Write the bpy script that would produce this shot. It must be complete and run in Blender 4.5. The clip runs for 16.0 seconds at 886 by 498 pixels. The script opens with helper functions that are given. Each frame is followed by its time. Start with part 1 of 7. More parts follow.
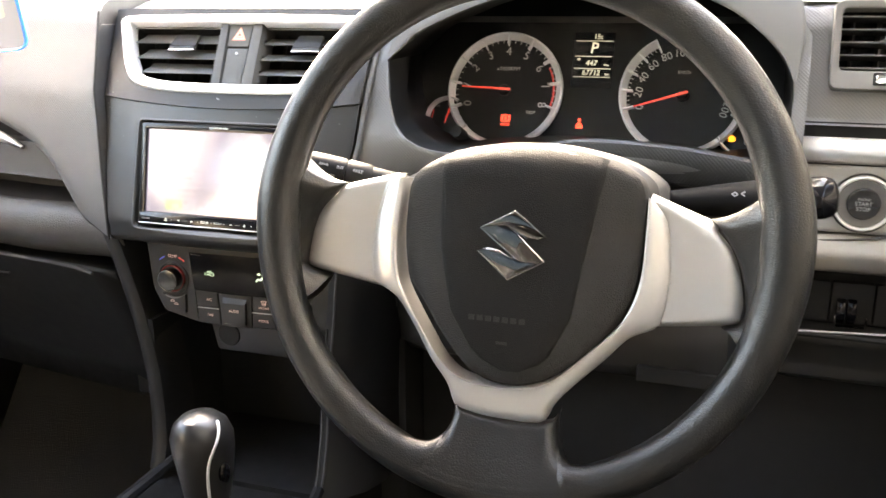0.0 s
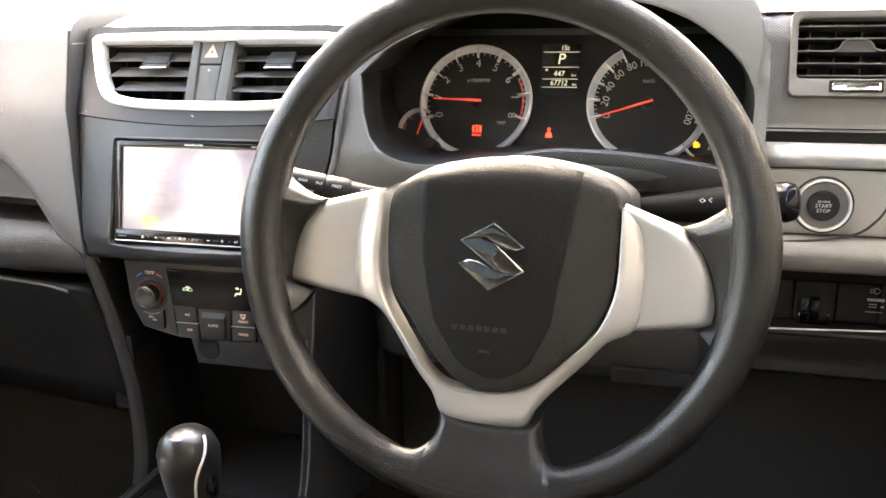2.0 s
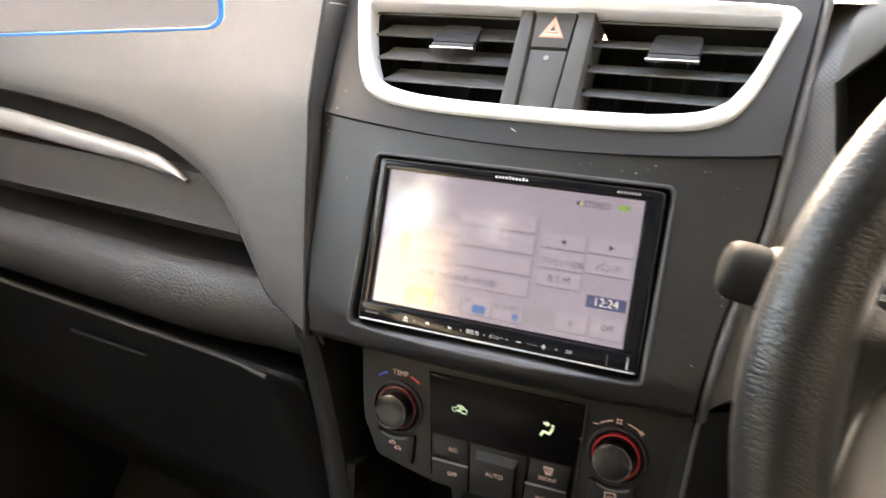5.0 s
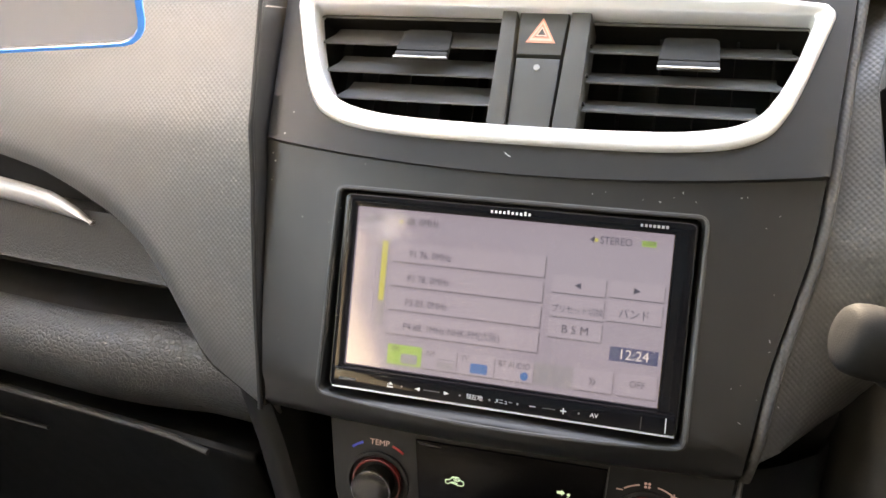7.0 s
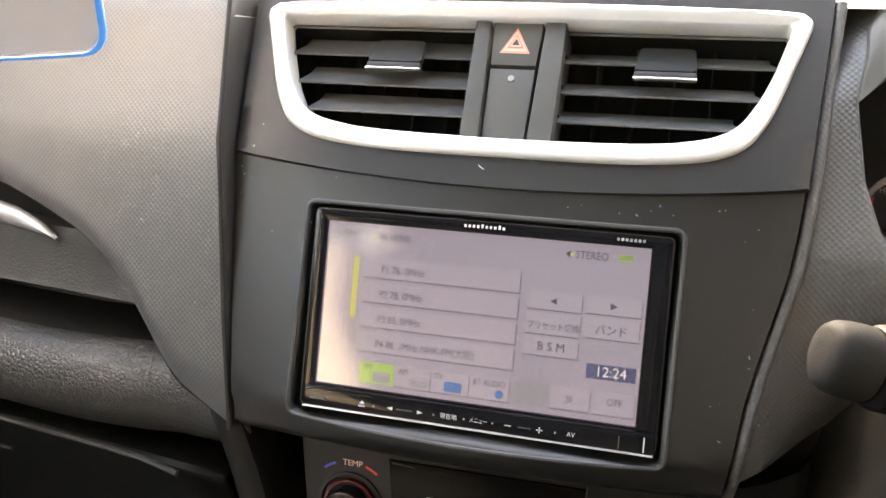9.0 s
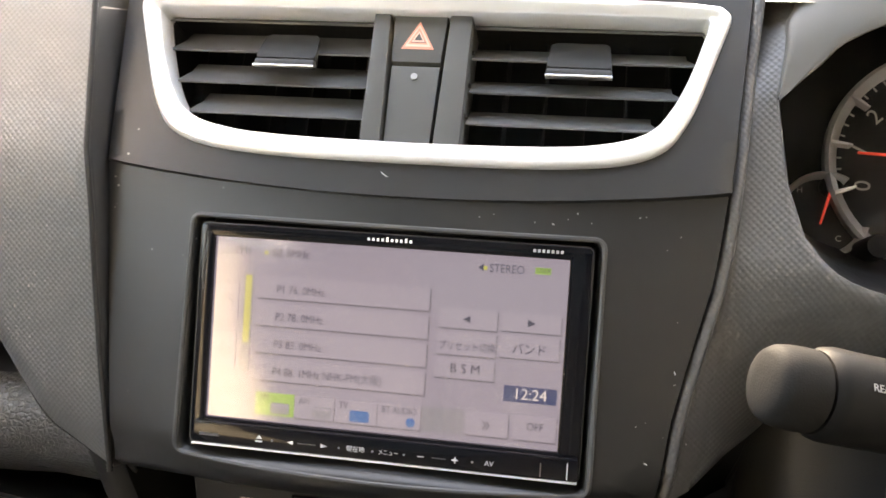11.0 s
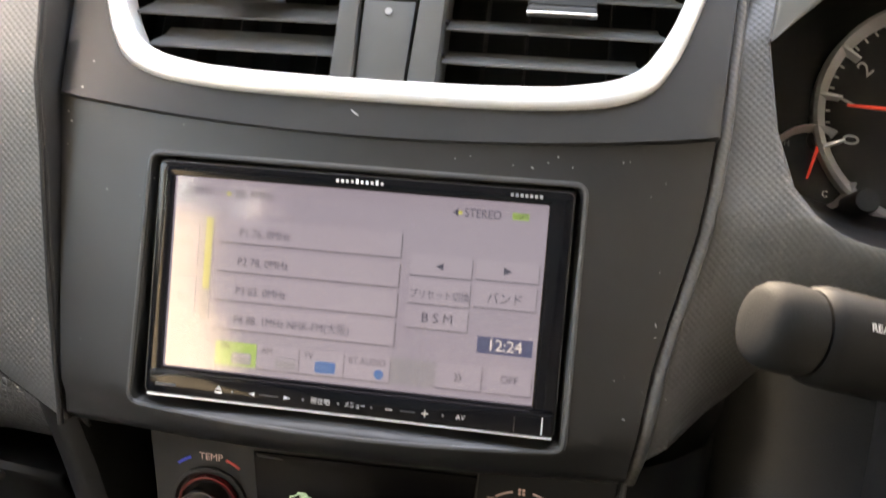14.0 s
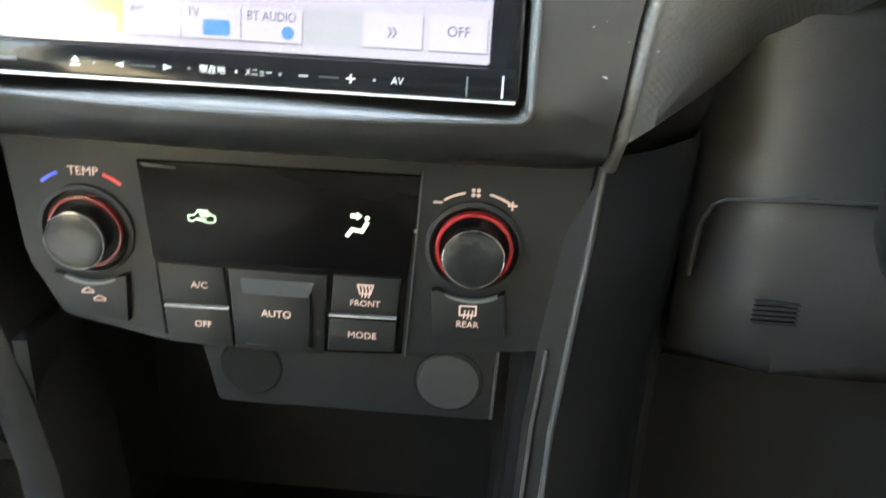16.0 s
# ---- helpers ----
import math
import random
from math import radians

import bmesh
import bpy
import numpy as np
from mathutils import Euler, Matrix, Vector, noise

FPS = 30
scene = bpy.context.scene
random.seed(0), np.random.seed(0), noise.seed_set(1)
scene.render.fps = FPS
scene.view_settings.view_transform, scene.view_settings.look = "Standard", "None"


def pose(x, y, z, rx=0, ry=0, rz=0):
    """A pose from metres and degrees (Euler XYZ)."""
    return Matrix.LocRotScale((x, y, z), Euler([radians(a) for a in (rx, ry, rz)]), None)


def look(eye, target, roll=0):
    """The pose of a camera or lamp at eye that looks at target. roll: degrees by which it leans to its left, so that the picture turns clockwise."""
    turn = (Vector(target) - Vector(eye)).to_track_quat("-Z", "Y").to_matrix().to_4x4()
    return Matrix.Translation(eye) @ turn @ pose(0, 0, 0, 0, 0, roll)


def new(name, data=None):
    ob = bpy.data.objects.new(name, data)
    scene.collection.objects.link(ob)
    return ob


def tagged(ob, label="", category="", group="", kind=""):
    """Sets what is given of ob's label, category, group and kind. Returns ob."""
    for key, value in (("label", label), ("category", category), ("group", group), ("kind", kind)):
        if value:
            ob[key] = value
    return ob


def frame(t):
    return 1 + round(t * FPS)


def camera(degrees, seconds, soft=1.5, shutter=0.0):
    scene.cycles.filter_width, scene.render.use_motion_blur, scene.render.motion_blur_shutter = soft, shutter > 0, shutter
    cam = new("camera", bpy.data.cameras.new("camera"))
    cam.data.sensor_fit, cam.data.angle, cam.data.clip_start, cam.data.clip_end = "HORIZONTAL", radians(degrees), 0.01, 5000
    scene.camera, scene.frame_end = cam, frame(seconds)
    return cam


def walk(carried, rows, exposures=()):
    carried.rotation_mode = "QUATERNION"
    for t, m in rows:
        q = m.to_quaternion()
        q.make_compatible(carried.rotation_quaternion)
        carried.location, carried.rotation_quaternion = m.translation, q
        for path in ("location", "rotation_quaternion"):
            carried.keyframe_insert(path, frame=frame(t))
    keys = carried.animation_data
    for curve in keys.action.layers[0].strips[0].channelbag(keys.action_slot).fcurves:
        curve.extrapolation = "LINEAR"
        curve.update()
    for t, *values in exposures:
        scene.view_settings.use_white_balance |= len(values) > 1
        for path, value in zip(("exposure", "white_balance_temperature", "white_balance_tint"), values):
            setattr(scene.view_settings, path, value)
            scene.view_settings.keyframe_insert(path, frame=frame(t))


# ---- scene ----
cam = camera(53.7, 16.0, 1.5, 0.4)
PATH = [
    (0, (0.463, -0.721, 0.817), (-0.14, 1.108, 0.277), -0.1),
    (0.5, (0.461, -0.73, 0.826), (-0.088, 1.108, 0.26), -1.6),
    (1, (0.458, -0.733, 0.823), (-0.063, 1.115, 0.264), -0.7),
    (1.5, (0.455, -0.737, 0.82), (-0.091, 1.1, 0.249), -0.5),
    (2, (0.456, -0.738, 0.829), (-0.068, 1.116, 0.291), -1.0),
    (2.5, (0.459, -0.739, 0.829), (-0.068, 1.112, 0.282), -1.2),
    (3, (0.451, -0.73, 0.817), (-0.183, 1.08, 0.246), -1.9),
    (3.2, (0.454, -0.705, 0.796), (-0.301, 1.052, 0.208), -1.7),
    (3.5, (0.419, -0.64, 0.768), (-0.512, 1.059, 0.273), 0.9),
    (3.6, (0.4, -0.633, 0.771), (-0.607, 1.033, 0.314), 3.2),
    (3.7, (0.392, -0.62, 0.764), (-0.68, 1.017, 0.348), 5.2),
    (5.8, (0.09, -0.42, 0.784), (-0.555, 1.418, 0.329), 1.9),
    (6, (0.09, -0.417, 0.786), (-0.535, 1.43, 0.341), 1.7),
    (6.5, (0.09, -0.409, 0.786), (-0.491, 1.45, 0.333), 1.8),
    (7, (0.088, -0.404, 0.785), (-0.465, 1.458, 0.312), 1.9),
    (7.5, (0.088, -0.403, 0.783), (-0.455, 1.468, 0.331), 2.1),
    (8, (0.087, -0.401, 0.781), (-0.437, 1.478, 0.337), 2.2),
    (8.2, (0.094, -0.398, 0.784), (-0.452, 1.475, 0.341), 1.8),
    (10.3, (0.085, -0.387, 0.784), (-0.349, 1.515, 0.341), 1.9),
    (10.5, (0.085, -0.383, 0.785), (-0.327, 1.524, 0.344), 1.8),
    (11, (0.083, -0.356, 0.786), (-0.233, 1.565, 0.329), 1.8),
    (11.5, (0.082, -0.349, 0.784), (-0.22, 1.575, 0.33), 2.2),
    (12, (0.08, -0.348, 0.778), (-0.244, 1.567, 0.302), 2.7),
    (12.5, (0.083, -0.354, 0.776), (-0.257, 1.566, 0.328), 2.9),
    (13, (0.082, -0.347, 0.777), (-0.223, 1.569, 0.288), 2.8),
    (13.5, (0.082, -0.344, 0.776), (-0.206, 1.575, 0.291), 2.7),
    (14, (0.082, -0.341, 0.768), (-0.173, 1.577, 0.266), 3.2),
    (14.5, (0.085, -0.326, 0.713), (-0.083, 1.575, 0.115), 2.1),
    (15, (0.08, -0.286, 0.684), (0.013, 1.589, -0.01), 1.7),
    (15.5, (0.079, -0.288, 0.677), (0.006, 1.571, -0.056), 1.9),
    (15.8, (0.0774, -0.288, 0.6782), (0.029, 1.55, -0.0735), 2.0),
    (16, (0.078, -0.287, 0.678), (0.002, 1.541, -0.129), 3.0),
]
SKY, SUN, GLOW = 0.15, 1.05, 0.024  # light of the sky, of the hazy sun, and of the lit displays
walk(cam, [(t, look(eye, target, roll)) for t, eye, target, roll in PATH], exposures=[(0.0, 5.92, 8500, 12), (3.2, 5.90, 8500, 12), (5.8, 5.27, 9100, 12), (14.0, 5.19, 9100, 12), (14.5, 5.40, 8650, 8), (15.0, 5.90, 8600, 3), (15.5, 6.45, 8500, -1), (16.0, 6.68, 7900, -3)])

# ---------- world and light ----------
world = bpy.data.worlds.new("sky")
scene.world = world
world.use_nodes = True
wn = world.node_tree
sky = wn.nodes.new("ShaderNodeTexSky")
sky.sky_type, sky.sun_disc = "NISHITA", False
sky.sun_elevation, sky.sun_rotation = radians(36), radians(-22)
sky.air_density, sky.dust_density, sky.ozone_density = 1.0, 3.0, 1.0
wn.links.new(sky.outputs[0], wn.nodes["Background"].inputs[0])
wn.nodes["Background"].inputs[1].default_value = SKY

sun_data = bpy.data.lights.new("sun", "SUN")
sun_data.energy, sun_data.angle, sun_data.color = SUN, radians(22), (1.0, 0.99, 0.975)
sun_lamp = new("sun", sun_data)
sun_lamp.matrix_basis = look((-2, 5, 4.6), (0, 0, 0.7))


# ---------- materials ----------
def mat(name, col, rough=0.5, metal=0.0, grain=0.0, gscale=900.0, kind="noise", var=0.12, vscale=14.0, coat=0.0, spec=0.5, emit=0.0, dust=0.0):
    m = bpy.data.materials.new(name)
    m.use_nodes = True
    nt = m.node_tree
    b = nt.nodes["Principled BSDF"]
    b.inputs["Metallic"].default_value = metal
    b.inputs["Coat Weight"].default_value = coat
    b.inputs["Coat Roughness"].default_value = 0.1
    b.inputs["Specular IOR Level"].default_value = spec
    tc = nt.nodes.new("ShaderNodeTexCoord")
    col = (*col, 1.0)
    if var > 0:
        n1 = nt.nodes.new("ShaderNodeTexNoise")
        n1.inputs["Scale"].default_value, n1.inputs["Detail"].default_value = vscale, 6.0
        nt.links.new(tc.outputs["Object"], n1.inputs["Vector"])
        ramp = nt.nodes.new("ShaderNodeMixRGB")
        ramp.inputs[1].default_value = tuple(c * (1 - var) for c in col[:3]) + (1,)
        ramp.inputs[2].default_value = tuple(min(1, c * (1 + var)) for c in col[:3]) + (1,)
        nt.links.new(n1.outputs[0], ramp.inputs[0])
        out = ramp.outputs[0]
        n2 = nt.nodes.new("ShaderNodeTexNoise")
        n2.inputs["Scale"].default_value, n2.inputs["Detail"].default_value = vscale * 6, 8.0
        nt.links.new(tc.outputs["Object"], n2.inputs["Vector"])
        rr = nt.nodes.new("ShaderNodeMapRange")
        rr.inputs[3].default_value, rr.inputs[4].default_value = max(0.02, rough * 0.85), min(1, rough * 1.15)
        nt.links.new(n2.outputs[0], rr.inputs[0])
        nt.links.new(rr.outputs[0], b.inputs["Roughness"])
        if dust > 0:
            n3 = nt.nodes.new("ShaderNodeTexVoronoi")
            n3.inputs["Scale"].default_value = 130.0
            nt.links.new(tc.outputs["Object"], n3.inputs["Vector"])
            cut = nt.nodes.new("ShaderNodeMapRange")
            cut.inputs[1].default_value, cut.inputs[2].default_value = 0.05, 0.09
            cut.inputs[3].default_value, cut.inputs[4].default_value = dust, 0.0
            nt.links.new(n3.outputs["Distance"], cut.inputs[0])
            n4 = nt.nodes.new("ShaderNodeTexNoise")
            n4.inputs["Scale"].default_value = 23.0
            nt.links.new(tc.outputs["Object"], n4.inputs["Vector"])
            gate = nt.nodes.new("ShaderNodeMapRange")
            gate.inputs[1].default_value, gate.inputs[2].default_value = 0.56, 0.7
            nt.links.new(n4.outputs[0], gate.inputs[0])
            mul = nt.nodes.new("ShaderNodeMath")
            mul.operation = "MULTIPLY"
            nt.links.new(cut.outputs[0], mul.inputs[0])
            nt.links.new(gate.outputs[0], mul.inputs[1])
            dm = nt.nodes.new("ShaderNodeMixRGB")
            dm.inputs[2].default_value = (0.6, 0.58, 0.54, 1)
            nt.links.new(mul.outputs[0], dm.inputs[0])
            nt.links.new(out, dm.inputs[1])
            out = dm.outputs[0]
        nt.links.new(out, b.inputs["Base Color"])
        if emit:
            nt.links.new(out, b.inputs["Emission Color"])
    else:
        b.inputs["Base Color"].default_value = col
        b.inputs["Roughness"].default_value = rough
        b.inputs["Emission Color"].default_value = col
    b.inputs["Emission Strength"].default_value = emit * GLOW
    if grain > 0:
        bump = nt.nodes.new("ShaderNodeBump")
        bump.inputs["Strength"].default_value = 1.0
        bump.inputs["Distance"].default_value = grain
        if kind == "cells":  # regular moulded diamond grain
            sep = nt.nodes.new("ShaderNodeSeparateXYZ")
            nt.links.new(tc.outputs["Object"], sep.inputs[0])
            add = nt.nodes.new("ShaderNodeMath")
            add.operation = "MULTIPLY_ADD"
            add.inputs[1].default_value = 0.3
            nt.links.new(sep.outputs[1], add.inputs[0])
            nt.links.new(sep.outputs[2], add.inputs[2])
            com = nt.nodes.new("ShaderNodeCombineXYZ")
            nt.links.new(sep.outputs[0], com.inputs[0])
            nt.links.new(add.outputs[0], com.inputs[1])
            mp = nt.nodes.new("ShaderNodeMapping")
            mp.inputs["Rotation"].default_value = (0, 0, radians(45))
            mp.inputs["Scale"].default_value = (1.0, 1.0, 1.0)
            nt.links.new(com.outputs[0], mp.inputs[0])
            v = nt.nodes.new("ShaderNodeTexVoronoi")
            v.voronoi_dimensions = "2D"
            v.inputs["Randomness"].default_value = 0.08
            v.inputs["Scale"].default_value = gscale
            nt.links.new(mp.outputs[0], v.inputs["Vector"])
            inv = nt.nodes.new("ShaderNodeMath")
            inv.operation = "MULTIPLY"
            inv.inputs[1].default_value = -1.0
            nt.links.new(v.outputs["Distance"], inv.inputs[0])
            nt.links.new(inv.outputs[0], bump.inputs["Height"])
        elif kind == "leather":
            v = nt.nodes.new("ShaderNodeTexVoronoi")
            v.feature = "DISTANCE_TO_EDGE"
            v.inputs["Scale"].default_value = gscale
            w = nt.nodes.new("ShaderNodeTexNoise")
            w.inputs["Scale"].default_value = gscale * 0.6
            nt.links.new(tc.outputs["Object"], w.inputs["Vector"])
            mixv = nt.nodes.new("ShaderNodeMixRGB")
            mixv.inputs[0].default_value = 0.0005
            nt.links.new(tc.outputs["Object"], mixv.inputs[1])
            nt.links.new(w.outputs["Color"], mixv.inputs[2])
            nt.links.new(mixv.outputs[0], v.inputs["Vector"])
            cl = nt.nodes.new("ShaderNodeMapRange")
            cl.inputs[2].default_value = 0.25
            nt.links.new(v.outputs["Distance"], cl.inputs[0])
            nt.links.new(cl.outputs[0], bump.inputs["Height"])
        else:
            n = nt.nodes.new("ShaderNodeTexNoise")
            n.inputs["Scale"].default_value, n.inputs["Detail"].default_value = gscale, 3.0
            nt.links.new(tc.outputs["Object"], n.inputs["Vector"])
            nt.links.new(n.outputs[0], bump.inputs["Height"])
        nt.links.new(bump.outputs[0], b.inputs["Normal"])
    return m


INSERT = mat("smooth_insert_grain", (0.036, 0.0355, 0.035), 0.42, spec=0.45, grain=0.00012, gscale=420, kind="leather", var=0.08)
LIPG = mat("grained_meter_lip", (0.045, 0.045, 0.044), 0.45, spec=0.3, grain=0.0005, gscale=420, kind="cells", var=0.06)
VENTG = mat("satin_vent_frame", (0.135, 0.134, 0.130), 0.42, spec=0.35, grain=0.0001, gscale=1200, var=0.06)
GRAIN = mat("grained_dash_plastic", (0.082, 0.0814, 0.0795), 0.45, spec=0.85, grain=0.00034, gscale=450, kind="cells", var=0.06)
TABM = mat("dark_tab_plastic", (0.034, 0.034, 0.0332), 0.45, spec=0.1, grain=0.00006, gscale=1800)
VISOR = mat("smooth_visor_plastic", (0.100, 0.099, 0.094), 0.5, spec=0.35, grain=0.00006, gscale=1600, var=0.06)
SATIN = mat("satin_panel_plastic", (0.0120, 0.0117, 0.0108), 0.43, spec=0.60, grain=0.00005, gscale=2600, var=0.08, dust=0.6)
SLATM = mat("grey_slat_plastic", (0.085, 0.085, 0.081), 0.45, spec=0.28, grain=0.00006, gscale=1800)
# Base colour raised to make up for weak light at the driver's end.
PANELG = mat("brightened_panel_grey", (0.36, 0.355, 0.336), 0.45, grain=0.0004, gscale=700, kind="leather", var=0.06)
# Paler than the parts it edges: carries their highlights in its colour.
EDGEG = mat("painted_edge_highlight", (0.058, 0.058, 0.056), 0.45, grain=0.00012, gscale=700, var=0.06)
DARKP = mat("dark_plastic", (0.031, 0.031, 0.0305), 0.45, spec=0.35, grain=0.00008, gscale=1800)
BLACKP = mat("black_plastic", (0.02, 0.02, 0.0195), 0.5, spec=0.3, grain=0.00008, gscale=1500)
MATTE = mat("matte_black", (0.018, 0.018, 0.018), 0.9, spec=0.14)
GLOSS = mat("gloss_black", (0.006, 0.006, 0.007), 0.09, var=0.03, spec=0.3)
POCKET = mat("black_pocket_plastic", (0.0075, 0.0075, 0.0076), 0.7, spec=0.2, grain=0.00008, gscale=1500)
SILVER = mat("silver_trim", (0.79, 0.80, 0.80), 0.3, metal=0.45, grain=0.00003, gscale=3000, var=0.03)
SPOKE = mat("champagne_silver", (0.47, 0.470, 0.462), 0.30, metal=0.55, grain=0.00003, gscale=3000, var=0.03)
CHROME = mat("chrome", (0.85, 0.85, 0.85), 0.08, metal=1.0, var=0.02)
LEATHER = mat("grained_black_rim", (0.0115, 0.0113, 0.0112), 0.30, spec=0.40, grain=0.00009, gscale=520, kind="leather", var=0.04)
PADL = mat("grained_airbag_cover", (0.032, 0.0316, 0.031), 0.52, spec=0.03, grain=0.00018, gscale=640, kind="leather", var=0.08)
PADM = mat("fine_airbag_middle", (0.013, 0.0128, 0.0128), 0.50, spec=0.05, grain=0.00014, gscale=720, kind="leather", var=0.08)
STALKM = mat("smooth_lever_plastic", (0.010, 0.010, 0.010), 0.5, spec=0.05, grain=0.00004, gscale=1800)
KNEE = mat("knee_panel_plastic", (0.023, 0.023, 0.0226), 0.42, spec=0.5, grain=0.00004, gscale=800, kind="leather", var=0.08)
HVF = mat("climate_face_plastic", (0.0130, 0.0132, 0.0133), 0.36, spec=0.30, grain=0.00004, gscale=2200)
HVD = mat("display_black", (0.003, 0.0026, 0.0026), 0.22, var=0.03, spec=0.1)
RIDGE = mat("bright_spoke_ridge", (0.53, 0.53, 0.52), 0.34, metal=0.4, grain=0.00003, gscale=3000, var=0.03)
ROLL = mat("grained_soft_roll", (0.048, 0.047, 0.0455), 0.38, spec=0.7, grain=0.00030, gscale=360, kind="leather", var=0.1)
BEZEL = mat("silver_gauge_ring", (0.70, 0.70, 0.695), 0.30, metal=0.6, var=0.03)
DIAL = mat("dial_black", (0.004, 0.004, 0.0045), 0.4, spec=0.25, var=0.05)
PRINT = mat("white_print", (0.75, 0.74, 0.72), 0.5, var=0.0)
PRINT_GAUGE = mat("dial_print", (0.42, 0.42, 0.40), 0.5, var=0.0)
PRINT_FAINT = mat("faint_print", (0.09, 0.09, 0.09), 0.5, var=0.0)
KNOBM = mat("half_gloss_knob", (0.014, 0.014, 0.014), 0.24, spec=0.5, grain=0.00003, gscale=2500, var=0.08)
PRINT_DIM = mat("grey_print_and_highlight", (0.3, 0.3, 0.3), 0.5, var=0.0)
PINK = mat("rose_print", (0.72, 0.48, 0.42), 0.5, var=0.0, emit=0.08)
REDP = mat("red_print", (0.7, 0.06, 0.05), 0.4, var=0.0)
BLUEP = mat("blue_print", (0.06, 0.09, 0.6), 0.4, var=0.0)
NEEDLE = mat("red_needle", (0.75, 0.05, 0.03), 0.4, var=0.0, emit=0.35)
LAMP_R = mat("red_lamp", (1.0, 0.06, 0.03), 0.4, var=0.0, emit=2.2)
LAMP_O = mat("amber_lamp", (1.0, 0.36, 0.03), 0.4, var=0.0, emit=1.8)
GREENL = mat("green_display", (0.62, 0.85, 0.62), 0.4, var=0.0, emit=0.75)
SEG = mat("lcd_segments", (0.8, 0.76, 0.6), 0.4, var=0.0, emit=0.55)
RUBY = mat("red_translucent_ring", (0.13, 0.016, 0.016), 0.18, var=0.05, coat=0.6)
CLOTH = mat("grey_seat_fabric", (0.32, 0.316, 0.308), 0.9, grain=0.0006, gscale=1400, var=0.12)
CARPET = mat("black_carpet", (0.045, 0.045, 0.044), 0.95, spec=0.06, grain=0.002, gscale=500)
LINER = mat("light_headliner", (0.33, 0.325, 0.315), 0.9, grain=0.0005, gscale=600)
DOORP = mat("grey_door_plastic", (0.20, 0.197, 0.188), 0.5, grain=0.0004, gscale=700, kind="leather")
CONCRETE = mat("pale_concrete", (0.38, 0.38, 0.37), 0.9, grain=0.004, gscale=30, var=0.2, vscale=0.6)
EMBLEM = mat("dark_chrome", (0.30, 0.30, 0.305), 0.05, metal=1.0, var=0.02)
RAILM = mat("matt_black_rail", (0.0095, 0.0095, 0.0093), 0.5, spec=0.2, grain=0.00008, gscale=1800)
# Seat fabric out of view, kept dark to throw little light forward.
DARKCLOTH = mat("charcoal_seat_fabric", (0.035, 0.035, 0.036), 0.9, grain=0.0006, gscale=1400, var=0.12)
CREAM = mat("cream_bolster_reflector", (0.62, 0.545, 0.43), 0.85, grain=0.0005, gscale=1400, var=0.1)
WALLM = mat("unseen_light_wall", (0.30, 0.292, 0.28), 0.9, grain=0.003, gscale=60, var=0.15, vscale=1.5)


def thin_sheet(name, col, through_):
    """Thin plastic sheet that lets light shine through."""
    m = bpy.data.materials.new(name)
    m.use_nodes = True
    nt = m.node_tree
    nt.nodes.remove(nt.nodes["Principled BSDF"])
    di, tl, mx = nt.nodes.new("ShaderNodeBsdfDiffuse"), nt.nodes.new("ShaderNodeBsdfTranslucent"), nt.nodes.new("ShaderNodeMixShader")
    tc, ns, cr = nt.nodes.new("ShaderNodeTexCoord"), nt.nodes.new("ShaderNodeTexNoise"), nt.nodes.new("ShaderNodeMixRGB")
    ns.inputs["Scale"].default_value, ns.inputs["Detail"].default_value = 9.0, 4.0
    cr.inputs[1].default_value, cr.inputs[2].default_value = (*[c * 0.93 for c in col], 1), (*col, 1)
    nt.links.new(tc.outputs["Object"], ns.inputs["Vector"])
    nt.links.new(ns.outputs[0], cr.inputs[0])
    nt.links.new(cr.outputs[0], di.inputs[0])
    nt.links.new(cr.outputs[0], tl.inputs[0])
    mx.inputs[0].default_value = through_
    nt.links.new(di.outputs[0], mx.inputs[1])
    nt.links.new(tl.outputs[0], mx.inputs[2])
    nt.links.new(mx.outputs[0], nt.nodes["Material Output"].inputs[0])
    return m


CARDM = thin_sheet("white_card", (0.47, 0.465, 0.50), 0.03)
BLUEE = mat("blue_plastic_edge", (0.05, 0.3, 0.85), 0.3, var=0.04)


def screen_mat(name, col, power):
    m = mat(name, col, 0.2, var=0.0, emit=power)
    m.node_tree.nodes["Principled BSDF"].inputs["Base Color"].default_value = (0.02, 0.02, 0.02, 1)
    m.node_tree.nodes["Principled BSDF"].inputs["IOR"].default_value = 2.15
    m.node_tree.nodes["Principled BSDF"].inputs["Roughness"].default_value = 0.1
    return m


LCD_BG = screen_mat("screen_lilac", (0.40, 0.39, 0.575), 0.78)
LCD_BTN = screen_mat("screen_key", (0.45, 0.44, 0.635), 0.78)
LCD_LINE = screen_mat("screen_line", (0.11, 0.11, 0.16), 1.0)
LCD_GREY = screen_mat("screen_grey", (0.27, 0.28, 0.38), 1.0)
LCD_TXT = screen_mat("screen_text", (0.06, 0.06, 0.11), 1.0)
LCD_YEL = screen_mat("screen_yellow", (0.50, 0.53, 0.13), 1.0)
LCD_GRN = screen_mat("screen_green", (0.30, 0.52, 0.13), 1.0)
LCD_NAVY = screen_mat("screen_navy", (0.05, 0.07, 0.20), 1.0)
LCD_BLUE = screen_mat("screen_blue", (0.04, 0.16, 0.50), 1.0)
LCD_WHITE = screen_mat("screen_white", (0.85, 0.82, 0.9), 1.0)


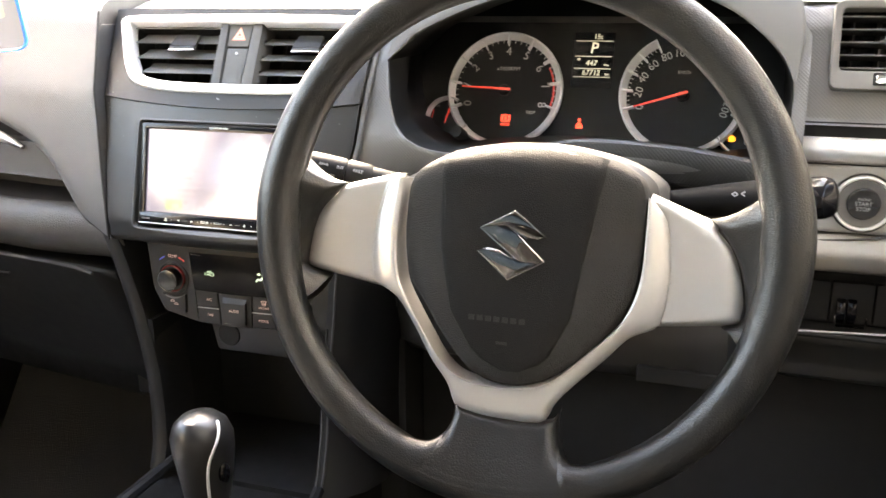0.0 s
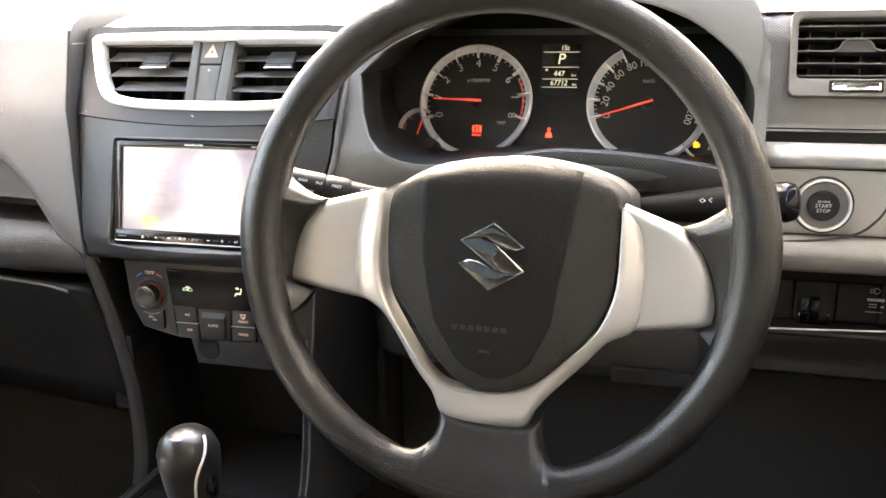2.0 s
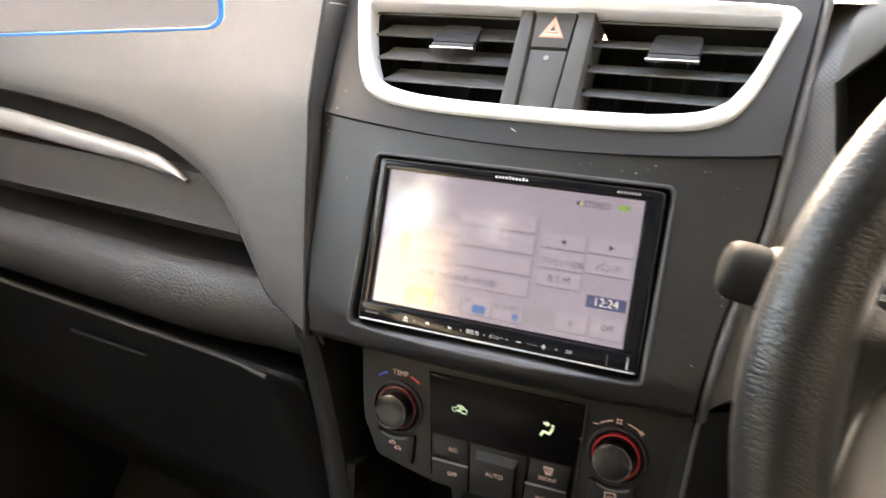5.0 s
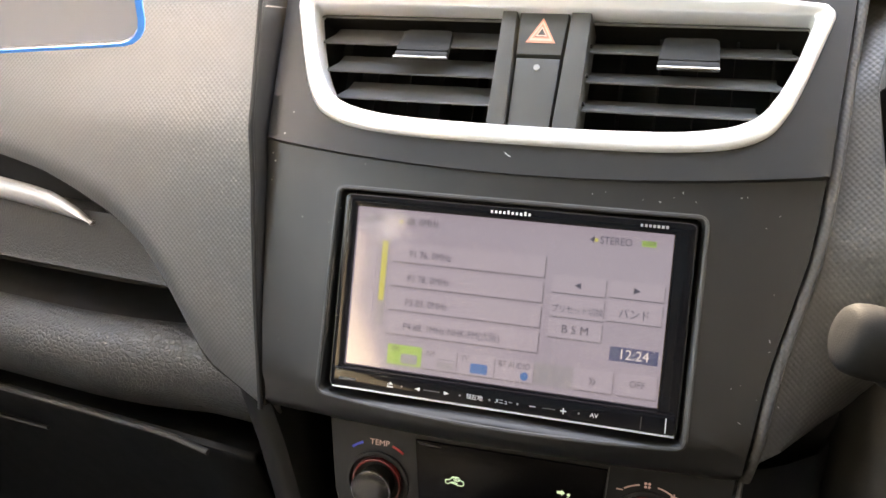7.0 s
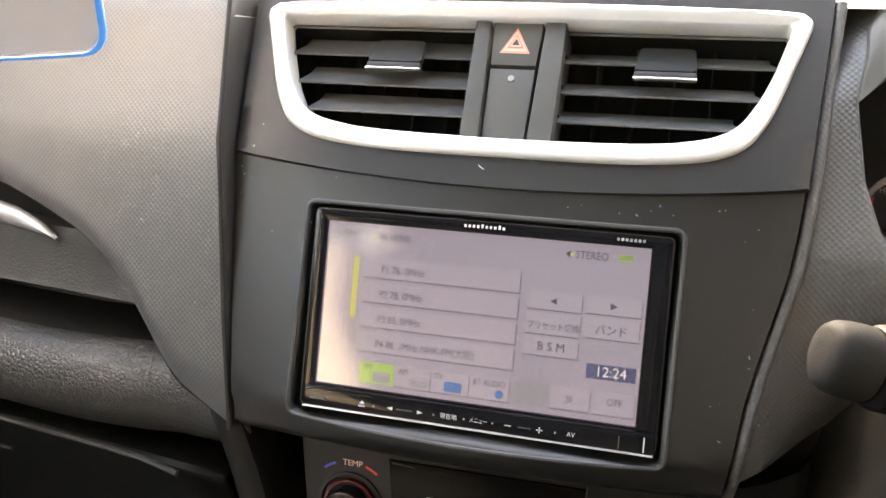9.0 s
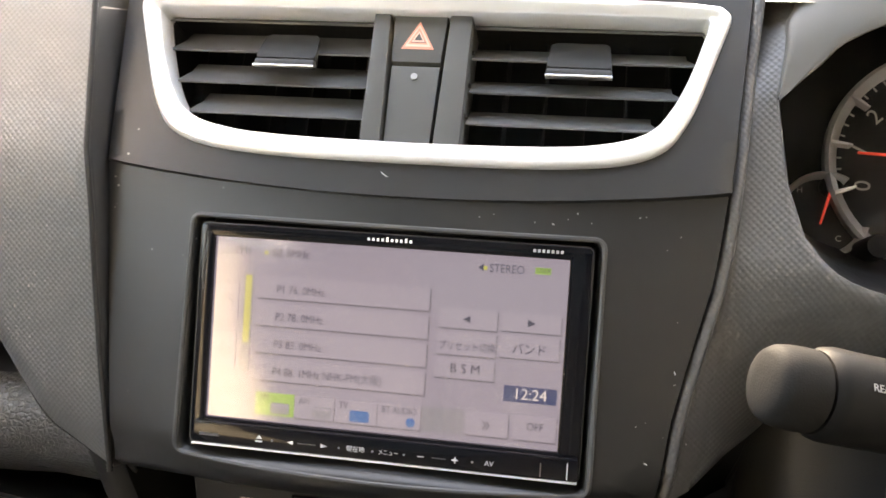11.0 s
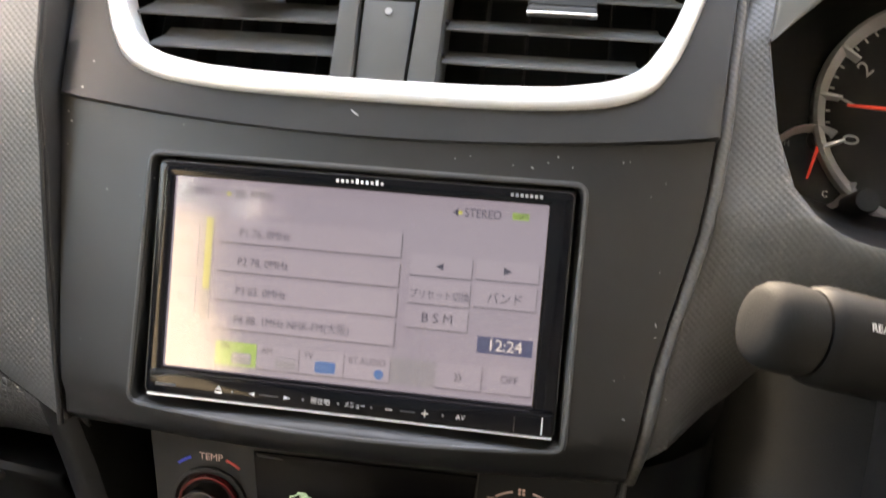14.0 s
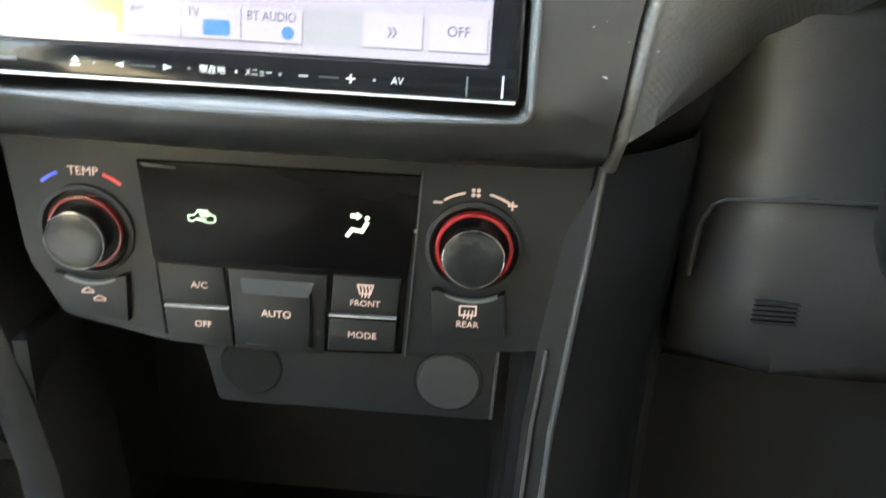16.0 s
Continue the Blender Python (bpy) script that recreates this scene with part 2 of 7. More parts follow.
def pane(name, gloss, rough, tint=1.0):
    m = bpy.data.materials.new(name)
    m.use_nodes = True
    nt = m.node_tree
    nt.nodes.remove(nt.nodes["Principled BSDF"])
    tr, gl, mx = nt.nodes.new("ShaderNodeBsdfTransparent"), nt.nodes.new("ShaderNodeBsdfGlossy"), nt.nodes.new("ShaderNodeMixShader")
    tr.inputs[0].default_value = (tint, tint, tint, 1)
    gl.inputs["Roughness"].default_value = rough
    fr = nt.nodes.new("ShaderNodeFresnel")
    fr.inputs[0].default_value = gloss
    nt.links.new(fr.outputs[0], mx.inputs[0])
    nt.links.new(tr.outputs[0], mx.inputs[1])
    nt.links.new(gl.outputs[0], mx.inputs[2])
    nt.links.new(mx.outputs[0], nt.nodes["Material Output"].inputs[0])
    return m


TINTED = pane("privacy_glass", 1.45, 0.02, 0.1)
REARSIDE = pane("rear_door_glass", 1.45, 0.02, 0.95)
CLEAR = pane("clear_glass", 1.45, 0.01, 0.97)
METER_GLASS = pane("meter_lens", 1.16, 0.03, 0.96)


# ---------- building helpers ----------
MW = {}


def plane_at(x, y, z, lean=0.0):
    """u to the right, v up along the leaning face, w out of it."""
    s, c = math.sin(radians(lean)), math.cos(radians(lean))
    return Matrix(((1, 0, 0, x), (0, s, -c, y), (0, c, s, z), (0, 0, 0, 1)))


def thing(name, m, label, category, group="", kind=""):
    ob = new(name)
    ob.matrix_basis = m
    ob.empty_display_size = 0.03
    MW[ob] = m.copy()
    return tagged(ob, label, category, group, kind)


def part(name, bm, material, parent=None, label="", world=False, sharp=35, thick=0.0):
    if world and parent is not None:
        bm.transform(MW[parent].inverted())
    bmesh.ops.recalc_face_normals(bm, faces=bm.faces)
    me = bpy.data.meshes.new(name)
    bm.to_mesh(me)
    bm.free()
    me.polygons.foreach_set("use_smooth", [True] * len(me.polygons))
    me.set_sharp_from_angle(angle=radians(sharp))
    me.materials.append(material)
    ob = new(name, me)
    if parent is not None:
        ob.parent = parent
        MW[ob] = MW[parent]
    if thick:
        md = ob.modifiers.new("thickness", "SOLIDIFY")
        md.thickness, md.offset = thick, -1
    return tagged(ob, label)


def bevel(bm, edges, r, seg=2):
    if r > 0 and edges:
        bmesh.ops.bevel(bm, geom=edges, offset=r, segments=seg, profile=0.6, affect="EDGES", clamp_overlap=True)


def slab(pts, w0, w1, r=0.0, seg=2):
    bm = bmesh.new()
    a = [bm.verts.new((p[0], p[1], w0)) for p in pts]
    b = [bm.verts.new((p[0], p[1], w1)) for p in pts]
    bm.faces.new(a[::-1])
    f = bm.faces.new(b)
    n = len(pts)
    for i in range(n):
        bm.faces.new((a[i], a[(i + 1) % n], b[(i + 1) % n], b[i]))
    bevel(bm, list(f.edges), r, seg)
    return bm


def ring(outer, inner, w0, w1, r=0.0, seg=2, wi=None):
    """A frame between two outlines of as many points; wi: height of its inner edge."""
    bm = bmesh.new()
    n = len(outer)
    wi = w1 if wi is None else wi
    o0, o1 = [[bm.verts.new((p[0], p[1], w)) for p in outer] for w in (w0, w1)]
    i0 = [bm.verts.new((p[0], p[1], w0)) for p in inner]
    i1 = [bm.verts.new((p[0], p[1], wi)) for p in inner]
    edges = []
    for k in range(n):
        j = (k + 1) % n
        f = bm.faces.new((o1[k], o1[j], i1[j], i1[k]))
        bm.faces.new((o0[j], o0[k], i0[k], i0[j]))
        bm.faces.new((o0[k], o0[j], o1[j], o1[k]))
        bm.faces.new((i0[j], i0[k], i1[k], i1[j]))
    if r > 0:
        bm.edges.ensure_lookup_table()
        loops = set()
        for k in range(n):
            j = (k + 1) % n
            for pair in ((o1[k], o1[j]), (i1[k], i1[j])):
                e = bm.edges.get(pair)
                if e:
                    loops.add(e)
        bevel(bm, list(loops), r, seg)
    return bm


def rrect(u0, v0, u1, v1, r, n=4):
    pts = []
    for cx, cy, a in ((u1 - r, v1 - r, 0), (u0 + r, v1 - r, 90), (u0 + r, v0 + r, 180), (u1 - r, v0 + r, 270)):
        for k in range(n + 1):
            t = radians(a + 90 * k / n)
            pts.append((cx + r * math.cos(t), cy + r * math.sin(t)))
    return pts


def circle(cx, cy, r, n=40, a0=0.0, a1=360.0):
    full = abs(a1 - a0 - 360) < 1e-6
    m = n if full else n + 1
    return [(cx + r * math.cos(radians(a0 + (a1 - a0) * k / n)), cy + r * math.sin(radians(a0 + (a1 - a0) * k / n))) for k in range(m)]


def rounded(pts, r, n=4):
    """An outline with its corners rounded."""
    out = []
    m = len(pts)
    for i in range(m):
        p, a, b = Vector(pts[i]), Vector(pts[i - 1]), Vector(pts[(i + 1) % m])
        da, db = (a - p), (b - p)
        k = min(r, da.length * 0.45, db.length * 0.45)
        s, e = p + da.normalized() * k, p + db.normalized() * k
        for j in range(n + 1):
            t = j / n
            q = s * (1 - t) ** 2 + p * 2 * t * (1 - t) + e * t * t
            out.append((q.x, q.y))
    return out


def smooth_line(pts, n=6, closed=False):
    """A curve through the points (Catmull-Rom)."""
    P = [Vector(p) for p in pts]
    m = len(P)
    out = []
    for i in range(m if closed else m - 1):
        p1, p2 = P[i], P[(i + 1) % m]
        p0 = P[i - 1] if (closed or i > 0) else p1 * 2 - p2
        p3 = P[(i + 2) % m] if (closed or i + 2 < m) else p2 * 2 - p1
        for k in range(n):
            t = k / n
            out.append(0.5 * (2 * p1 + (p2 - p0) * t + (2 * p0 - 5 * p1 + 4 * p2 - p3) * t * t + (3 * p1 - p0 - 3 * p2 + p3) * t ** 3))
    if not closed:
        out.append(P[-1])
    return out


def lathe(profile, n=32):
    """Turned about w; the profile is a list of radius and w."""
    bm = bmesh.new()
    rows = [[bm.verts.new((r * math.cos(2 * math.pi * k / n), r * math.sin(2 * math.pi * k / n), w)) for k in range(n)] for r, w in profile]
    for a, b in zip(rows, rows[1:]):
        for k in range(n):
            bm.faces.new((a[k], a[(k + 1) % n], b[(k + 1) % n], b[k]))
    bm.faces.new(rows[0][::-1])
    bm.faces.new(rows[-1])
    return bm


def grid(rows, closed=False):
    bm = bmesh.new()
    vs = [[bm.verts.new(p) for p in row] for row in rows]
    for a, b in zip(vs, vs[1:]):
        n = len(a)
        for k in range(n if closed else n - 1):
            bm.faces.new((a[k], a[(k + 1) % n], b[(k + 1) % n], b[k]))
    return bm


def sweep(path, radius, n=10, closed=False, flat=1.0, up=(0, 0, 1)):
    """A tube along a path; radius may be a list."""
    path = [Vector(p) for p in path]
    m = len(path)
    rows = []
    for i, p in enumerate(path):
        a = path[i - 1] if (closed or i) else p
        b = path[(i + 1) % m] if (closed or i + 1 < m) else p
        t = (b - a).normalized()
        s = t.cross(Vector(up))
        s = s.normalized() if s.length > 1e-4 else Vector((1, 0, 0))
        q = s.cross(t)
        r = radius[i] if isinstance(radius, (list, tuple)) else radius
        rows.append([p + (s * math.cos(2 * math.pi * k / n) + q * flat * math.sin(2 * math.pi * k / n)) * r for k in range(n)])
    if closed:
        rows.append(rows[0])
    bm = grid(rows, True)
    if closed:
        bmesh.ops.remove_doubles(bm, verts=bm.verts, dist=1e-6)
    else:
        bm.verts.ensure_lookup_table()
        bm.faces.new([bm.verts[k] for k in range(n)][::-1])
        bm.faces.new([bm.verts[(m - 1) * n + k] for k in range(n)])
    return bm


def merge(*bms):
    out = bmesh.new()
    for b in bms:
        me = bpy.data.meshes.new("tmp")
        b.to_mesh(me)
        out.from_mesh(me)
        bpy.data.meshes.remove(me)
        b.free()
    return out


def moved(bm, m):
    bm.transform(m)
    return bm


def text(s, size, u, v, w, turn=0.0, align="CENTER", deep=0.00012, squeeze=1.0, shear=0.0):
    cu = bpy.data.curves.new("tmp", "FONT")
    cu.body, cu.size, cu.align_x, cu.align_y, cu.extrude, cu.resolution_u, cu.shear = s, size, align, "CENTER", deep, 3, shear
    ob = bpy.data.objects.new("tmp", cu)
    scene.collection.objects.link(ob)
    bpy.context.view_layer.update()
    me = bpy.data.meshes.new_from_object(ob.evaluated_get(bpy.context.evaluated_depsgraph_get()))
    bm = bmesh.new()
    bm.from_mesh(me)
    bpy.data.objects.remove(ob)
    bpy.data.curves.remove(cu)
    bpy.data.meshes.remove(me)
    bm.transform(Matrix.Translation((u, v, w)) @ Matrix.Rotation(radians(turn), 4, "Z") @ Matrix.Diagonal((squeeze, 1, 1, 1)))
    return bm


def interp(x, xs, ys):
    return float(np.interp(x, xs, ys))


def star(poly, centre, angles):
    """Where rays from the centre at these angles meet the outline."""
    out = []
    c = Vector(centre)
    n = len(poly)
    for a in angles:
        d = Vector((math.cos(a), math.sin(a)))
        best = None
        for i in range(n):
            p, q = Vector(poly[i]), Vector(poly[(i + 1) % n])
            e = q - p
            den = d.x * e.y - d.y * e.x
            if abs(den) < 1e-12:
                continue
            r = p - c
            k = (r.x * e.y - r.y * e.x) / den
            s = (r.x * d.y - r.y * d.x) / den
            if k > 0 and -1e-5 <= s <= 1 + 1e-5 and (best is None or k > best):
                best = k
        out.append(c + d * (best if best is not None else 0.0))
    return out


def both_angles(polys, centre, n):
    c = Vector(centre)
    a = [2 * math.pi * k / n - math.pi for k in range(n)]
    for poly in polys:
        a += [math.atan2(p[1] - c.y, p[0] - c.x) for p in poly]
    a.sort()
    keep = [a[0]]
    for x in a[1:]:
        if x - keep[-1] > 1e-3:
            keep.append(x)
    return keep

# ---------- the cabin's shell ----------
def box(x0, y0, z0, x1, y1, z1, r=0.0):
    bm = bmesh.new()
    bmesh.ops.create_cube(bm, size=1.0)
    bm.transform(Matrix.Translation(((x0 + x1) / 2, (y0 + y1) / 2, (z0 + z1) / 2)) @ Matrix.Diagonal((x1 - x0, y1 - y0, z1 - z0, 1)))
    bevel(bm, list(bm.edges), r, 2)
    return bm


def setting(name, bm, material, label, category, **kw):
    return tagged(part(name, bm, material, None, **kw), label, category, kind="structure")


bm = bmesh.new()
for x, y in ((-300, -300), (300, -300), (300, 300), (-300, 300)):
    bm.verts.new((x, y, -0.35))
bm.faces.new(bm.verts)
setting("ground", bm, CONCRETE, "pale concrete yard around the parked car", "ground")
# Unseen wall, added to block sky and bounce sun on the driver's side.
setting("unseen_wall_right", box(1.55, -5.0, -0.35, 1.7, 1.6, 2.5), WALLM, "plain warm grey wall added out of view to shape the light", "wall")
setting("floor", box(-0.735, -2.0, -0.04, 0.735, 1.0, 0.0), CARPET, "black carpeted floor of the car cabin", "floor")
setting("wall_front", box(-0.78, 0.98, 0.0, 0.78, 1.02, 0.80), MATTE, "dark bulkhead behind the dashboard", "wall")
setting("wall_back", box(-0.78, -2.05, -0.04, 0.78, -2.0, 0.86), DOORP, "grey inner panel of the tailgate", "wall")
setting("ceiling", box(-0.62, -1.85, 1.19, 0.62, -0.2, 1.23, 0.008), LINER, "light grey fabric headliner of the car", "ceiling")
for k, (sx, name) in enumerate(((-1, "left"), (1, "right"))):
    for j, (y0, z0, y1, z1, r, pil) in enumerate(((0.62, 0.82, -0.2, 1.2, 0.035, "front"), (-0.97, 0.78, -1.0, 1.2, 0.05, "middle"), (-1.98, 0.84, -1.75, 1.2, 0.07, "rear"))):
        setting("pillar_%s_%s" % (pil, name), sweep([(sx * 0.73, y0, z0), (sx * 0.68, (y0 + y1) / 2, (z0 + z1) / 2 + 0.01), (sx * 0.61, y1, z1)], r, 10), LINER, "light grey trimmed roof pillar of the car", "pillar")
    setting("roof_rail_" + name, sweep([(sx * 0.62, -0.2, 1.2), (sx * 0.63, -1.0, 1.215), (sx * 0.61, -1.8, 1.2)], 0.035, 8), LINER, "light grey trim along the roof edge", "trim")
    setting("wall_rear_" + name, box(sx * 0.765 - 0.02, -2.0, -0.03, sx * 0.765 + 0.02, -0.96, 0.78, 0.01), DOORP, "grey plastic side trim of the rear cabin", "wall")

# doors with their strip of silver trim
for sx, name in ((-1, "door_1"), (1, "door_2")):
    door = thing(name, Matrix.Translation((sx * 0.74, -0.35, 0.02)), "grey plastic inner door panel with silver strip", "door", kind="structure")
    rows = []
    for z, d in ((-0.03, 0.02), (0.25, 0.02), (0.42, 0.0), (0.55, 0.012), (0.62, 0.004), (0.69, 0.004), (0.74, 0.012), (0.80, 0.016), (0.825, 0.022), (0.832, 0.04)):
        rows.append([(sx * (0.722 + d), y, z) for y in np.linspace(-0.98, 0.9, 12)])
    part("door_panel", grid(rows[:5]), BLACKP, door, "black lower door panel", world=True, thick=0.02)
    part("door_panel", grid(rows[4:]), DOORP, door, "grey upper door panel", world=True, thick=0.02)
    rows = [[(sx * (0.722 - 0.006 * math.sin(math.pi * k / 6)), y, 0.692 + 0.021 * k / 6) for y in np.linspace(-0.6, 0.058, 8)] for k in range(7)]
    part("trim_strip", grid(rows), RIDGE, door, "silver painted trim strip", world=True, thick=0.002)
    pocket = smooth_line([(-0.10, 0.44), (0.035, 0.442), (0.076, 0.395), (0.072, 0.328), (0.041, 0.259), (-0.03, 0.225), (-0.2, 0.22), (-0.3, 0.3), (-0.22, 0.42)], 5, True)
    rows = []
    for f, d in ((1.0, 0.0), (1.0, 0.016), (0.97, 0.021), (0.93, 0.018), (0.6, 0.015), (0.05, 0.014)):
        rows.append([(sx * (0.722 - d), -0.1 + (p.x + 0.1) * f, 0.33 + (p.y - 0.33) * f) for p in pocket])
    part("speaker_pocket", grid(rows, True), DARKP, door, "dark moulded pocket with a raised rim", world=True)

for sx, name in ((-1, "toe_board_left"), (1, "toe_board_right")):
    rows = [[(sx * x, y, z) for x in (0.10, 0.4, 0.74)] for y, z in ((0.22, 0.002), (0.34, 0.05), (0.46, 0.22), (0.50, 0.42))]
    setting(name, grid(rows), CARPET, "black carpeted toe board of the footwell", "floor")

# windscreen and side glass
for name, quad in (("window_front", ((-0.70, 0.66, 0.83), (0.70, 0.66, 0.83), (0.58, -0.2, 1.195), (-0.58, -0.2, 1.195))),
                   ("window_left", ((-0.745, 0.2, 0.832), (-0.745, -0.94, 0.832), (-0.64, -0.96, 1.18), (-0.64, -0.18, 1.18))),
                   ("window_right", ((0.745, 0.2, 0.832), (0.745, -0.94, 0.832), (0.64, -0.96, 1.18), (0.64, -0.18, 1.18)))):
    bm = bmesh.new()
    bm.faces.new([bm.verts.new(p) for p in quad])
    ob = setting(name, bm, CLEAR, "clear car window glass", "window", thick=0.004)
    ob.visible_shadow = False
for sx, name in ((-1, "left"), (1, "right")):
    bm = bmesh.new()
    bm.faces.new([bm.verts.new(p) for p in ((sx * 0.744, 0.205, 0.785), (sx * 0.744, 0.66, 0.785), (sx * 0.70, 0.40, 0.93), (sx * 0.64, -0.17, 1.185))])
    setting("trim_mirror_corner_" + name, bm, DOORP, "grey plastic corner trim behind the door mirror", "trim", thick=0.012)
for name, quad in (("window_back", ((-0.72, -1.99, 0.85), (0.72, -1.99, 0.85), (0.6, -1.83, 1.2), (-0.6, -1.83, 1.2))),
                   ("window_rear_left", ((-0.75, -1.0, 0.79), (-0.75, -1.95, 0.79), (-0.64, -1.8, 1.19), (-0.64, -1.02, 1.19))),
                   ("window_rear_right", ((0.75, -1.0, 0.79), (0.75, -1.95, 0.79), (0.64, -1.8, 1.19), (0.64, -1.02, 1.19)))):
    bm = bmesh.new()
    bm.faces.new([bm.verts.new(p) for p in quad])
    if name == "window_back":
        setting(name, bm, TINTED, "dark privacy glass of the tailgate", "window", thick=0.004)
    else:
        setting(name, bm, REARSIDE, "lightly tinted glass of the rear door", "window", thick=0.004)

# ---------- dashboard ----------
BX, BZ = (0.1208, 0.1268, 0.135, 0.138, 0.141, 0.1445), (0.583, 0.6376, 0.6926, 0.729, 0.766, 0.812)  # half width of the centre panel by height
XC = 0.0025


def mid(z):
    """Middle line of the centre panel by height."""
    return interp(z, (0.583, 0.59, 0.64, 0.70), (-0.004, -0.004, -0.003, XC))


def half(z):
    return interp(z, BZ, BX)


def y_centre(x, z):
    """Depth of the centre panel's face."""
    y = interp(z, (0.583, 0.586, 0.592, 0.600, 0.609, 0.66, 0.708, 0.729, 0.812), (0.012, -0.010, -0.023, -0.029, -0.030, -0.0125, 0.004, 0.0115, 0.0538))
    k = interp(z, (0.583, 0.60, 0.66, 0.729, 0.8), (0.004, 0.020, 0.012, 0.003, 0.002))
    return y + k * ((x - XC) / 0.13) ** 2


def y_left(x, z):
    return -0.005 + 0.15 * (-0.135 - x) + 0.0875 * (z - 0.65) + 0.25 * max(0.0, z - 0.735)


def y_right(x, z):
    under = 8.5 * max(0.0, 0.702 - z) ** 2 * min(1.0, max(0.0, (x - 0.137) / 0.05))  # turns under towards the knees
    return interp(z, (0.585, 0.70, 0.85), (0.004, 0.0136, 0.068)) + under


def seam(x):
    return 0.7205 + 0.0085 * (x / 0.136) ** 2


dash = thing("dashboard", Matrix.Translation((0, 0.25, 0.5)), "dark grey grained plastic dashboard with satin centre panel", "dashboard")

# lower centre panel round the stereo
hole = rrect(-0.0905, 0.6055, 0.0915, 0.7080, 0.004, 3)
edge = [(mid(z) + half(z), z) for z in np.linspace(0.583, 0.728, 9)] + [(XC + x, seam(x) - 0.0002) for x in np.linspace(0.136, -0.136, 15)] + [(mid(z) - half(z), z) for z in np.linspace(0.728, 0.583, 9)]
edge += [(mid(0.583) + x, 0.583 - 0.0055 * (1 - (x / 0.121) ** 2)) for x in np.linspace(-0.11, 0.11, 9)]
ang = both_angles((hole, edge), (XC, 0.655), 90)
a, b = star(hole, (XC, 0.655), ang), star(edge, (XC, 0.655), ang)
rows = []
for f, g, d in ((0, -0.0035, 0.016), (0, -0.0028, 0.004), (0, -0.0014, 0.0), (0.0, 0.0, -0.0006), (0.02, 0, 0)):
    row = []
    for p, q in zip(a, b):
        s = p.lerp(q, f) + (q - p).normalized() * g
        row.append((s.x, y_centre(p.x, p.y) + d, s.y))
    rows.append(row)
for f in (0.06, 0.15, 0.25, 0.35, 0.45, 0.55, 0.65, 0.75, 0.83, 0.9, 0.95, 0.985, 1.0):
    rows.append([(s.x, y_centre(s.x, s.y), s.y) for s in (p.lerp(q, f) for p, q in zip(a, b))])
rows.append([(q.x, y_centre(q.x, q.y) + 0.006, q.y) for q in b])
part("stereo_surround", grid(rows, True), SATIN, dash, "satin dark grey panel with fine dust and scratches", world=True, sharp=50)
# Highlight round the opening, painted as a paler rim.
part("surround_edge", sweep([(s.x, y_centre(s.x, s.y) - 0.0002, s.y) for s in (p + (q - p).normalized() * 0.0004 for p, q in zip(a, b))], 0.0012, 8, closed=True, up=(0, 1, 0)), EDGEG, dash, "rim of the opening with a painted highlight", world=True)
# dull well behind the stereo
part("stereo_well", moved(slab(rrect(-0.096, -0.058, 0.096, 0.056, 0.003), -0.03, -0.018), plane_at(XC, -0.0075, 0.659, 15)), MATTE, dash, world=True)

# upper centre panel round the vents
VM = plane_at(XC + 0.001, 0.0115, 0.729, 27)
ro = [(0.0, 0.0063), (0.048, 0.0066), (0.077, 0.0082), (0.0975, 0.0115), (0.111, 0.0182), (0.1185, 0.0290), (0.1225, 0.0380), (0.1258, 0.0475), (0.1312, 0.0643), (0.1352, 0.0770), (0.1350, 0.0810), (0.1315, 0.0845), (0.120, 0.0858), (0.06, 0.0872), (0.0, 0.0876)]
ri = [(0.0, 0.0163), (0.04, 0.0168), (0.066, 0.0178), (0.080, 0.0192), (0.0955, 0.0225), (0.1060, 0.0283), (0.1122, 0.0370), (0.1165, 0.0455), (0.1205, 0.0560), (0.1250, 0.0710), (0.1264, 0.0770), (0.1250, 0.0794), (0.06, 0.0800), (0.0, 0.0800)]
ro = smooth_line(ro[:10], 4)[:-1] + smooth_line(ro[9:12], 3)[:-1] + [Vector(p) for p in ro[11:]]
ri = smooth_line(ri[:11], 4)[:-1] + smooth_line(ri[10:12], 3)[:-1] + [Vector(p) for p in ri[11:]]
ro = [(p.x, p.y) for p in ro] + [(-p.x, p.y) for p in ro[-2:0:-1]]
ri = [(p.x, p.y) for p in ri] + [(-p.x, p.y) for p in ri[-2:0:-1]]
c27 = math.cos(radians(27))
edge = [(half(z), (z - 0.729) / c27) for z in np.linspace(0.730, 0.812, 7)] + [(x, 0.0945) for x in np.linspace(0.12, -0.12, 7)] + [(-half(z), (z - 0.729) / c27) for z in np.linspace(0.812, 0.730, 7)]
edge += [(x, (seam(x) + 0.0004 - 0.729) / c27) for x in np.linspace(-0.13, 0.13, 15)]
vc = (0.0, 0.048)
ang = both_angles((ro, edge), vc, 80)
a, b = star(ro, vc, ang), star(edge, vc, ang)
rows = [[(p.x, p.y, -0.012) for p in a]] + [[(s.x, s.y, 0.0) for s in (p.lerp(q, f) for p, q in zip(a, b))] for f in (0, 0.35, 0.7, 0.97)]
rows += [[(q.x, q.y, -0.0008) for q in b], [(q.x, q.y, -0.008) for q in b]]
part("vent_surround", moved(grid(rows, True), VM), SATIN, dash, "satin dark grey panel", world=True, sharp=50)
ang = both_angles((ro, ri), vc, 100)
a, b = star(ro, vc, ang), star(ri, vc, ang)
rows = []
for f, w in ((0.0, -0.004), (0.0, 0.0010), (0.08, 0.0024), (0.2, 0.0032), (0.5, 0.0026), (0.88, 0.0008), (1.0, -0.0004), (1.0, -0.014)):
    rows.append([(s.x, s.y, w) for s in (p.lerp(q, f) for p, q in zip(a, b))])
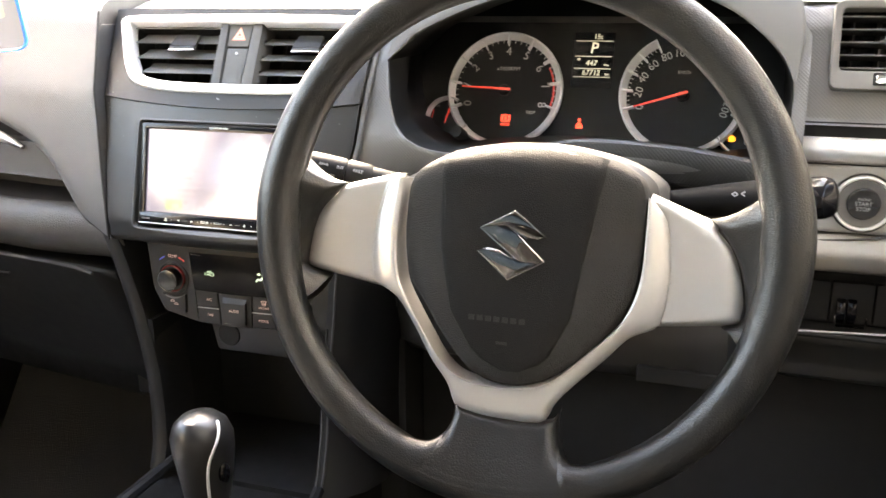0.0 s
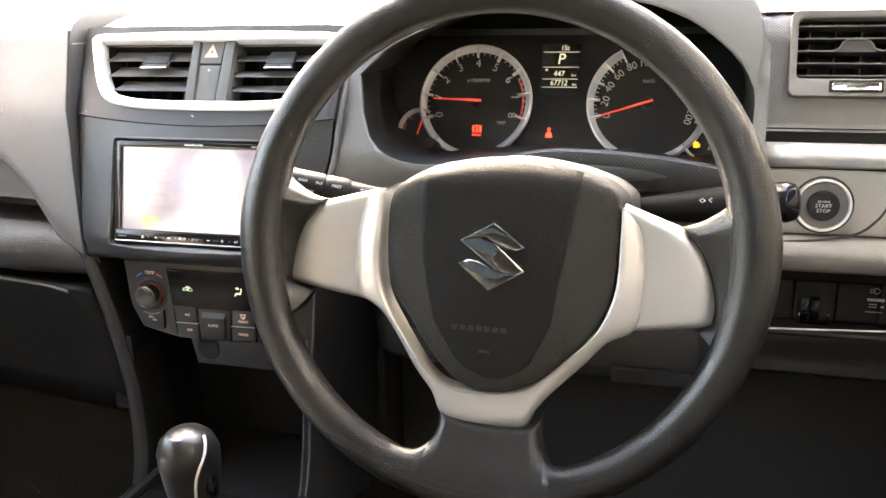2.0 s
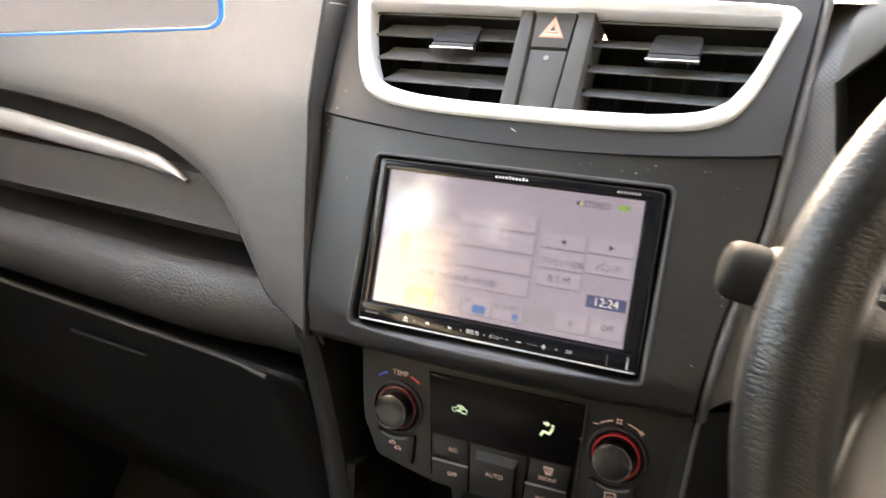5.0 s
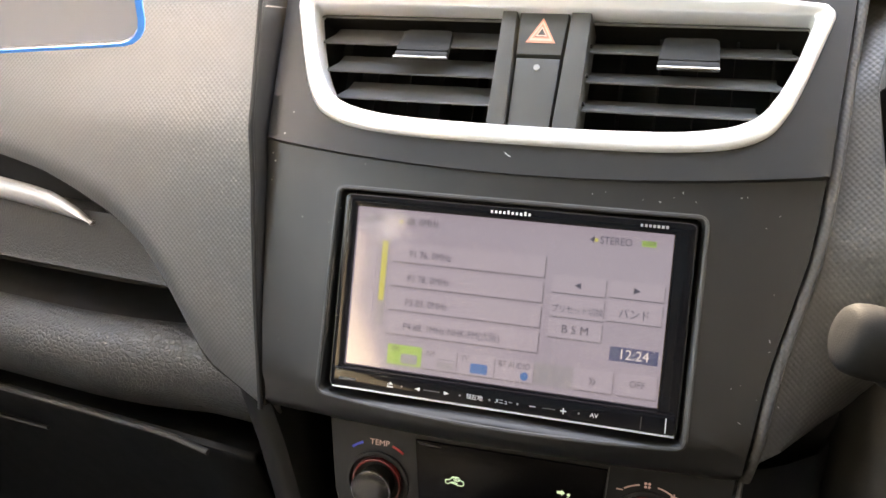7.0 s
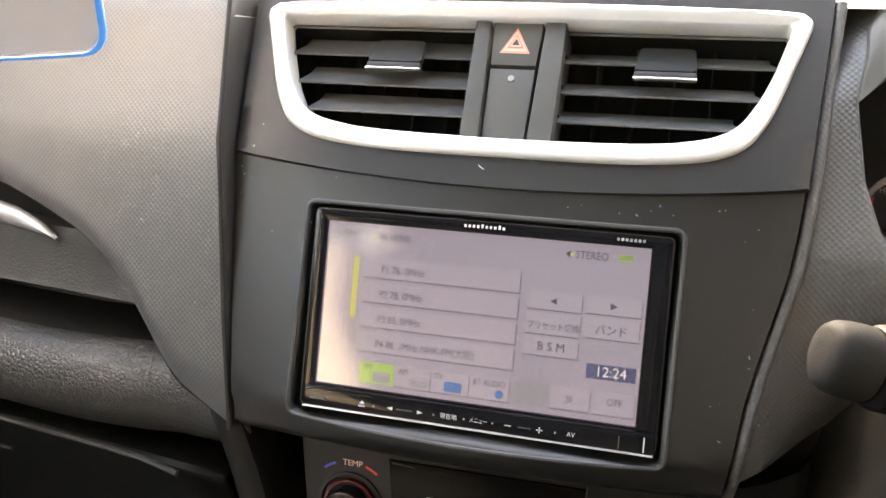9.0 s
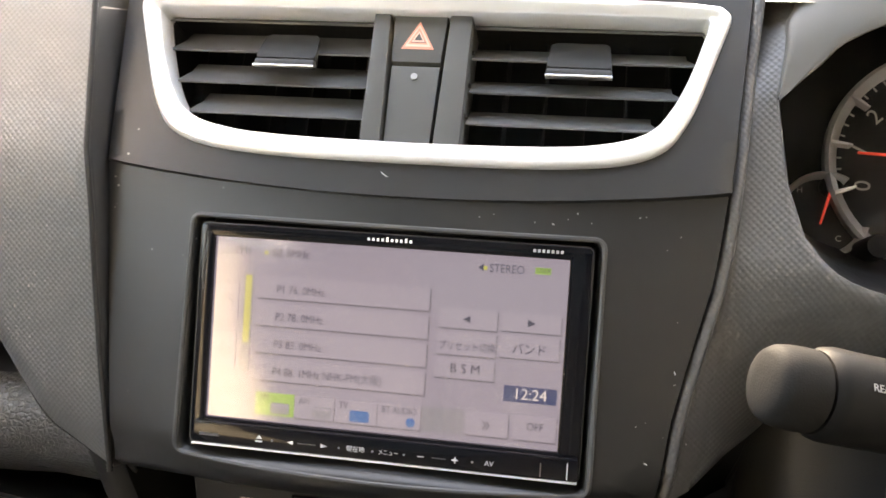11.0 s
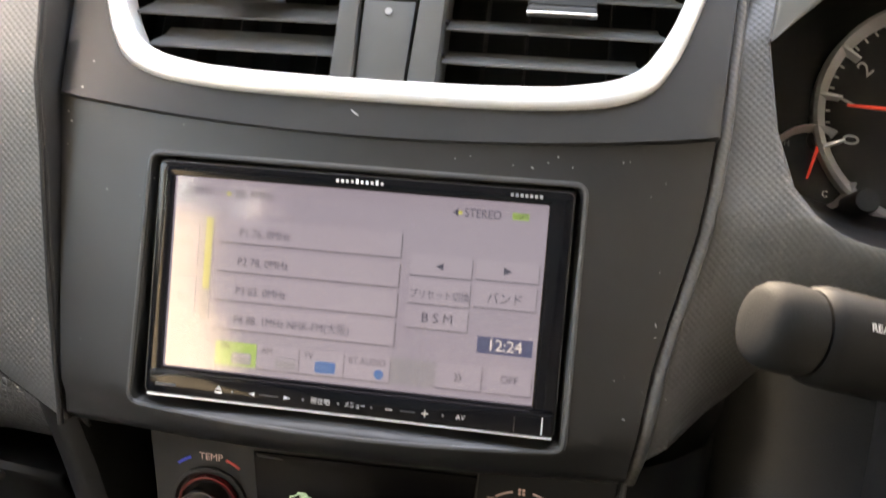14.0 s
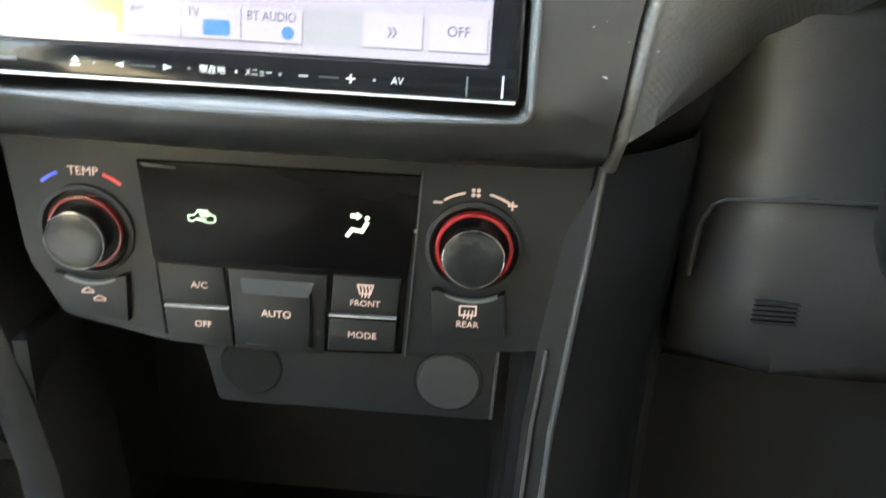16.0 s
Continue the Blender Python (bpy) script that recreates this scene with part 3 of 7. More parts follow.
part("vent_trim", moved(grid(rows, True), VM), SILVER, dash, "bright silver trim framing the centre vents", world=True, sharp=60)

# passenger side: grained upper panel that runs over into the dash top
AX = (-0.75, -0.6, -0.45, -0.36, -0.325, -0.295, -0.269, -0.240, -0.2185, -0.200, -0.183, -0.1687, -0.151, -0.136, -0.125)
AZ = (0.722, 0.722, 0.716, 0.709, 0.704, 0.6985, 0.690, 0.6785, 0.665, 0.645, 0.622, 0.6044, 0.5953, 0.588, 0.583)
xs = list(np.linspace(-0.745, -0.36, 12)) + list(np.linspace(-0.345, -0.13, 26))
rows = []
TOPROLL = ((0.806, 0.004), (0.816, 0.012), (0.826, 0.03), (0.832, 0.06), (0.836, 0.12), (0.838, 0.3), (0.835, 0.93))
for x in xs:
    za = interp(x, AX, AZ)
    row = []
    for f in np.linspace(0, 1, 18):
        z = za + (0.797 - za) * f
        xx = min(x, mid(z) - half(z) - 0.0032)
        dip = 0.006 if f == 0 else (0.0015 if f < 0.06 else 0.0)
        row.append((xx, y_left(xx, z) + dip, z))
    row.insert(0, (row[0][0], row[0][1] + 0.02, row[0][2] + 0.003))
    y0, xx = row[-1][1], row[-1][0]
    for z, d in TOPROLL:
        row.append((min(x, XC - half(min(z, 0.812)) - 0.0032), y0 + d, z))
    rows.append(row)
side = rows[-1]
part("passenger_panel", grid(rows), GRAIN, dash, "warm grey plastic with fine diamond grain", world=True, sharp=50)

part("panel_return", grid([[(p[0] + dx, p[1] + dy, p[2] - (5 * dx if p[2] > 0.80 else 0.0)) for p in side] for dx, dy in ((0.0, 0.0), (0.0010, 0.0007), (0.0016, 0.0022), (0.0019, 0.048))]), DARKP, dash, "dark turned-in border of the panel", world=True)
# Black tube that paints the shaded gap below the panel's arc.
line = smooth_line([(x, y_left(x, z) + 0.0085, z - 0.0010) for x, z in zip(AX[1:-1], AZ[1:-1])], 4)
part("panel_gap_shadow", sweep(line, 0.0013, 8, up=(0, 1, 0)), MATTE, dash, "black tube for the shadowed gap under the grained panel", world=True)

# beads along the centre panel's borders
for sx, nm in ((-1, "passenger_bead"), (1, "driver_border")):
    pts = []
    for z in np.linspace(0.586, 0.81, 16):
        x = mid(z) + sx * (half(z) + (0.0034 if sx < 0 else 0.0037))
        y = y_left(x, z) + 0.0005 if sx < 0 else y_right(x, z) + 0.0021
        pts.append((x, min(y, y_centre(mid(z) + sx * half(z), z) + (0.0025 if sx < 0 else 0.0045)), z))
    part(nm, sweep(pts, 0.0014 if sx < 0 else 0.0029, 12, up=(0, 1, 0)), BLACKP if sx < 0 else GRAIN, dash, "dark piping beside the centre panel" if sx < 0 else "rounded grained border of the driver's panel", world=True)

# driver side face with the meter opening
op = [(0.1658, 0.7330), (0.1605, 0.767), (0.177, 0.7825), (0.1935, 0.7955), (0.26, 0.8215), (0.335, 0.832), (0.399, 0.8295), (0.433, 0.8215), (0.464, 0.806), (0.495, 0.779), (0.507, 0.757),
      (0.505, 0.72), (0.492, 0.698), (0.465, 0.690), (0.40, 0.694), (0.335, 0.696), (0.27, 0.693), (0.232, 0.6890), (0.207, 0.6910), (0.187, 0.6985), (0.1735, 0.7120)]
op = [(p.x, p.y) for p in smooth_line(op[1:], 3)] + [op[0]]
oc = (0.335, 0.752)
edge = [(mid(z) + half(z) + 0.003, z) for z in np.linspace(0.81, 0.588, 10)] + [(0.146, 0.588), (0.178, 0.6085), (0.2016, 0.6355), (0.235, 0.653), (0.30, 0.660), (0.40, 0.662), (0.47, 0.666), (0.517, 0.690), (0.5185, 0.76), (0.519, 0.80), (0.518, 0.824), (0.50, 0.843), (0.42, 0.855), (0.335, 0.858), (0.25, 0.848), (0.19, 0.826)]
ang = both_angles((op, edge), oc, 70)
a, b = star(op, oc, ang), star(edge, oc, ang)
rows = [[(p.x, y_right(p.x, p.y) + 0.006, p.y) for p in a], [(p.x, y_right(p.x, p.y) + 0.0012, p.y) for p in a]]
for f in (0.04, 0.12, 0.25, 0.4, 0.5, 0.6, 0.68, 0.76, 0.83, 0.89, 0.94, 0.975, 1.0):
    row = []
    for p, q in zip(a, b):
        s = p.lerp(q, f)
        near = (1 - min(1.0, (q - s).length / 0.034)) ** 2 * 0.030 if q.y < 0.672 and q.x > 0.138 else 0.0
        rise = max(0.0, s.y - 0.765) / 0.07
        row.append((s.x, y_right(s.x, s.y) + near + 0.030 * f * f * min(1, rise), s.y - 0.004 * f * f * min(1, rise)))
    rows.append(row)
rows.append([(q[0], q[1] + 0.06, q[2]) for q in rows[-1]])
part("driver_panel", grid(rows, True), GRAIN, dash, "warm grey plastic with fine diamond grain", world=True, sharp=50)
# smooth visor over the meters, standing a little proud of the grained panel
vin = smooth_line([(0.1603, 0.7672), (0.177, 0.7825), (0.1935, 0.7955), (0.26, 0.8215), (0.335, 0.832), (0.399, 0.8295), (0.433, 0.8215), (0.464, 0.806), (0.495, 0.779), (0.507, 0.757)], 4)
vout = smooth_line([(0.1598, 0.7685), (0.1626, 0.7886), (0.1665, 0.806), (0.200, 0.842), (0.335, 0.868), (0.42, 0.864), (0.470, 0.854), (0.500, 0.838), (0.513, 0.800), (0.5085, 0.757)], 4)
rows = []
for g, d in ((0.0, 0.010), (0.0, -0.0010), (0.02, -0.0024), (0.08, -0.0030), (0.2, -0.0030), (0.4, -0.0030), (0.6, -0.0030), (0.8, -0.0030), (0.93, -0.0029), (0.98, -0.0022), (1.0, -0.0005), (1.0, 0.008)):
    rows.append([(q.x, y_right(q.x, q.y) + d + 0.016 * g * g * min(1.0, max(0.0, q.y - 0.79) / 0.05), q.y) for q in (p.lerp(r_, g) for p, r_ in zip(vin, vout))])
part("meter_visor", grid(rows), VISOR, dash, "smooth grey visor over the meters", world=True, sharp=60)
# dark tunnel in front of the meters
rows = []
for f in (0.0, 0.3, 0.65, 1.0):
    row = []
    for p in a:
        y1 = 0.1016 + 0.364 * (p.y - 0.72)
        row.append((p.x * (1 - 0.02 * f) + 0.335 * 0.02 * f, (y_right(p.x, p.y) + 0.003) * (1 - f) + (y1 + 0.004) * f, p.y + 0.002 * f))
    rows.append(row)
part("meter_tunnel", grid(rows, True), RAILM, dash, "black matt surround of the meters", world=True)
# hood over the meters, running forward into the dash top
rows = []
hood = [p for p in edge if p[1] > 0.80 and p[0] > 0.16]
hood = sorted(hood)
hood = [(0.150, 0.808)] + hood
for f in (0.0, 0.15, 0.35, 0.65, 1.0):
    rows.append([(0.335 + (x - 0.335) * (1 + 0.15 * f), y_right(x, z) + 0.032 + 0.5 * f, (z - 0.004) * (1 - f) + 0.83 * f + 0.012 * math.sin(math.pi * f)) for x, z in hood])
part("meter_hood", grid(rows), GRAIN, dash, world=True)
# dash top
rows = [[(x, y, 0.806 - (0.004 if x < -0.15 else 0.0) + interp(y, (0.0535, 0.1, 0.16, 0.3, 0.985), (0.0, 0.014, 0.026, 0.034, 0.030)) + 0.002 * math.sin(x * 9)) for x in [-0.165, -0.150] + list(np.linspace(-0.142, 0.19, 12))] for y in (0.0535, 0.058, 0.07, 0.1, 0.16, 0.3, 0.5, 0.985)]
part("dash_top", grid(rows), GRAIN, dash, world=True)
rows = [[(x, y, 0.800 + 0.018 * min(1, (y - 0.1) / 0.12) + 0.018 * min(1.0, max(0.0, (y - 0.22) / 0.2))) for x in np.linspace(0.14, 0.53, 8)] for y in (0.10, 0.12, 0.16, 0.3, 0.5, 0.985)]
part("dash_top", grid(rows), GRAIN, dash, world=True)
rows = [[(x, y, z) for x in np.linspace(0.508, 0.745, 6)] for y, z in ((0.074, 0.8185), (0.10, 0.8255), (0.16, 0.832), (0.3, 0.838), (0.5, 0.84), (0.985, 0.836))]
part("dash_top", grid(rows), GRAIN, dash, world=True)

# driver's outer end: vent panel, silver strip, button panel, soft roll
def y_end(z):
    return interp(z, (0.60, 0.612, 0.63, 0.637, 0.69, 0.722, 0.727, 0.80, 0.815, 0.825), (0.032, 0.018, 0.020, 0.029, 0.030, 0.030, 0.040, 0.062, 0.072, 0.10))


vh = rrect(0.5365, 0.7540, 0.6335, 0.8150, 0.006, 3)
ve = [(x, 0.7235) for x in np.linspace(0.508, 0.745, 9)] + [(0.745, z) for z in np.linspace(0.735, 0.815, 7)] + [(x, 0.825) for x in np.linspace(0.745, 0.508, 9)] + [(0.508, z) for z in np.linspace(0.815, 0.735, 7)]
ang = both_angles((vh, ve), (0.585, 0.782), 60)
a, b = star(vh, (0.585, 0.782), ang), star(ve, (0.585, 0.782), ang)
rows = [[(p.x, y_end(p.y) + 0.012, p.y) for p in a]] + [[(q.x, y_end(q.y), q.y) for q in (p.lerp(r_, f) for p, r_ in zip(a, b))] for f in (0, 0.15, 0.3, 0.45, 0.6, 0.7, 0.8, 0.88, 0.94, 1.0)]
part("vent_panel", grid(rows, True), GRAIN, dash, "light-catching grey panel round the driver's vent", world=True, sharp=50)
rows = [[(x, 0.030 - 0.008 * math.sin(math.pi * k / 8), 0.694 + 0.021 * k / 8) for x in np.linspace(0.508, 0.745, 6)] for k in range(9)]
part("trim_strip", grid(rows), RIDGE, dash, "silver painted trim strip", world=True, thick=0.002)
part("strip_gap", box(0.505, 0.036, 0.69, 0.745, 0.06, 0.726), MATTE, dash, world=True)
# Button panel and roll: missing light is put into their pale colour.
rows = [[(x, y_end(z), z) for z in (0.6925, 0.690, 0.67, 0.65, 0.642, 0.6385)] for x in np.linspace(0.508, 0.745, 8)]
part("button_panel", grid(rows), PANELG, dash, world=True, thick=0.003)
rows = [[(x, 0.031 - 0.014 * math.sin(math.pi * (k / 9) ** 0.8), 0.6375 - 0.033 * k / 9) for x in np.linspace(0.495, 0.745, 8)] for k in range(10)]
part("soft_roll", grid(rows), PANELG, dash, "grained soft roll coloured pale for the light at this end", world=True, thick=0.002)
part("panel_seam", sweep(smooth_line([(0.50, 0.0232, 0.6305), (0.5337, 0.0232, 0.6318), (0.5691, 0.0236, 0.6354), (0.5948, 0.0260, 0.6407), (0.6088, 0.0292, 0.6510), (0.6169, 0.0292, 0.6657), (0.619, 0.0292, 0.691)], 4), 0.0011, 6), DARKP, dash, "joint round the button panel", world=True)
part("switch_recess", merge(box(0.49, 0.060, 0.54, 0.745, 0.066, 0.612), box(0.49, 0.03, 0.546, 0.745, 0.064, 0.5505, 0.001)), MATTE, dash, "black recessed switch panel", world=True)
part("ledge", box(0.49, 0.026, 0.549, 0.745, 0.034, 0.5525, 0.0012), DARKP, dash, world=True)
part("ledge_line", sweep([(0.49, 0.0262, 0.5504), (0.745, 0.0262, 0.5638)], 0.0009, 6), RIDGE, dash, "thin bright line under the switches", world=True)
# knee panel under the wheel
rows = []
for x in np.linspace(0.158, 0.745, 16):
    top = interp(x, (0.16, 0.20, 0.24, 0.3, 0.49, 0.5), (0.615, 0.655, 0.668, 0.67, 0.67, 0.548))
    low = interp(x, (0.158, 0.20, 0.22, 0.235, 0.26), (0.472, 0.478, 0.480, 0.488, 0.489))
    row = []
    for f in np.linspace(0, 1, 15):
        z = top + (low - top) * f
        y = interp(z, (0.478, 0.486, 0.494, 0.504, 0.514, 0.526, 0.540, 0.556, 0.564, 0.568, 0.574, 0.60, 0.67), (0.058, 0.038, 0.0305, 0.0320, 0.0300, 0.0270, 0.0285, 0.0300, 0.0298, 0.0330, 0.0345, 0.040, 0.055))
        row.append((x + 0.006 * f, y + 0.02 * max(0.0, 0.172 - x) / 0.014 + 0.045 * min(1.0, max(0.0, (x - 0.48) / 0.03)), z))
    rows.append(row)
part("inner_filler", box(0.118, 0.056, 0.545, 0.168, 0.066, 0.640, 0.003), RAILM, dash, "dark filler between rail and knee panel", world=True)
part("knee_panel", grid(rows), KNEE, dash, "dark grey knee panel under the column", world=True, thick=0.003)
part("panel_line", sweep([(0.1645, 0.040, 0.53), (0.1648, 0.036, 0.555), (0.1665, 0.031, 0.5635), (0.171, 0.0297, 0.5665), (0.20, 0.0297, 0.568), (0.27, 0.0297, 0.569)], 0.0010, 6), KNEE, dash, world=True)
for k in range(5):
    part("slot", moved(slab([(0, 0), (0.0175, 0.0), (0.0165, 0.0012), (-0.001, 0.0012)], -0.001, 0.0008), plane_at(0.1895, 0.0275, 0.5165 + 0.0022 * k, 0)), MATTE, dash, world=True)
part("under_recess", box(0.40, 0.022, 0.49, 0.50, 0.03, 0.504, 0.002), MATTE, dash, world=True)
part("under_cover", box(0.17, 0.10, 0.30, 0.745, 0.30, 0.50), MATTE, dash, world=True)

# passenger side below the arc: silver strip, insert, shelf, soft roll
def strip_top(x):
    return interp(x, (-0.72, -0.5, -0.40, -0.3313, -0.3117, -0.2945, -0.2745, -0.262), (0.708, 0.702, 0.694, 0.6885, 0.6865, 0.684, 0.6765, 0.6690))


def y_low(x):
    return 0.15 * (-0.135 - x)


xs = list(np.linspace(-0.715, -0.34, 9)) + list(np.linspace(-0.325, -0.262, 12))
rows = []
for x in xs:
    t = strip_top(x)
    bz = interp(x, (-0.72, -0.5, -0.4, -0.333, -0.2957, -0.262), (0.690, 0.682, 0.677, 0.6745, 0.6712, 0.6675))
    rows.append([(x, y_low(x) + 0.012 - 0.004 * math.sin(math.pi * k / 6), bz + (t - bz) * k / 6) for k in range(7)])
part("trim_strip", grid(rows), SPOKE, dash, "silver painted trim strip tapering to a point", world=True, thick=0.002)
xs = np.linspace(-0.72, -0.165, 26)


def lower_loft(profile):
    out = []
    for x in xs:
        back = 0.016 * min(1.0, max(0.0, (x + 0.29) / 0.10)) ** 2  # tucks in behind the grained panel
        out.append([(x, y_low(x) + d + back, z) for z, d in profile])
    return out


part("arc_gap", grid(lower_loft(((0.735, 0.030), (0.70, 0.030), (0.668, 0.026)))), MATTE, dash, world=True)
rows = []
for x in np.linspace(-0.575, -0.175, 18):
    k = min(1.0, (x + 0.575) / 0.03)
    rows.append([(x, y_low(x) + d, z) for z, d in ((0.6775, 0.026), (0.674, 0.0165), (0.66, 0.0135), (0.641 + 0.01 * (1 - k), 0.0125), (0.6375 + 0.012 * (1 - k), 0.0105), (0.636 + 0.013 * (1 - k), 0.013), (0.636 + 0.013 * (1 - k), 0.03))])
part("shelf_insert", grid(rows), INSERT, dash, "grey grained insert above the shelf", world=True, thick=0.002)
part("shelf", grid(lower_loft(((0.668, 0.06), (0.636, 0.062), (0.616, 0.058), (0.611, 0.03), (0.6095, 0.012)))), BLACKP, dash, "dark open shelf", world=True)
xs = np.linspace(-0.72, -0.127, 28)
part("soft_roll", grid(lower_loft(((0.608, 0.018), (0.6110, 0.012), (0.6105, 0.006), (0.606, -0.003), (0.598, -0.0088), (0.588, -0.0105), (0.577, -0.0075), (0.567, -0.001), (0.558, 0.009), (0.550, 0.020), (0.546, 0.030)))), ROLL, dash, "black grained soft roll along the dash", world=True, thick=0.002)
part("shelf_end", merge(box(-0.745, 0.07, 0.60, -0.685, 0.12, 0.70, 0.01)), DOORP, dash, world=True)
# slots in the passenger panel
for k in range(3):
    part("slot", sweep([(-0.70, y_left(-0.70, 0.745) - 0.0005, 0.7445 + 0.009 * k), (-0.56, y_left(-0.56, 0.742) - 0.0005, 0.7415 + 0.009 * k)], 0.0016, 6), MATTE, dash, world=True)

part("core", box(-0.72, 0.21, 0.36, 0.72, 0.96, 0.785), MATTE, dash, "dark inner body", world=True)
part("side_filler", box(-0.20, 0.10, 0.36, -0.10, 0.16, 0.625), MATTE, dash, "dark filler beside the console", world=True)
part("side_filler", box(-0.20, 0.03, 0.56, -0.13, 0.06, 0.61), BLACKP, dash, world=True)
# glove box
glove = thing("glove_box", Matrix.Translation((-0.4, 0.12, 0.36)), "black plastic glove box lid with recessed handle", "glove box")
rows = []
for x in np.linspace(-0.71, -0.150, 15):
    rows.append([(x, y_low(x) + d, z) for z, d in ((0.5410, 0.050), (0.5415, 0.018), (0.539, 0.0150), (0.530, 0.020), (0.50, 0.040), (0.45, 0.065), (0.40, 0.085), (0.35, 0.10))])
part("lid", grid(rows), RAILM, glove, world=True, thick=0.004)
# The lid's lit edge is painted as a paler tube.
part("lid_lip", sweep([(x, y_low(x) + 0.0135, 0.5405 - 0.004 * max(0, (x + 0.23) / 0.045) ** 2) for x in np.linspace(-0.70, -0.182, 20)], 0.0020, 8), EDGEG, glove, "edge of the lid with a painted highlight", world=True)
part("handle", sweep([(-0.43, y_low(-0.43) + 0.0245, 0.5105), (-0.38, y_low(-0.38) + 0.0235, 0.512), (-0.327, y_low(-0.327) + 0.0235, 0.5135)], 0.0020, 8, flat=0.7), DARKP, glove, "recessed handle", world=True)

# ---------- centre console ----------
console = thing("center_console", Matrix.Translation((0.02, -0.15, 0.0)), "black plastic centre console with open tray", "console")
LX, LZ = (-0.152, -0.136, -0.110, -0.096, -0.085, -0.08), (0.60, 0.582, 0.50, 0.4485, 0.376, 0.33)
rows = []
for z, yy in ((0.59, 0.004), (0.56, 0.0), (0.52, -0.001), (0.48, -0.004), (0.44, -0.008), (0.40, -0.014), (0.37, -0.022), (0.345, -0.034)):
    x = interp(z, LZ[::-1], LX[::-1])
    rows.append([(x + d * 1.0, yy + e, z) for d, e in ((-0.012, 0.10), (-0.0115, 0.012), (-0.009, 0.003), (-0.004, 0.0), (0.003, 0.0), (0.008, 0.003), (0.0105, 0.012), (0.012, 0.05))])
part("side_rail", grid(rows), RAILM, console, "dark grey curved rail of the console", world=True)
RX, RZ = (0.1085, 0.1105, 0.1114, 0.1149, 0.1170, 0.1203), (0.33, 0.455, 0.477, 0.515, 0.5385, 0.586)
rows = []
for z, yy in ((0.588, 0.006), (0.56, 0.0), (0.52, -0.001), (0.48, -0.004), (0.44, -0.008), (0.40, -0.014), (0.37, -0.022), (0.345, -0.034)):
    x = interp(z, RZ, RX)
    rows.append([(x + d, yy + e, z) for d, e in ((0.050, 0.14), (0.046, 0.055), (0.036, 0.030), (0.020, 0.012), (0.010, 0.004), (0.004, 0.001), (0.0, -0.0015), (-0.003, 0.0), (-0.011, 0.004), (-0.014, 0.012), (-0.016, 0.05))])
part("side_rail", grid(rows), RAILM, console, "dark grey curved rail of the console", world=True)
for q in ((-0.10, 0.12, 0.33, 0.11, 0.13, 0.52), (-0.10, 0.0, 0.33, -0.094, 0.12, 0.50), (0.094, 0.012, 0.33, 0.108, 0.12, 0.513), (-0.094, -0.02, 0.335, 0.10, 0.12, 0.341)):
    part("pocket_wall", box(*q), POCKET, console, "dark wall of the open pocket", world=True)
# Two lit lines along the rail, painted as paler tubes.
part("rail_edge", sweep([(interp(z, RZ, RX) - 0.0005, yy - 0.0012, z) for z, yy in ((0.585, 0.004), (0.56, 0.0), (0.52, -0.001), (0.48, -0.004), (0.44, -0.008), (0.40, -0.014), (0.37, -0.022), (0.348, -0.033))], 0.0013, 8), EDGEG, console, "edge of the rail with a painted highlight", world=True)
part("rail_edge", sweep([(interp(z, RZ, RX) - 0.0078, yy + 0.0010, z) for z, yy in ((0.513, -0.001), (0.48, -0.004), (0.44, -0.008), (0.40, -0.014), (0.37, -0.022), (0.348, -0.033))], 0.0009, 8), EDGEG, console, "inner edge of the rail with a painted light line", world=True)
part("foot_wall", box(0.12, 0.06, 0.0, 0.165, 0.5, 0.50, 0.005), MATTE, console, world=True)
part("foot_wall", box(-0.13, 0.06, 0.0, -0.095, 0.5, 0.50, 0.005), MATTE, console, world=True)
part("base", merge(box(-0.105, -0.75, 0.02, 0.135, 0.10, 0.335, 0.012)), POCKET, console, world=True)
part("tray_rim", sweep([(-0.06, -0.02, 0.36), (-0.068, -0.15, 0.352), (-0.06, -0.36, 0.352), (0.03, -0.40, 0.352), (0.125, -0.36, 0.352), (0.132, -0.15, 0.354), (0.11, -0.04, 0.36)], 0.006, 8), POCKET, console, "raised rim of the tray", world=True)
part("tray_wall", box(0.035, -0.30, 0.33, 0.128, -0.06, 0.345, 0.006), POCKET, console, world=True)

# ---------- centre vents ----------
def inner_half(v):
    pts = [p for p in ri if p[0] > 0.02]
    pts.sort(key=lambda p: p[1])
    return interp(v, [p[1] for p in pts], [p[0] for p in pts])


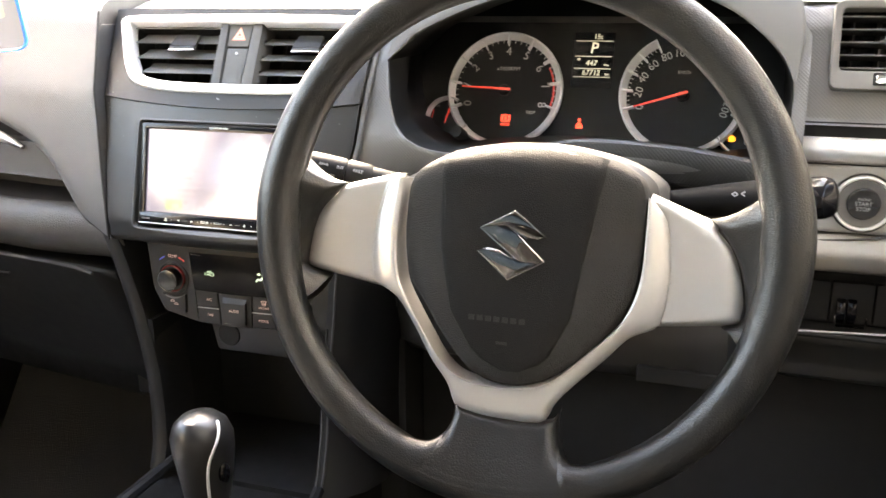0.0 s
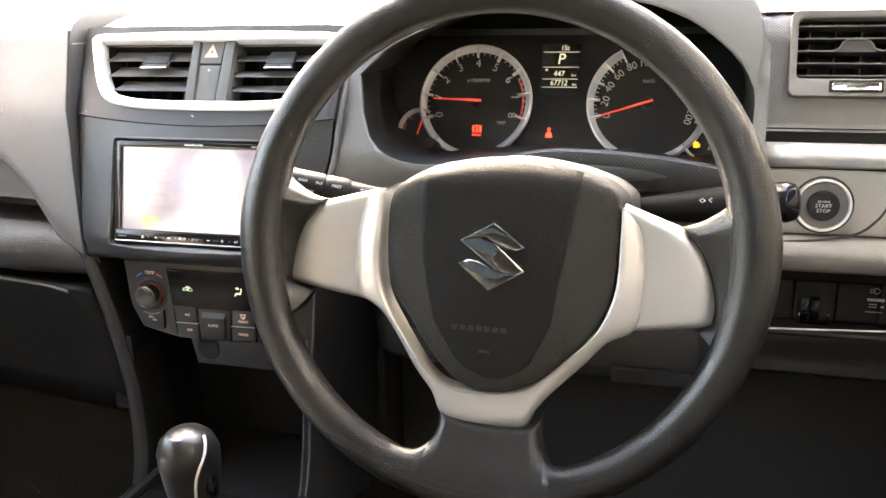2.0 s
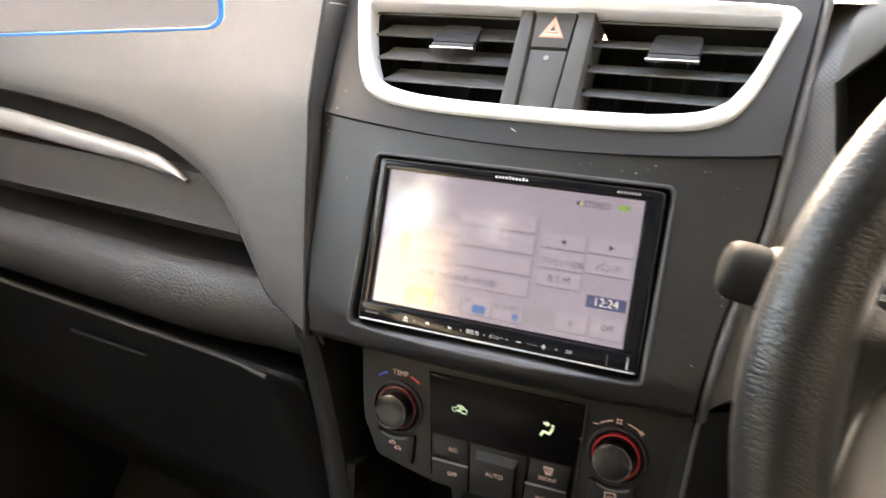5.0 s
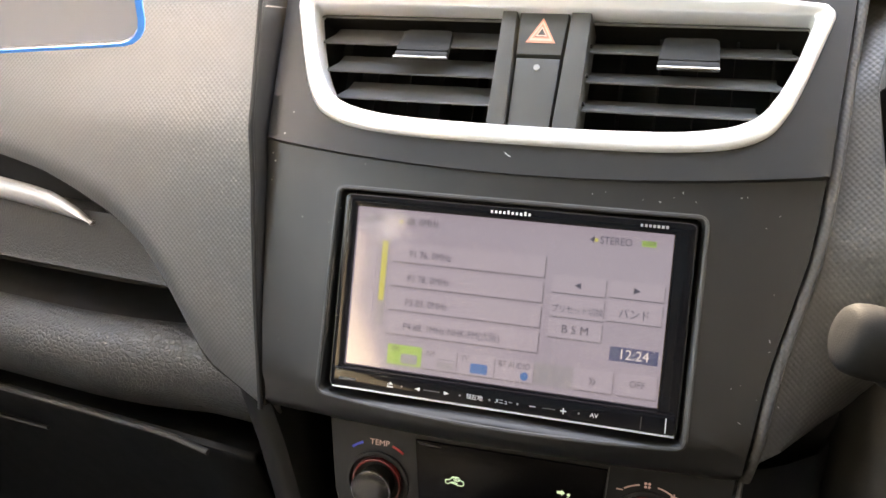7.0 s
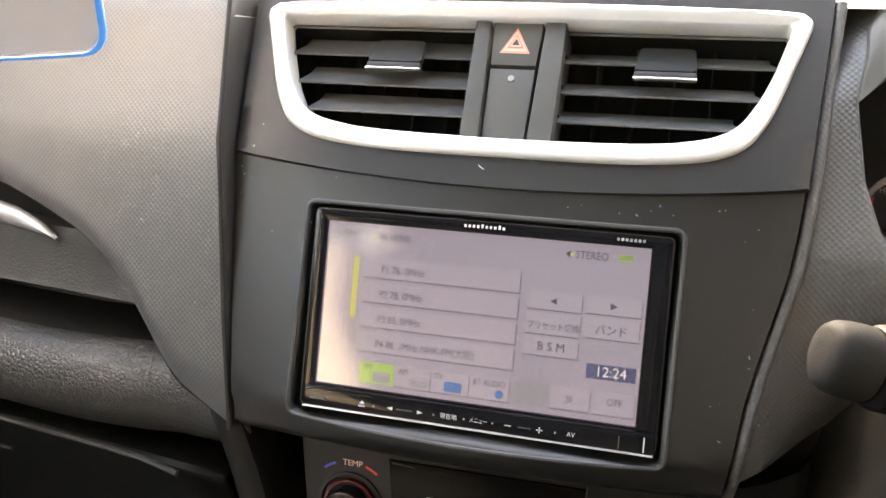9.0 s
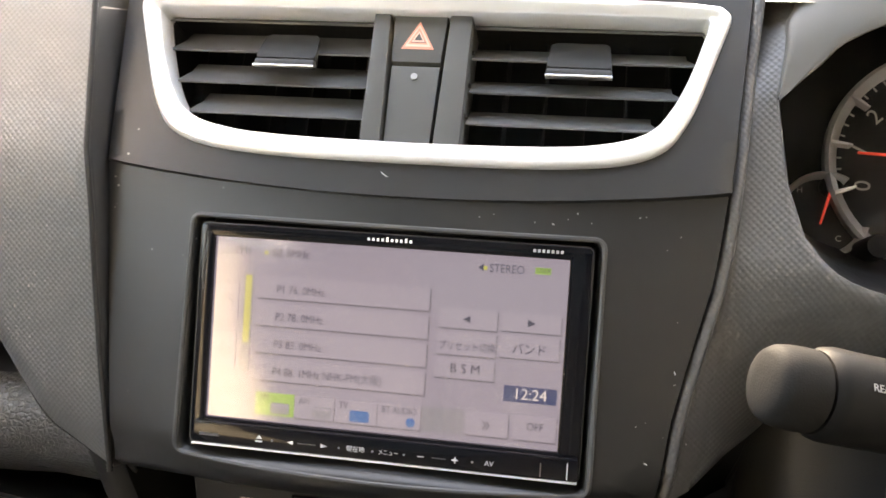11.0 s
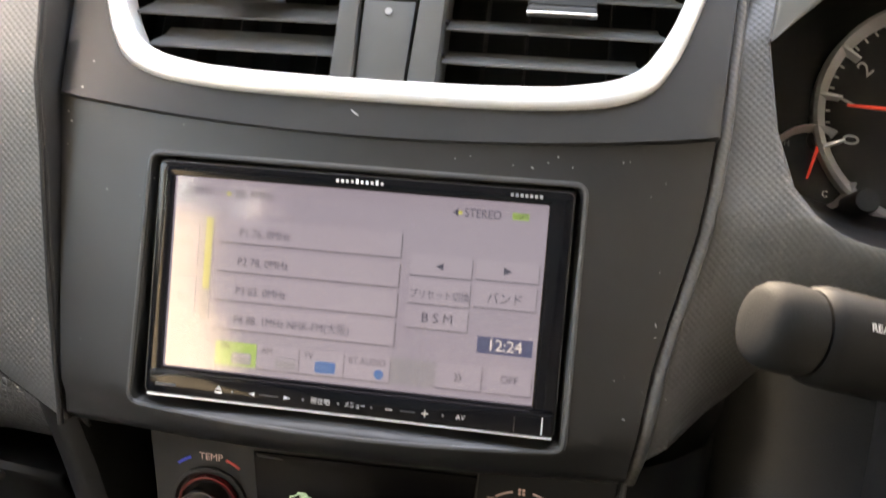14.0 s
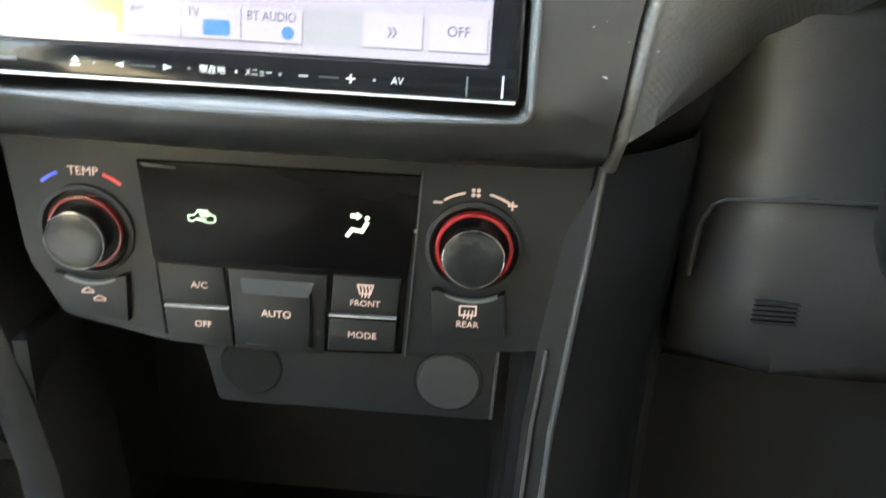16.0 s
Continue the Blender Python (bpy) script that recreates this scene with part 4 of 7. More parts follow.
for sx in (-1, 1):
    vent = thing("air_vent", VM.copy(), "black slatted centre air vent with a sliding tab", "air vent", group="centre air vents")
    u0 = 0.0228
    part("duct", slab([(sx * u0, 0.012), (sx * 0.132, 0.012), (sx * 0.132, 0.086), (sx * u0, 0.086)][::sx], -0.06, -0.05), MATTE, vent, "dark duct behind the slats")
    for a_, b_, c_, d_ in ((u0, 0.132, 0.0805, 0.086), (u0, 0.132, 0.009, 0.0150), (0.128, 0.134, 0.015, 0.0805)):
        part("duct_wall", slab([(sx * a_, c_), (sx * b_, c_), (sx * b_, d_), (sx * a_, d_)][::sx], -0.05, -0.012), MATTE, vent)
    lean = 0.0145 if sx < 0 else 0.0108  # the passenger side's slats point further down
    for v in (0.0305, 0.0457, 0.0620, 0.0775):
        u1 = inner_half(min(0.079, v)) + 0.0016
        ua = 0.0236
        rows = []
        prof = ((-0.0225, lean), (-0.017, lean * 0.55), (-0.0118, 0.0016), (-0.0107, 0.0006), (-0.0104, 0.0), (-0.0109, -0.0006), (-0.017, lean * 0.55 - 0.0016), (-0.0225, lean - 0.0016))
        for u, e in ((ua, 0.0), (ua + 0.006, 0.0), ((ua + u1) / 2, 0.0), (u1 - 0.014, 0.0), (u1, 0.0045)):
            # the outer end is cut back behind its pointed front corner
            rows.append([(sx * (u - e * min(1.0, (-0.0104 - w) / 0.006)), v + dv, w) for w, dv in prof])
        bm = grid(rows, True)
        part("slat", bm, SLATM, vent)
        part("pivot", moved(lathe([(0.0011, 0.0), (0.0011, 0.0030), (0.0007, 0.0034)], 10), Matrix.Translation((sx * (ua + 0.0004), v + 0.0045, -0.0135)) @ Matrix.Rotation(radians(-90 * sx), 4, "Y")), BLACKP, vent, "small black slat pivot")
    for k in range(5):
        u = 0.037 + 0.019 * k
        part("vane", slab([(sx * u, 0.018), (sx * (u + 0.0012), 0.018), (sx * (u + 0.0012), 0.08), (sx * u, 0.08)][::sx], -0.05, -0.030), MATTE, vent)
    tu = -0.0632 if sx < 0 else 0.0722
    tab = part("tab", merge(moved(slab(rounded([(-0.0145, 0.0), (0.0145, 0.0), (0.0130, 0.0170), (-0.0130, 0.0170)], 0.002), 0.0, 0.0030, 0.0010), Matrix.Translation((tu, 0.0556, -0.0075)) @ Matrix.Rotation(radians(-26), 4, "X"))), TABM, vent, "sliding tab of the vent")
    part("tab_lip", moved(slab(rrect(-0.0145, -0.0021, 0.0145, 0.0017, 0.0012, 3), -0.0034, 0.0, 0.0011, 2), Matrix.Translation((tu, 0.0546, -0.0044))), DARKP, tab, "dark rounded front lip")
    part("chrome_edge", moved(slab(rrect(-0.0148, -0.0006, 0.0148, 0.0006, 0.0005, 2), -0.0026, 0.0, 0.0003), Matrix.Translation((tu, 0.0523, -0.0036))), CHROME, tab, "thin chrome edge")

# hazard switch between the vents
haz = thing("hazard_switch", VM.copy(), "dark grey hazard light button with red triangle", "switch")
for sx in (-1, 1):
    part("divider", slab([(-0.0012 + sx * 0.0118, 0.0158), (sx * 0.0226, 0.0158), (sx * 0.0229, 0.0815), (-0.0012 + sx * 0.0140, 0.0815)][::sx], -0.030, -0.004, 0.0012), SLATM, haz, "grey ridge beside the switch")
part("button", slab([(-0.0128, 0.0570), (0.0102, 0.0570), (0.0115, 0.0806), (-0.0138, 0.0806)], -0.02, -0.0055, 0.0012), SLATM, haz)
part("blank", slab([(-0.0120, 0.0168), (0.0091, 0.0168), (0.0101, 0.0556), (-0.0127, 0.0556)], -0.02, -0.0062, 0.0012), SLATM, haz)


def tri(u, v, s):
    return [(u - s * 0.62, v - s * 0.5), (u + s * 0.62, v - s * 0.5), (u, v + s * 0.62)]


HAZ = mat("coral_print", (0.75, 0.30, 0.22), 0.5, var=0.0, emit=0.05)
HAZW = mat("pale_coral_print", (0.8, 0.5, 0.4), 0.5, var=0.0, emit=0.03)
for size, hole_, m_, lb in ((0.0123, 0.0098, HAZ, "red outline triangle"), (0.0098, 0.0074, HAZW, ""), (0.0074, 0.0058, HAZ, ""), (0.0050, 0.0034, HAZW, "")):
    part("triangle", ring(tri(-0.0012, 0.0696, size), tri(-0.0012, 0.0695, hole_), -0.0056, -0.0052), m_, haz, lb)
part("sensor", slab(circle(-0.0013, 0.0502, 0.0016, 16), -0.0063, -0.0056), PRINT_DIM, haz)

# scratches on the panel above the stereo
mark = thing("scratch_mark", VM.copy(), "pale scratches and specks on the satin panel", "scratch")
part("scratch", slab([(-0.0098, 0.0024), (-0.0072, 0.0006), (-0.0060, 0.0), (-0.0070, 0.0000), (-0.0090, 0.0012)], 0.0, 0.0002), PRINT, mark)
random.seed(4)
for k in range(20):
    u, z = random.uniform(0.098, 0.128), random.uniform(0.615, 0.715)
    if k < 9:
        u, z = random.uniform(0.02, 0.12), random.uniform(0.713, 0.719)
    s = random.uniform(0.0002, 0.0005)
    p = VM.inverted() @ Vector((XC + u, y_centre(XC + u, z) - 0.00025, z))
    part("speck", moved(slab(circle(0, 0, s, 6), 0, 0.0002), Matrix.Translation(p) @ Matrix.Rotation(random.uniform(0, 3), 4, "Z") @ Matrix.Diagonal((random.uniform(0.6, 2.4), 0.7, 1, 1))), PRINT_DIM, mark)

# ---------- stereo ----------
SM = plane_at(0.0, -0.0075, 0.6607, 12.2)
st = thing("car_stereo", SM, "black double-height car stereo with a lit touch screen", "car stereo")
part("bezel", ring(rrect(-0.0840, -0.0515, 0.0874, 0.0458, 0.0025, 3), rrect(-0.078, -0.0402, 0.078, 0.0402, 0.0006, 3), -0.02, 0.0012, 0.0006), GLOSS, st, "gloss black frame of the screen")
part("bezel_edge", ring(rrect(-0.0844, -0.0519, 0.0878, 0.0462, 0.0026, 3), rrect(-0.0835, -0.0510, 0.0869, 0.0453, 0.0022, 3), -0.018, 0.0009), SATIN, st)
lcd = part("screen", slab([(-0.0781, -0.0403), (0.0781, -0.0403), (0.0781, 0.0403), (-0.0781, 0.0403)], -0.004, -0.0012), LCD_BG, st, "lit pale lilac radio screen")
LV = -0.0011



def flat(u0, v0, u1, v1, w=LV, h=0.00012, r=0.0):
    u0, v0, u1, v1 = [q / 1000 for q in (u0, v0, u1, v1)]
    pts = rrect(u0, v0, u1, v1, r / 1000, 2) if r else [(u0, v0), (u1, v0), (u1, v1), (u0, v1)]
    return slab(pts, w - 0.0001, w + h)


def key(u0, v0, u1, v1, name="screen_key"):
    k = part(name, flat(u0, v0, u1, v1), LCD_BTN, lcd)
    part("key_shade", merge(flat(u0, v0 - 0.5, u1 + 0.3, v0), flat(u1, v0, u1 + 0.35, v1 - 0.4)), LCD_LINE, k)
    return k


def label(s, size, u, v, parent=lcd, material=LCD_TXT, align="CENTER", squeeze=1.0, w=LV + 0.00022, name="text"):
    return part(name, text(s, size / 1000, u / 1000, v / 1000, w, align=align, squeeze=squeeze, deep=0.00004), material, parent)


for i, s in enumerate(("P1 76. 0MHz", "P2 78. 0MHz", "P3 83. 0MHz", "P4 88. 1MHz NHK-FM(大阪)")):
    v0 = 13.8 - 12.1 * i
    part("list_line", merge(flat(-57.2, v0, 20.2, v0 + 0.5), flat(19.9, v0, 20.4, v0 + 10.2)), LCD_LINE, lcd)
    part("preset_field", flat(-57.2, v0 + 0.6, 19.8, v0 + 10.4), LCD_BTN, lcd)
    label(s, 5.0, -48.6, v0 + 4.6, align="LEFT", squeeze=0.84)
label("FM1", 5.0, -64.9, 34.6, squeeze=0.85)
label("88. 6MHz", 5.0, -43.2, 34.4, squeeze=0.84)
for k in range(5):
    part("signal_bar", flat(-75.5 + 1.35 * k, 32.6, -74.5 + 1.35 * k, 33.6 + 0.75 * k), LCD_GREY, lcd)
part("tuned_dot", slab(circle(-0.0543, 0.0343, 0.0010, 12), LV, LV + 0.0001), LCD_YEL, lcd)
part("speaker_icon", slab([(0.0398, 0.0346), (0.0420, 0.0362), (0.0420, 0.0330)], LV, LV + 0.0002), LCD_TXT, lcd)
part("speaker_glow", flat(42.0, 33.7, 43.6, 35.3), LCD_YEL, lcd)
label("STEREO", 5.0, 52.0, 34.5, squeeze=0.86)
part("badge", flat(63.8, 33.4, 70.4, 36.2), LCD_GRN, lcd)
label("USER", 3.0, 67.3, 34.9, squeeze=0.9)
part("scroll_track", flat(-63.6, -18.5, -59.6, 24.6), LCD_GREY, lcd)
part("scroll_bar", flat(-63.0, -6.0, -60.2, 24.0, LV + 0.0001), LCD_YEL, lcd)
for v0, d in ((12, 1), (-9.5, -1)):
    k = part("screen_key", flat(-76.0, v0 - 8, -66, v0 + 8), LCD_BTN, lcd)
    part("chevron", merge(*[slab([(-0.0735, v0 / 1000 + d * (q - 0.001)), (-0.071, v0 / 1000 + d * (q + 0.0008)), (-0.0685, v0 / 1000 + d * (q - 0.001)), (-0.0685, v0 / 1000 + d * (q - 0.0003)), (-0.071, v0 / 1000 + d * (q + 0.0015)), (-0.0735, v0 / 1000 + d * (q - 0.0003))], LV, LV + 0.0003) for q in (0, 0.002)]), LCD_GREY, k)
part("arrow", slab([(0.0347, 0.0121), (0.0378, 0.0136), (0.0378, 0.0106)], LV, LV + 0.0003), LCD_TXT, key(24.3, 8.0, 49.4, 16.4))
part("arrow", slab([(0.0655, 0.0125), (0.0622, 0.0141), (0.0622, 0.0109)][::-1], LV, LV + 0.0003), LCD_TXT, key(51.2, 8.6, 76.2, 16.4))
label("プリセット切換", 4.2, 37.0, 0.2, key(24.2, -3.4, 49.4, 6.4), squeeze=0.84)
label("バンド", 5.2, 63.6, 1.2, key(51.0, -2.6, 76.0, 7.0), squeeze=0.95)
label("B S M", 5.6, 36.9, -9.2, key(23.8, -13.4, 49.4, -4.8))
clock = part("clock", flat(54.0, -21.0, 76.2, -14.3), LCD_NAVY, lcd, "navy clock field")
label("12:24", 6.6, 65.1, -17.7, clock, LCD_WHITE, squeeze=0.98)
part("source_key", flat(-55.4, -37.2, -37.5, -27.2), LCD_GRN, lcd, "green highlighted source key")
label("FM", 3.8, -51.2, -29.4, squeeze=0.85)
for u0, u1, s in ((-37.0, -19.3, "AM"), (-18.8, -0.2, "TV"), (0.2, 19.2, "BT AUDIO")):
    k = key(u0, -37.2, u1, -27.0, "source_key")
    label(s, 4.2, u0 + 1.6, -29.6, k, align="LEFT", squeeze=0.8)
for u, m_ in ((-43.5, LCD_GREY), (-24.5, LCD_GREY), (-7.5, LCD_BLUE)):
    part("source_icon", flat(u - 4.6, -36.2, u + 4.0, -31.4, LV + 0.0002, r=0.8), m_, lcd)
    part("icon_shine", flat(u - 4.0, -33.0, u + 3.4, -31.9, LV + 0.0004, r=0.4), LCD_BTN if m_ is LCD_GREY else LCD_BLUE, lcd)
part("round_icon", slab(circle(0.0148, -0.0342, 0.0020, 16), LV, LV + 0.0003), LCD_BLUE, lcd)
part("grey_field", flat(19.4, -37.2, 38.2, -26.6), LCD_GREY, lcd)
label("»", 7.5, 47.4, -31.5, key(38.4, -36.8, 56.8, -26.4), LCD_LINE)
label("OFF", 4.6, 68.0, -31.0, key(59.0, -36.8, 76.9, -26.0), squeeze=0.9)
# maker's marks as plain bars
part("mark_bar", merge(*[flat(-8.6 + 2.05 * k, 42.7, -7.5 + 2.05 * k, 44.0 + (0.6 if k in (4, 8) else 0), 0.0013) for k in range(10)]), PRINT, st, "white mark on the frame")
part("mark_bar", merge(*[flat(62.5 + 1.9 * k, 42.6, 63.7 + 1.9 * k, 43.9, 0.0013) for k in range(7)]), PRINT_DIM, st, "grey mark on the frame")
# key strip under the screen
strip = part("key_strip", slab(rrect(-0.0814, -0.0508, 0.0868, -0.0412, 0.0008, 2), 0.0, 0.0046, 0.0007), GLOSS, st, "gloss black key strip")
part("strip_line", moved(slab(rrect(-0.0814, -0.0007, 0.0868, 0.0001, 0.0003, 2), 0.0, 0.0050, 0.0003), Matrix.Translation((0, -0.0510, 0.0))), SILVER, strip, "thin bright line under the keys")
part("strip_end", slab(rrect(0.0823, -0.0500, 0.0829, -0.0432, 0.0002, 2), 0.0046, 0.0049), SILVER, strip)
part("strip_end", slab(rrect(0.0714, -0.0500, 0.0719, -0.0440, 0.0002, 2), 0.0046, 0.0048), CHROME, strip)
KV, KW = -46.8, 0.0047
part("eject", merge(slab([(-0.0520, -0.0466), (-0.0490, -0.0466), (-0.0505, -0.0450)], KW, KW + 0.0001), flat(-52.0, -48.0, -49.0, -47.3, KW)), PRINT, strip)
part("arrow", slab([(-0.0378, -0.0468), (-0.0350, -0.0459), (-0.0350, -0.0477)][::-1], KW, KW + 0.0001), PRINT, strip)
part("arrow", slab([(-0.0198, -0.0468), (-0.0226, -0.0459), (-0.0226, -0.0477)], KW, KW + 0.0001), PRINT, strip)
part("key_dash", flat(-33, -47.0, -25, -46.6, KW), PRINT_FAINT, strip)
part("key_dash", flat(26, -47.0, 32, -46.6, KW), PRINT_FAINT, strip)
label("現在地", 2.75, -7.2, KV, strip, PRINT, w=KW + 0.0001)
label("メニュー", 2.75, 7.2, KV, strip, PRINT, w=KW + 0.0001, squeeze=0.8)
part("minus", flat(19.8, -47.05, 22.6, -46.6, KW), PRINT, strip)
part("plus", merge(flat(34.5, -47.05, 37.3, -46.55, KW), flat(35.65, -48.2, 36.15, -45.4, KW)), PRINT, strip)
label("AV", 3.0, 50.3, KV, strip, PRINT, w=KW + 0.0001)
part("faint_bar", flat(-78, -47.4, -69, -46.2, KW), PRINT_FAINT, strip)
for u in (-44.5, -14.5, 0.3, 14.0, 43.2):
    part("key_dot", slab(circle(u / 1000, -0.0468, 0.0005, 8), KW, KW + 0.0001), PRINT_DIM, strip)

# ---------- climate controls ----------
HM = plane_at(0.0, 0.003, 0.545, 0)
hv = thing("climate_control", HM, "black climate control panel with two knobs and keys", "climate control")
face = rounded([(-0.0945, 0.043), (-0.090, -0.010), (-0.079, -0.0335), (-0.042, -0.0410), (0.0, -0.0432), (0.05, -0.0405), (0.1085, -0.0345), (0.1125, -0.028), (0.1183, 0.043)], 0.003, 2)
part("face", slab(face, -0.01, 0.0, 0.0012), HVF, hv, "satin black face")
disp = part("display", slab([(-0.0442, 0.0318), (-0.0412, -0.0061), (0.0538, -0.0057), (0.0568, 0.0326)], 0.0, 0.0016, 0.0004), HVD, hv, "gloss black display")


def thin(pts, w=0.0017):
    return slab([(u / 1000, v / 1000) for u, v in pts], w, w + 0.0001)


def stroke(pts, r, w=0.0017, closed=False):
    """A drawn line of flat strips."""
    out = []
    P = [Vector((u / 1000, v / 1000)) for u, v in pts]
    if closed:
        P.append(P[0])
    for p, q in zip(P, P[1:]):
        d = (q - p).normalized()
        n = Vector((-d.y, d.x)) * r / 1000
        p2, q2 = p - d * r / 2000, q + d * r / 2000
        out.append(slab([p2 - n, q2 - n, q2 + n, p2 + n], w, w + 0.0001))
    return merge(*out)


def car_points(pts):
    return [(-27.0 + x * 0.0770, 9.7 + y * 0.0660) for x, y in pts]


part("car_icon", merge(stroke(car_points([(3, 36), (5, 8), (23, 2), (37, 16), (80, 8), (90, 1), (120, 1), (133, 12), (131, 40), (110, 48), (95, 70), (50, 70), (43, 53), (30, 40)]), 0.20, closed=True), stroke(car_points([(53, 62), (87, 62), (103, 42), (65, 36)]), 0.20, 0.0018), stroke(car_points([(60, 49), (86, 49)]), 0.2, 0.0019), stroke(car_points([(44, 24), (90, 20)]), 0.2, 0.0018)), GREENL, disp, "lit green car symbol")
part("seat_icon", merge(stroke([(31.2, 8.4), (33.0, 11.0), (36.6, 10.4), (38.4, 13.8)], 0.75), thin(circle(38.4, 15.6, 0.9, 10)), thin([(32.4, 15.4), (34.6, 15.4), (34.6, 14.5), (36.6, 16.2), (34.6, 17.9), (34.6, 17.0), (32.4, 17.0)])), GREENL, disp, "lit green airflow symbol")
# Glint at the display's upper left corner, painted as a lighter strip.
part("painted_glint", thin([(-43.0, 31.2), (-30, 29.9), (-30, 29.5), (-41.6, 29.9)]), SATIN, disp)


part("panel_seam", slab([(0.0572, 0.0345), (0.0578, 0.0345), (0.0538, -0.0405), (0.0532, -0.0405)][::-1], 0.0, 0.0012, 0.0002), EDGEG, hv, "lighter joint beside the display")
part("sensor", slab(circle(0.0558, 0.0120, 0.0007, 10), 0.0016, 0.0020), PRINT_DIM, hv)


def hvkey(pts, name, s="", size=3.2, at=None, r=0.0008, h=0.0016):
    k = part(name, slab([(x, z - 0.545) for x, z in pts], 0.0, h, r), HVF, hv)
    if s:
        cu, cv = at
        part("text", text(s, size / 1000, cu, cv - 0.545, h + 0.0001, deep=0.00005), PINK, k, "rose lettering")
    return k


part("key_field", slab([(-0.0412, -0.0066), (-0.0396, -0.0385), (0.0, -0.0424), (0.0522, -0.0398), (0.0536, -0.0062)], 0.0, 0.0004), HVD, hv, "gloss black field round the keys")
hvkey([(-0.0390, 0.5205), (-0.0137, 0.5208), (-0.0150, 0.5370), (-0.0400, 0.5375)], "key", "A/C", 3.9, (-0.0245, 0.5290), 0.0013)
hvkey([(-0.0378, 0.5036), (-0.0128, 0.5030), (-0.0136, 0.5194), (-0.0388, 0.5192)], "key", "OFF", 3.8, (-0.0240, 0.5125))
# Lit lower edges of the keys, painted as pale strips.
part("key_highlight", slab([(-0.0384, -0.0256), (-0.0138, -0.0253), (-0.0138, -0.0246), (-0.0384, -0.0249)], 0.0, 0.0021), PRINT_DIM, hv, "highlight painted pale between the keys")
part("key_lip", slab([(-0.0070, -0.0386), (0.0170, -0.0384), (0.0170, -0.0380), (-0.0070, -0.0382)], 0.0, 0.0036), PRINT_DIM, hv, "pale lower lip of the middle key")
# Bevel in a lighter plastic than its key, so that it looks lit.
part("key_bevel", merge(grid([[(-0.0090, -0.0118, 0.0012), (0.0190, -0.0118, 0.0012)], [(-0.0074, -0.0168, 0.0043), (0.0170, -0.0168, 0.0043)]])), DARKP, hv, "sloping upper edge of the middle key, painted lighter as if lit")
part("key_highlight", slab([(0.0243, -0.0250), (0.0498, -0.0245), (0.0498, -0.0238), (0.0243, -0.0243)], 0.0, 0.0021), PRINT_DIM, hv, "highlight painted pale between the keys")
hvkey([(-0.0122, 0.5025), (0.0222, 0.5025), (0.0236, 0.5365), (-0.0136, 0.5365)], "auto_frame", h=0.0010)
hvkey([(-0.0078, 0.5062), (0.0172, 0.5062), (0.0182, 0.5290), (-0.0086, 0.5290)], "key", "AUTO", 4.1, (0.0050, 0.5204), 0.0018, 0.0042)
k = hvkey([(0.0250, 0.5210), (0.0500, 0.5214), (0.0514, 0.5376), (0.0260, 0.5371)], "key", "FRONT", 3.5, (0.0380, 0.5262), 0.0013)
part("demist_icon", merge(stroke([(35.2, -11.0), (41.0, -11.0), (40.0, -14.6), (36.2, -14.6)], 0.3, 0.0018, True), *[stroke([(u, -16), (u + 0.4, -13), (u, -11.6)], 0.25, 0.0018) for u in (36.8, 38.1, 39.4)]), PINK, k)
hvkey([(0.0237, 0.5046), (0.0496, 0.5060), (0.0500, 0.5194), (0.0244, 0.5190)], "key", "MODE", 3.9, (0.0370, 0.5125))
def under_knob(cu, cv, corners):
    """A key whose upper edge is scooped out round the knob above it, with a pale crescent along the scoop that paints
    its reflection.
    """
    (x0, z0), (x1, z1), (x2, z2), (x3, z3) = corners
    a0 = math.degrees(math.acos(max(-1.0, (x3 + 0.0030 - cu) / 0.0205)))
    a1 = math.degrees(math.acos(min(1.0, (x2 - 0.0030 - cu) / 0.0205)))
    scoop = [(u, v + 0.545) for u, v in circle(cu, cv, 0.0205, 14, -a1, -a0)]
    k_ = hvkey([(x0, z0), (x1, z1), (x2, z2)] + scoop + [(x3, z3)], "key", r=0.0007, h=0.003)
    # Reflection in the scoop, put into a pale crescent.
    part("crescent_highlight", slab(circle(cu, cv, 0.0213, 12, -118, -62) + circle(cu, cv, 0.0202, 12, -118, -62)[::-1], 0.0012, 0.0031, 0.0003), VENTG, k_, "scooped edge below the knob, its reflection painted pale")
    return k_


k = under_knob(0.0772, 0.0065, [(0.0640, 0.5148), (0.0905, 0.5165), (0.0898, 0.5352), (0.0625, 0.5342)])
part("text", text("REAR", 0.0036, 0.0765, -0.0238, 0.0031, deep=0.00005), PINK, k, "rose lettering")
part("demist_icon", merge(stroke([(73.4, -16.0), (79.4, -15.8), (79.4, -19.6), (73.4, -19.8)], 0.3, 0.0032, True), *[stroke([(u, -21.2), (u + 0.4, -17.8)], 0.25, 0.0032) for u in (75, 76.4, 77.8)]), PINK, k)
k = under_knob(-0.0655, 0.0030, [(-0.0770, 0.5145), (-0.0525, 0.5120), (-0.0515, 0.5315), (-0.0790, 0.5310)])
part("car_symbol", merge(*[stroke([(cu + a_ * 0.85, cv + b_ * 0.85) for a_, b_ in ((-2.6, -0.7), (-2.4, 0.3), (-1.4, 0.6), (-0.8, 1.4), (0.8, 1.4), (1.5, 0.6), (2.5, 0.3), (2.6, -0.7))], 0.24, w_, True) for cu, cv, w_ in ((-66.9, -20.9, 0.0031), (-62.6, -23.8, 0.0033))]), PINK, k)
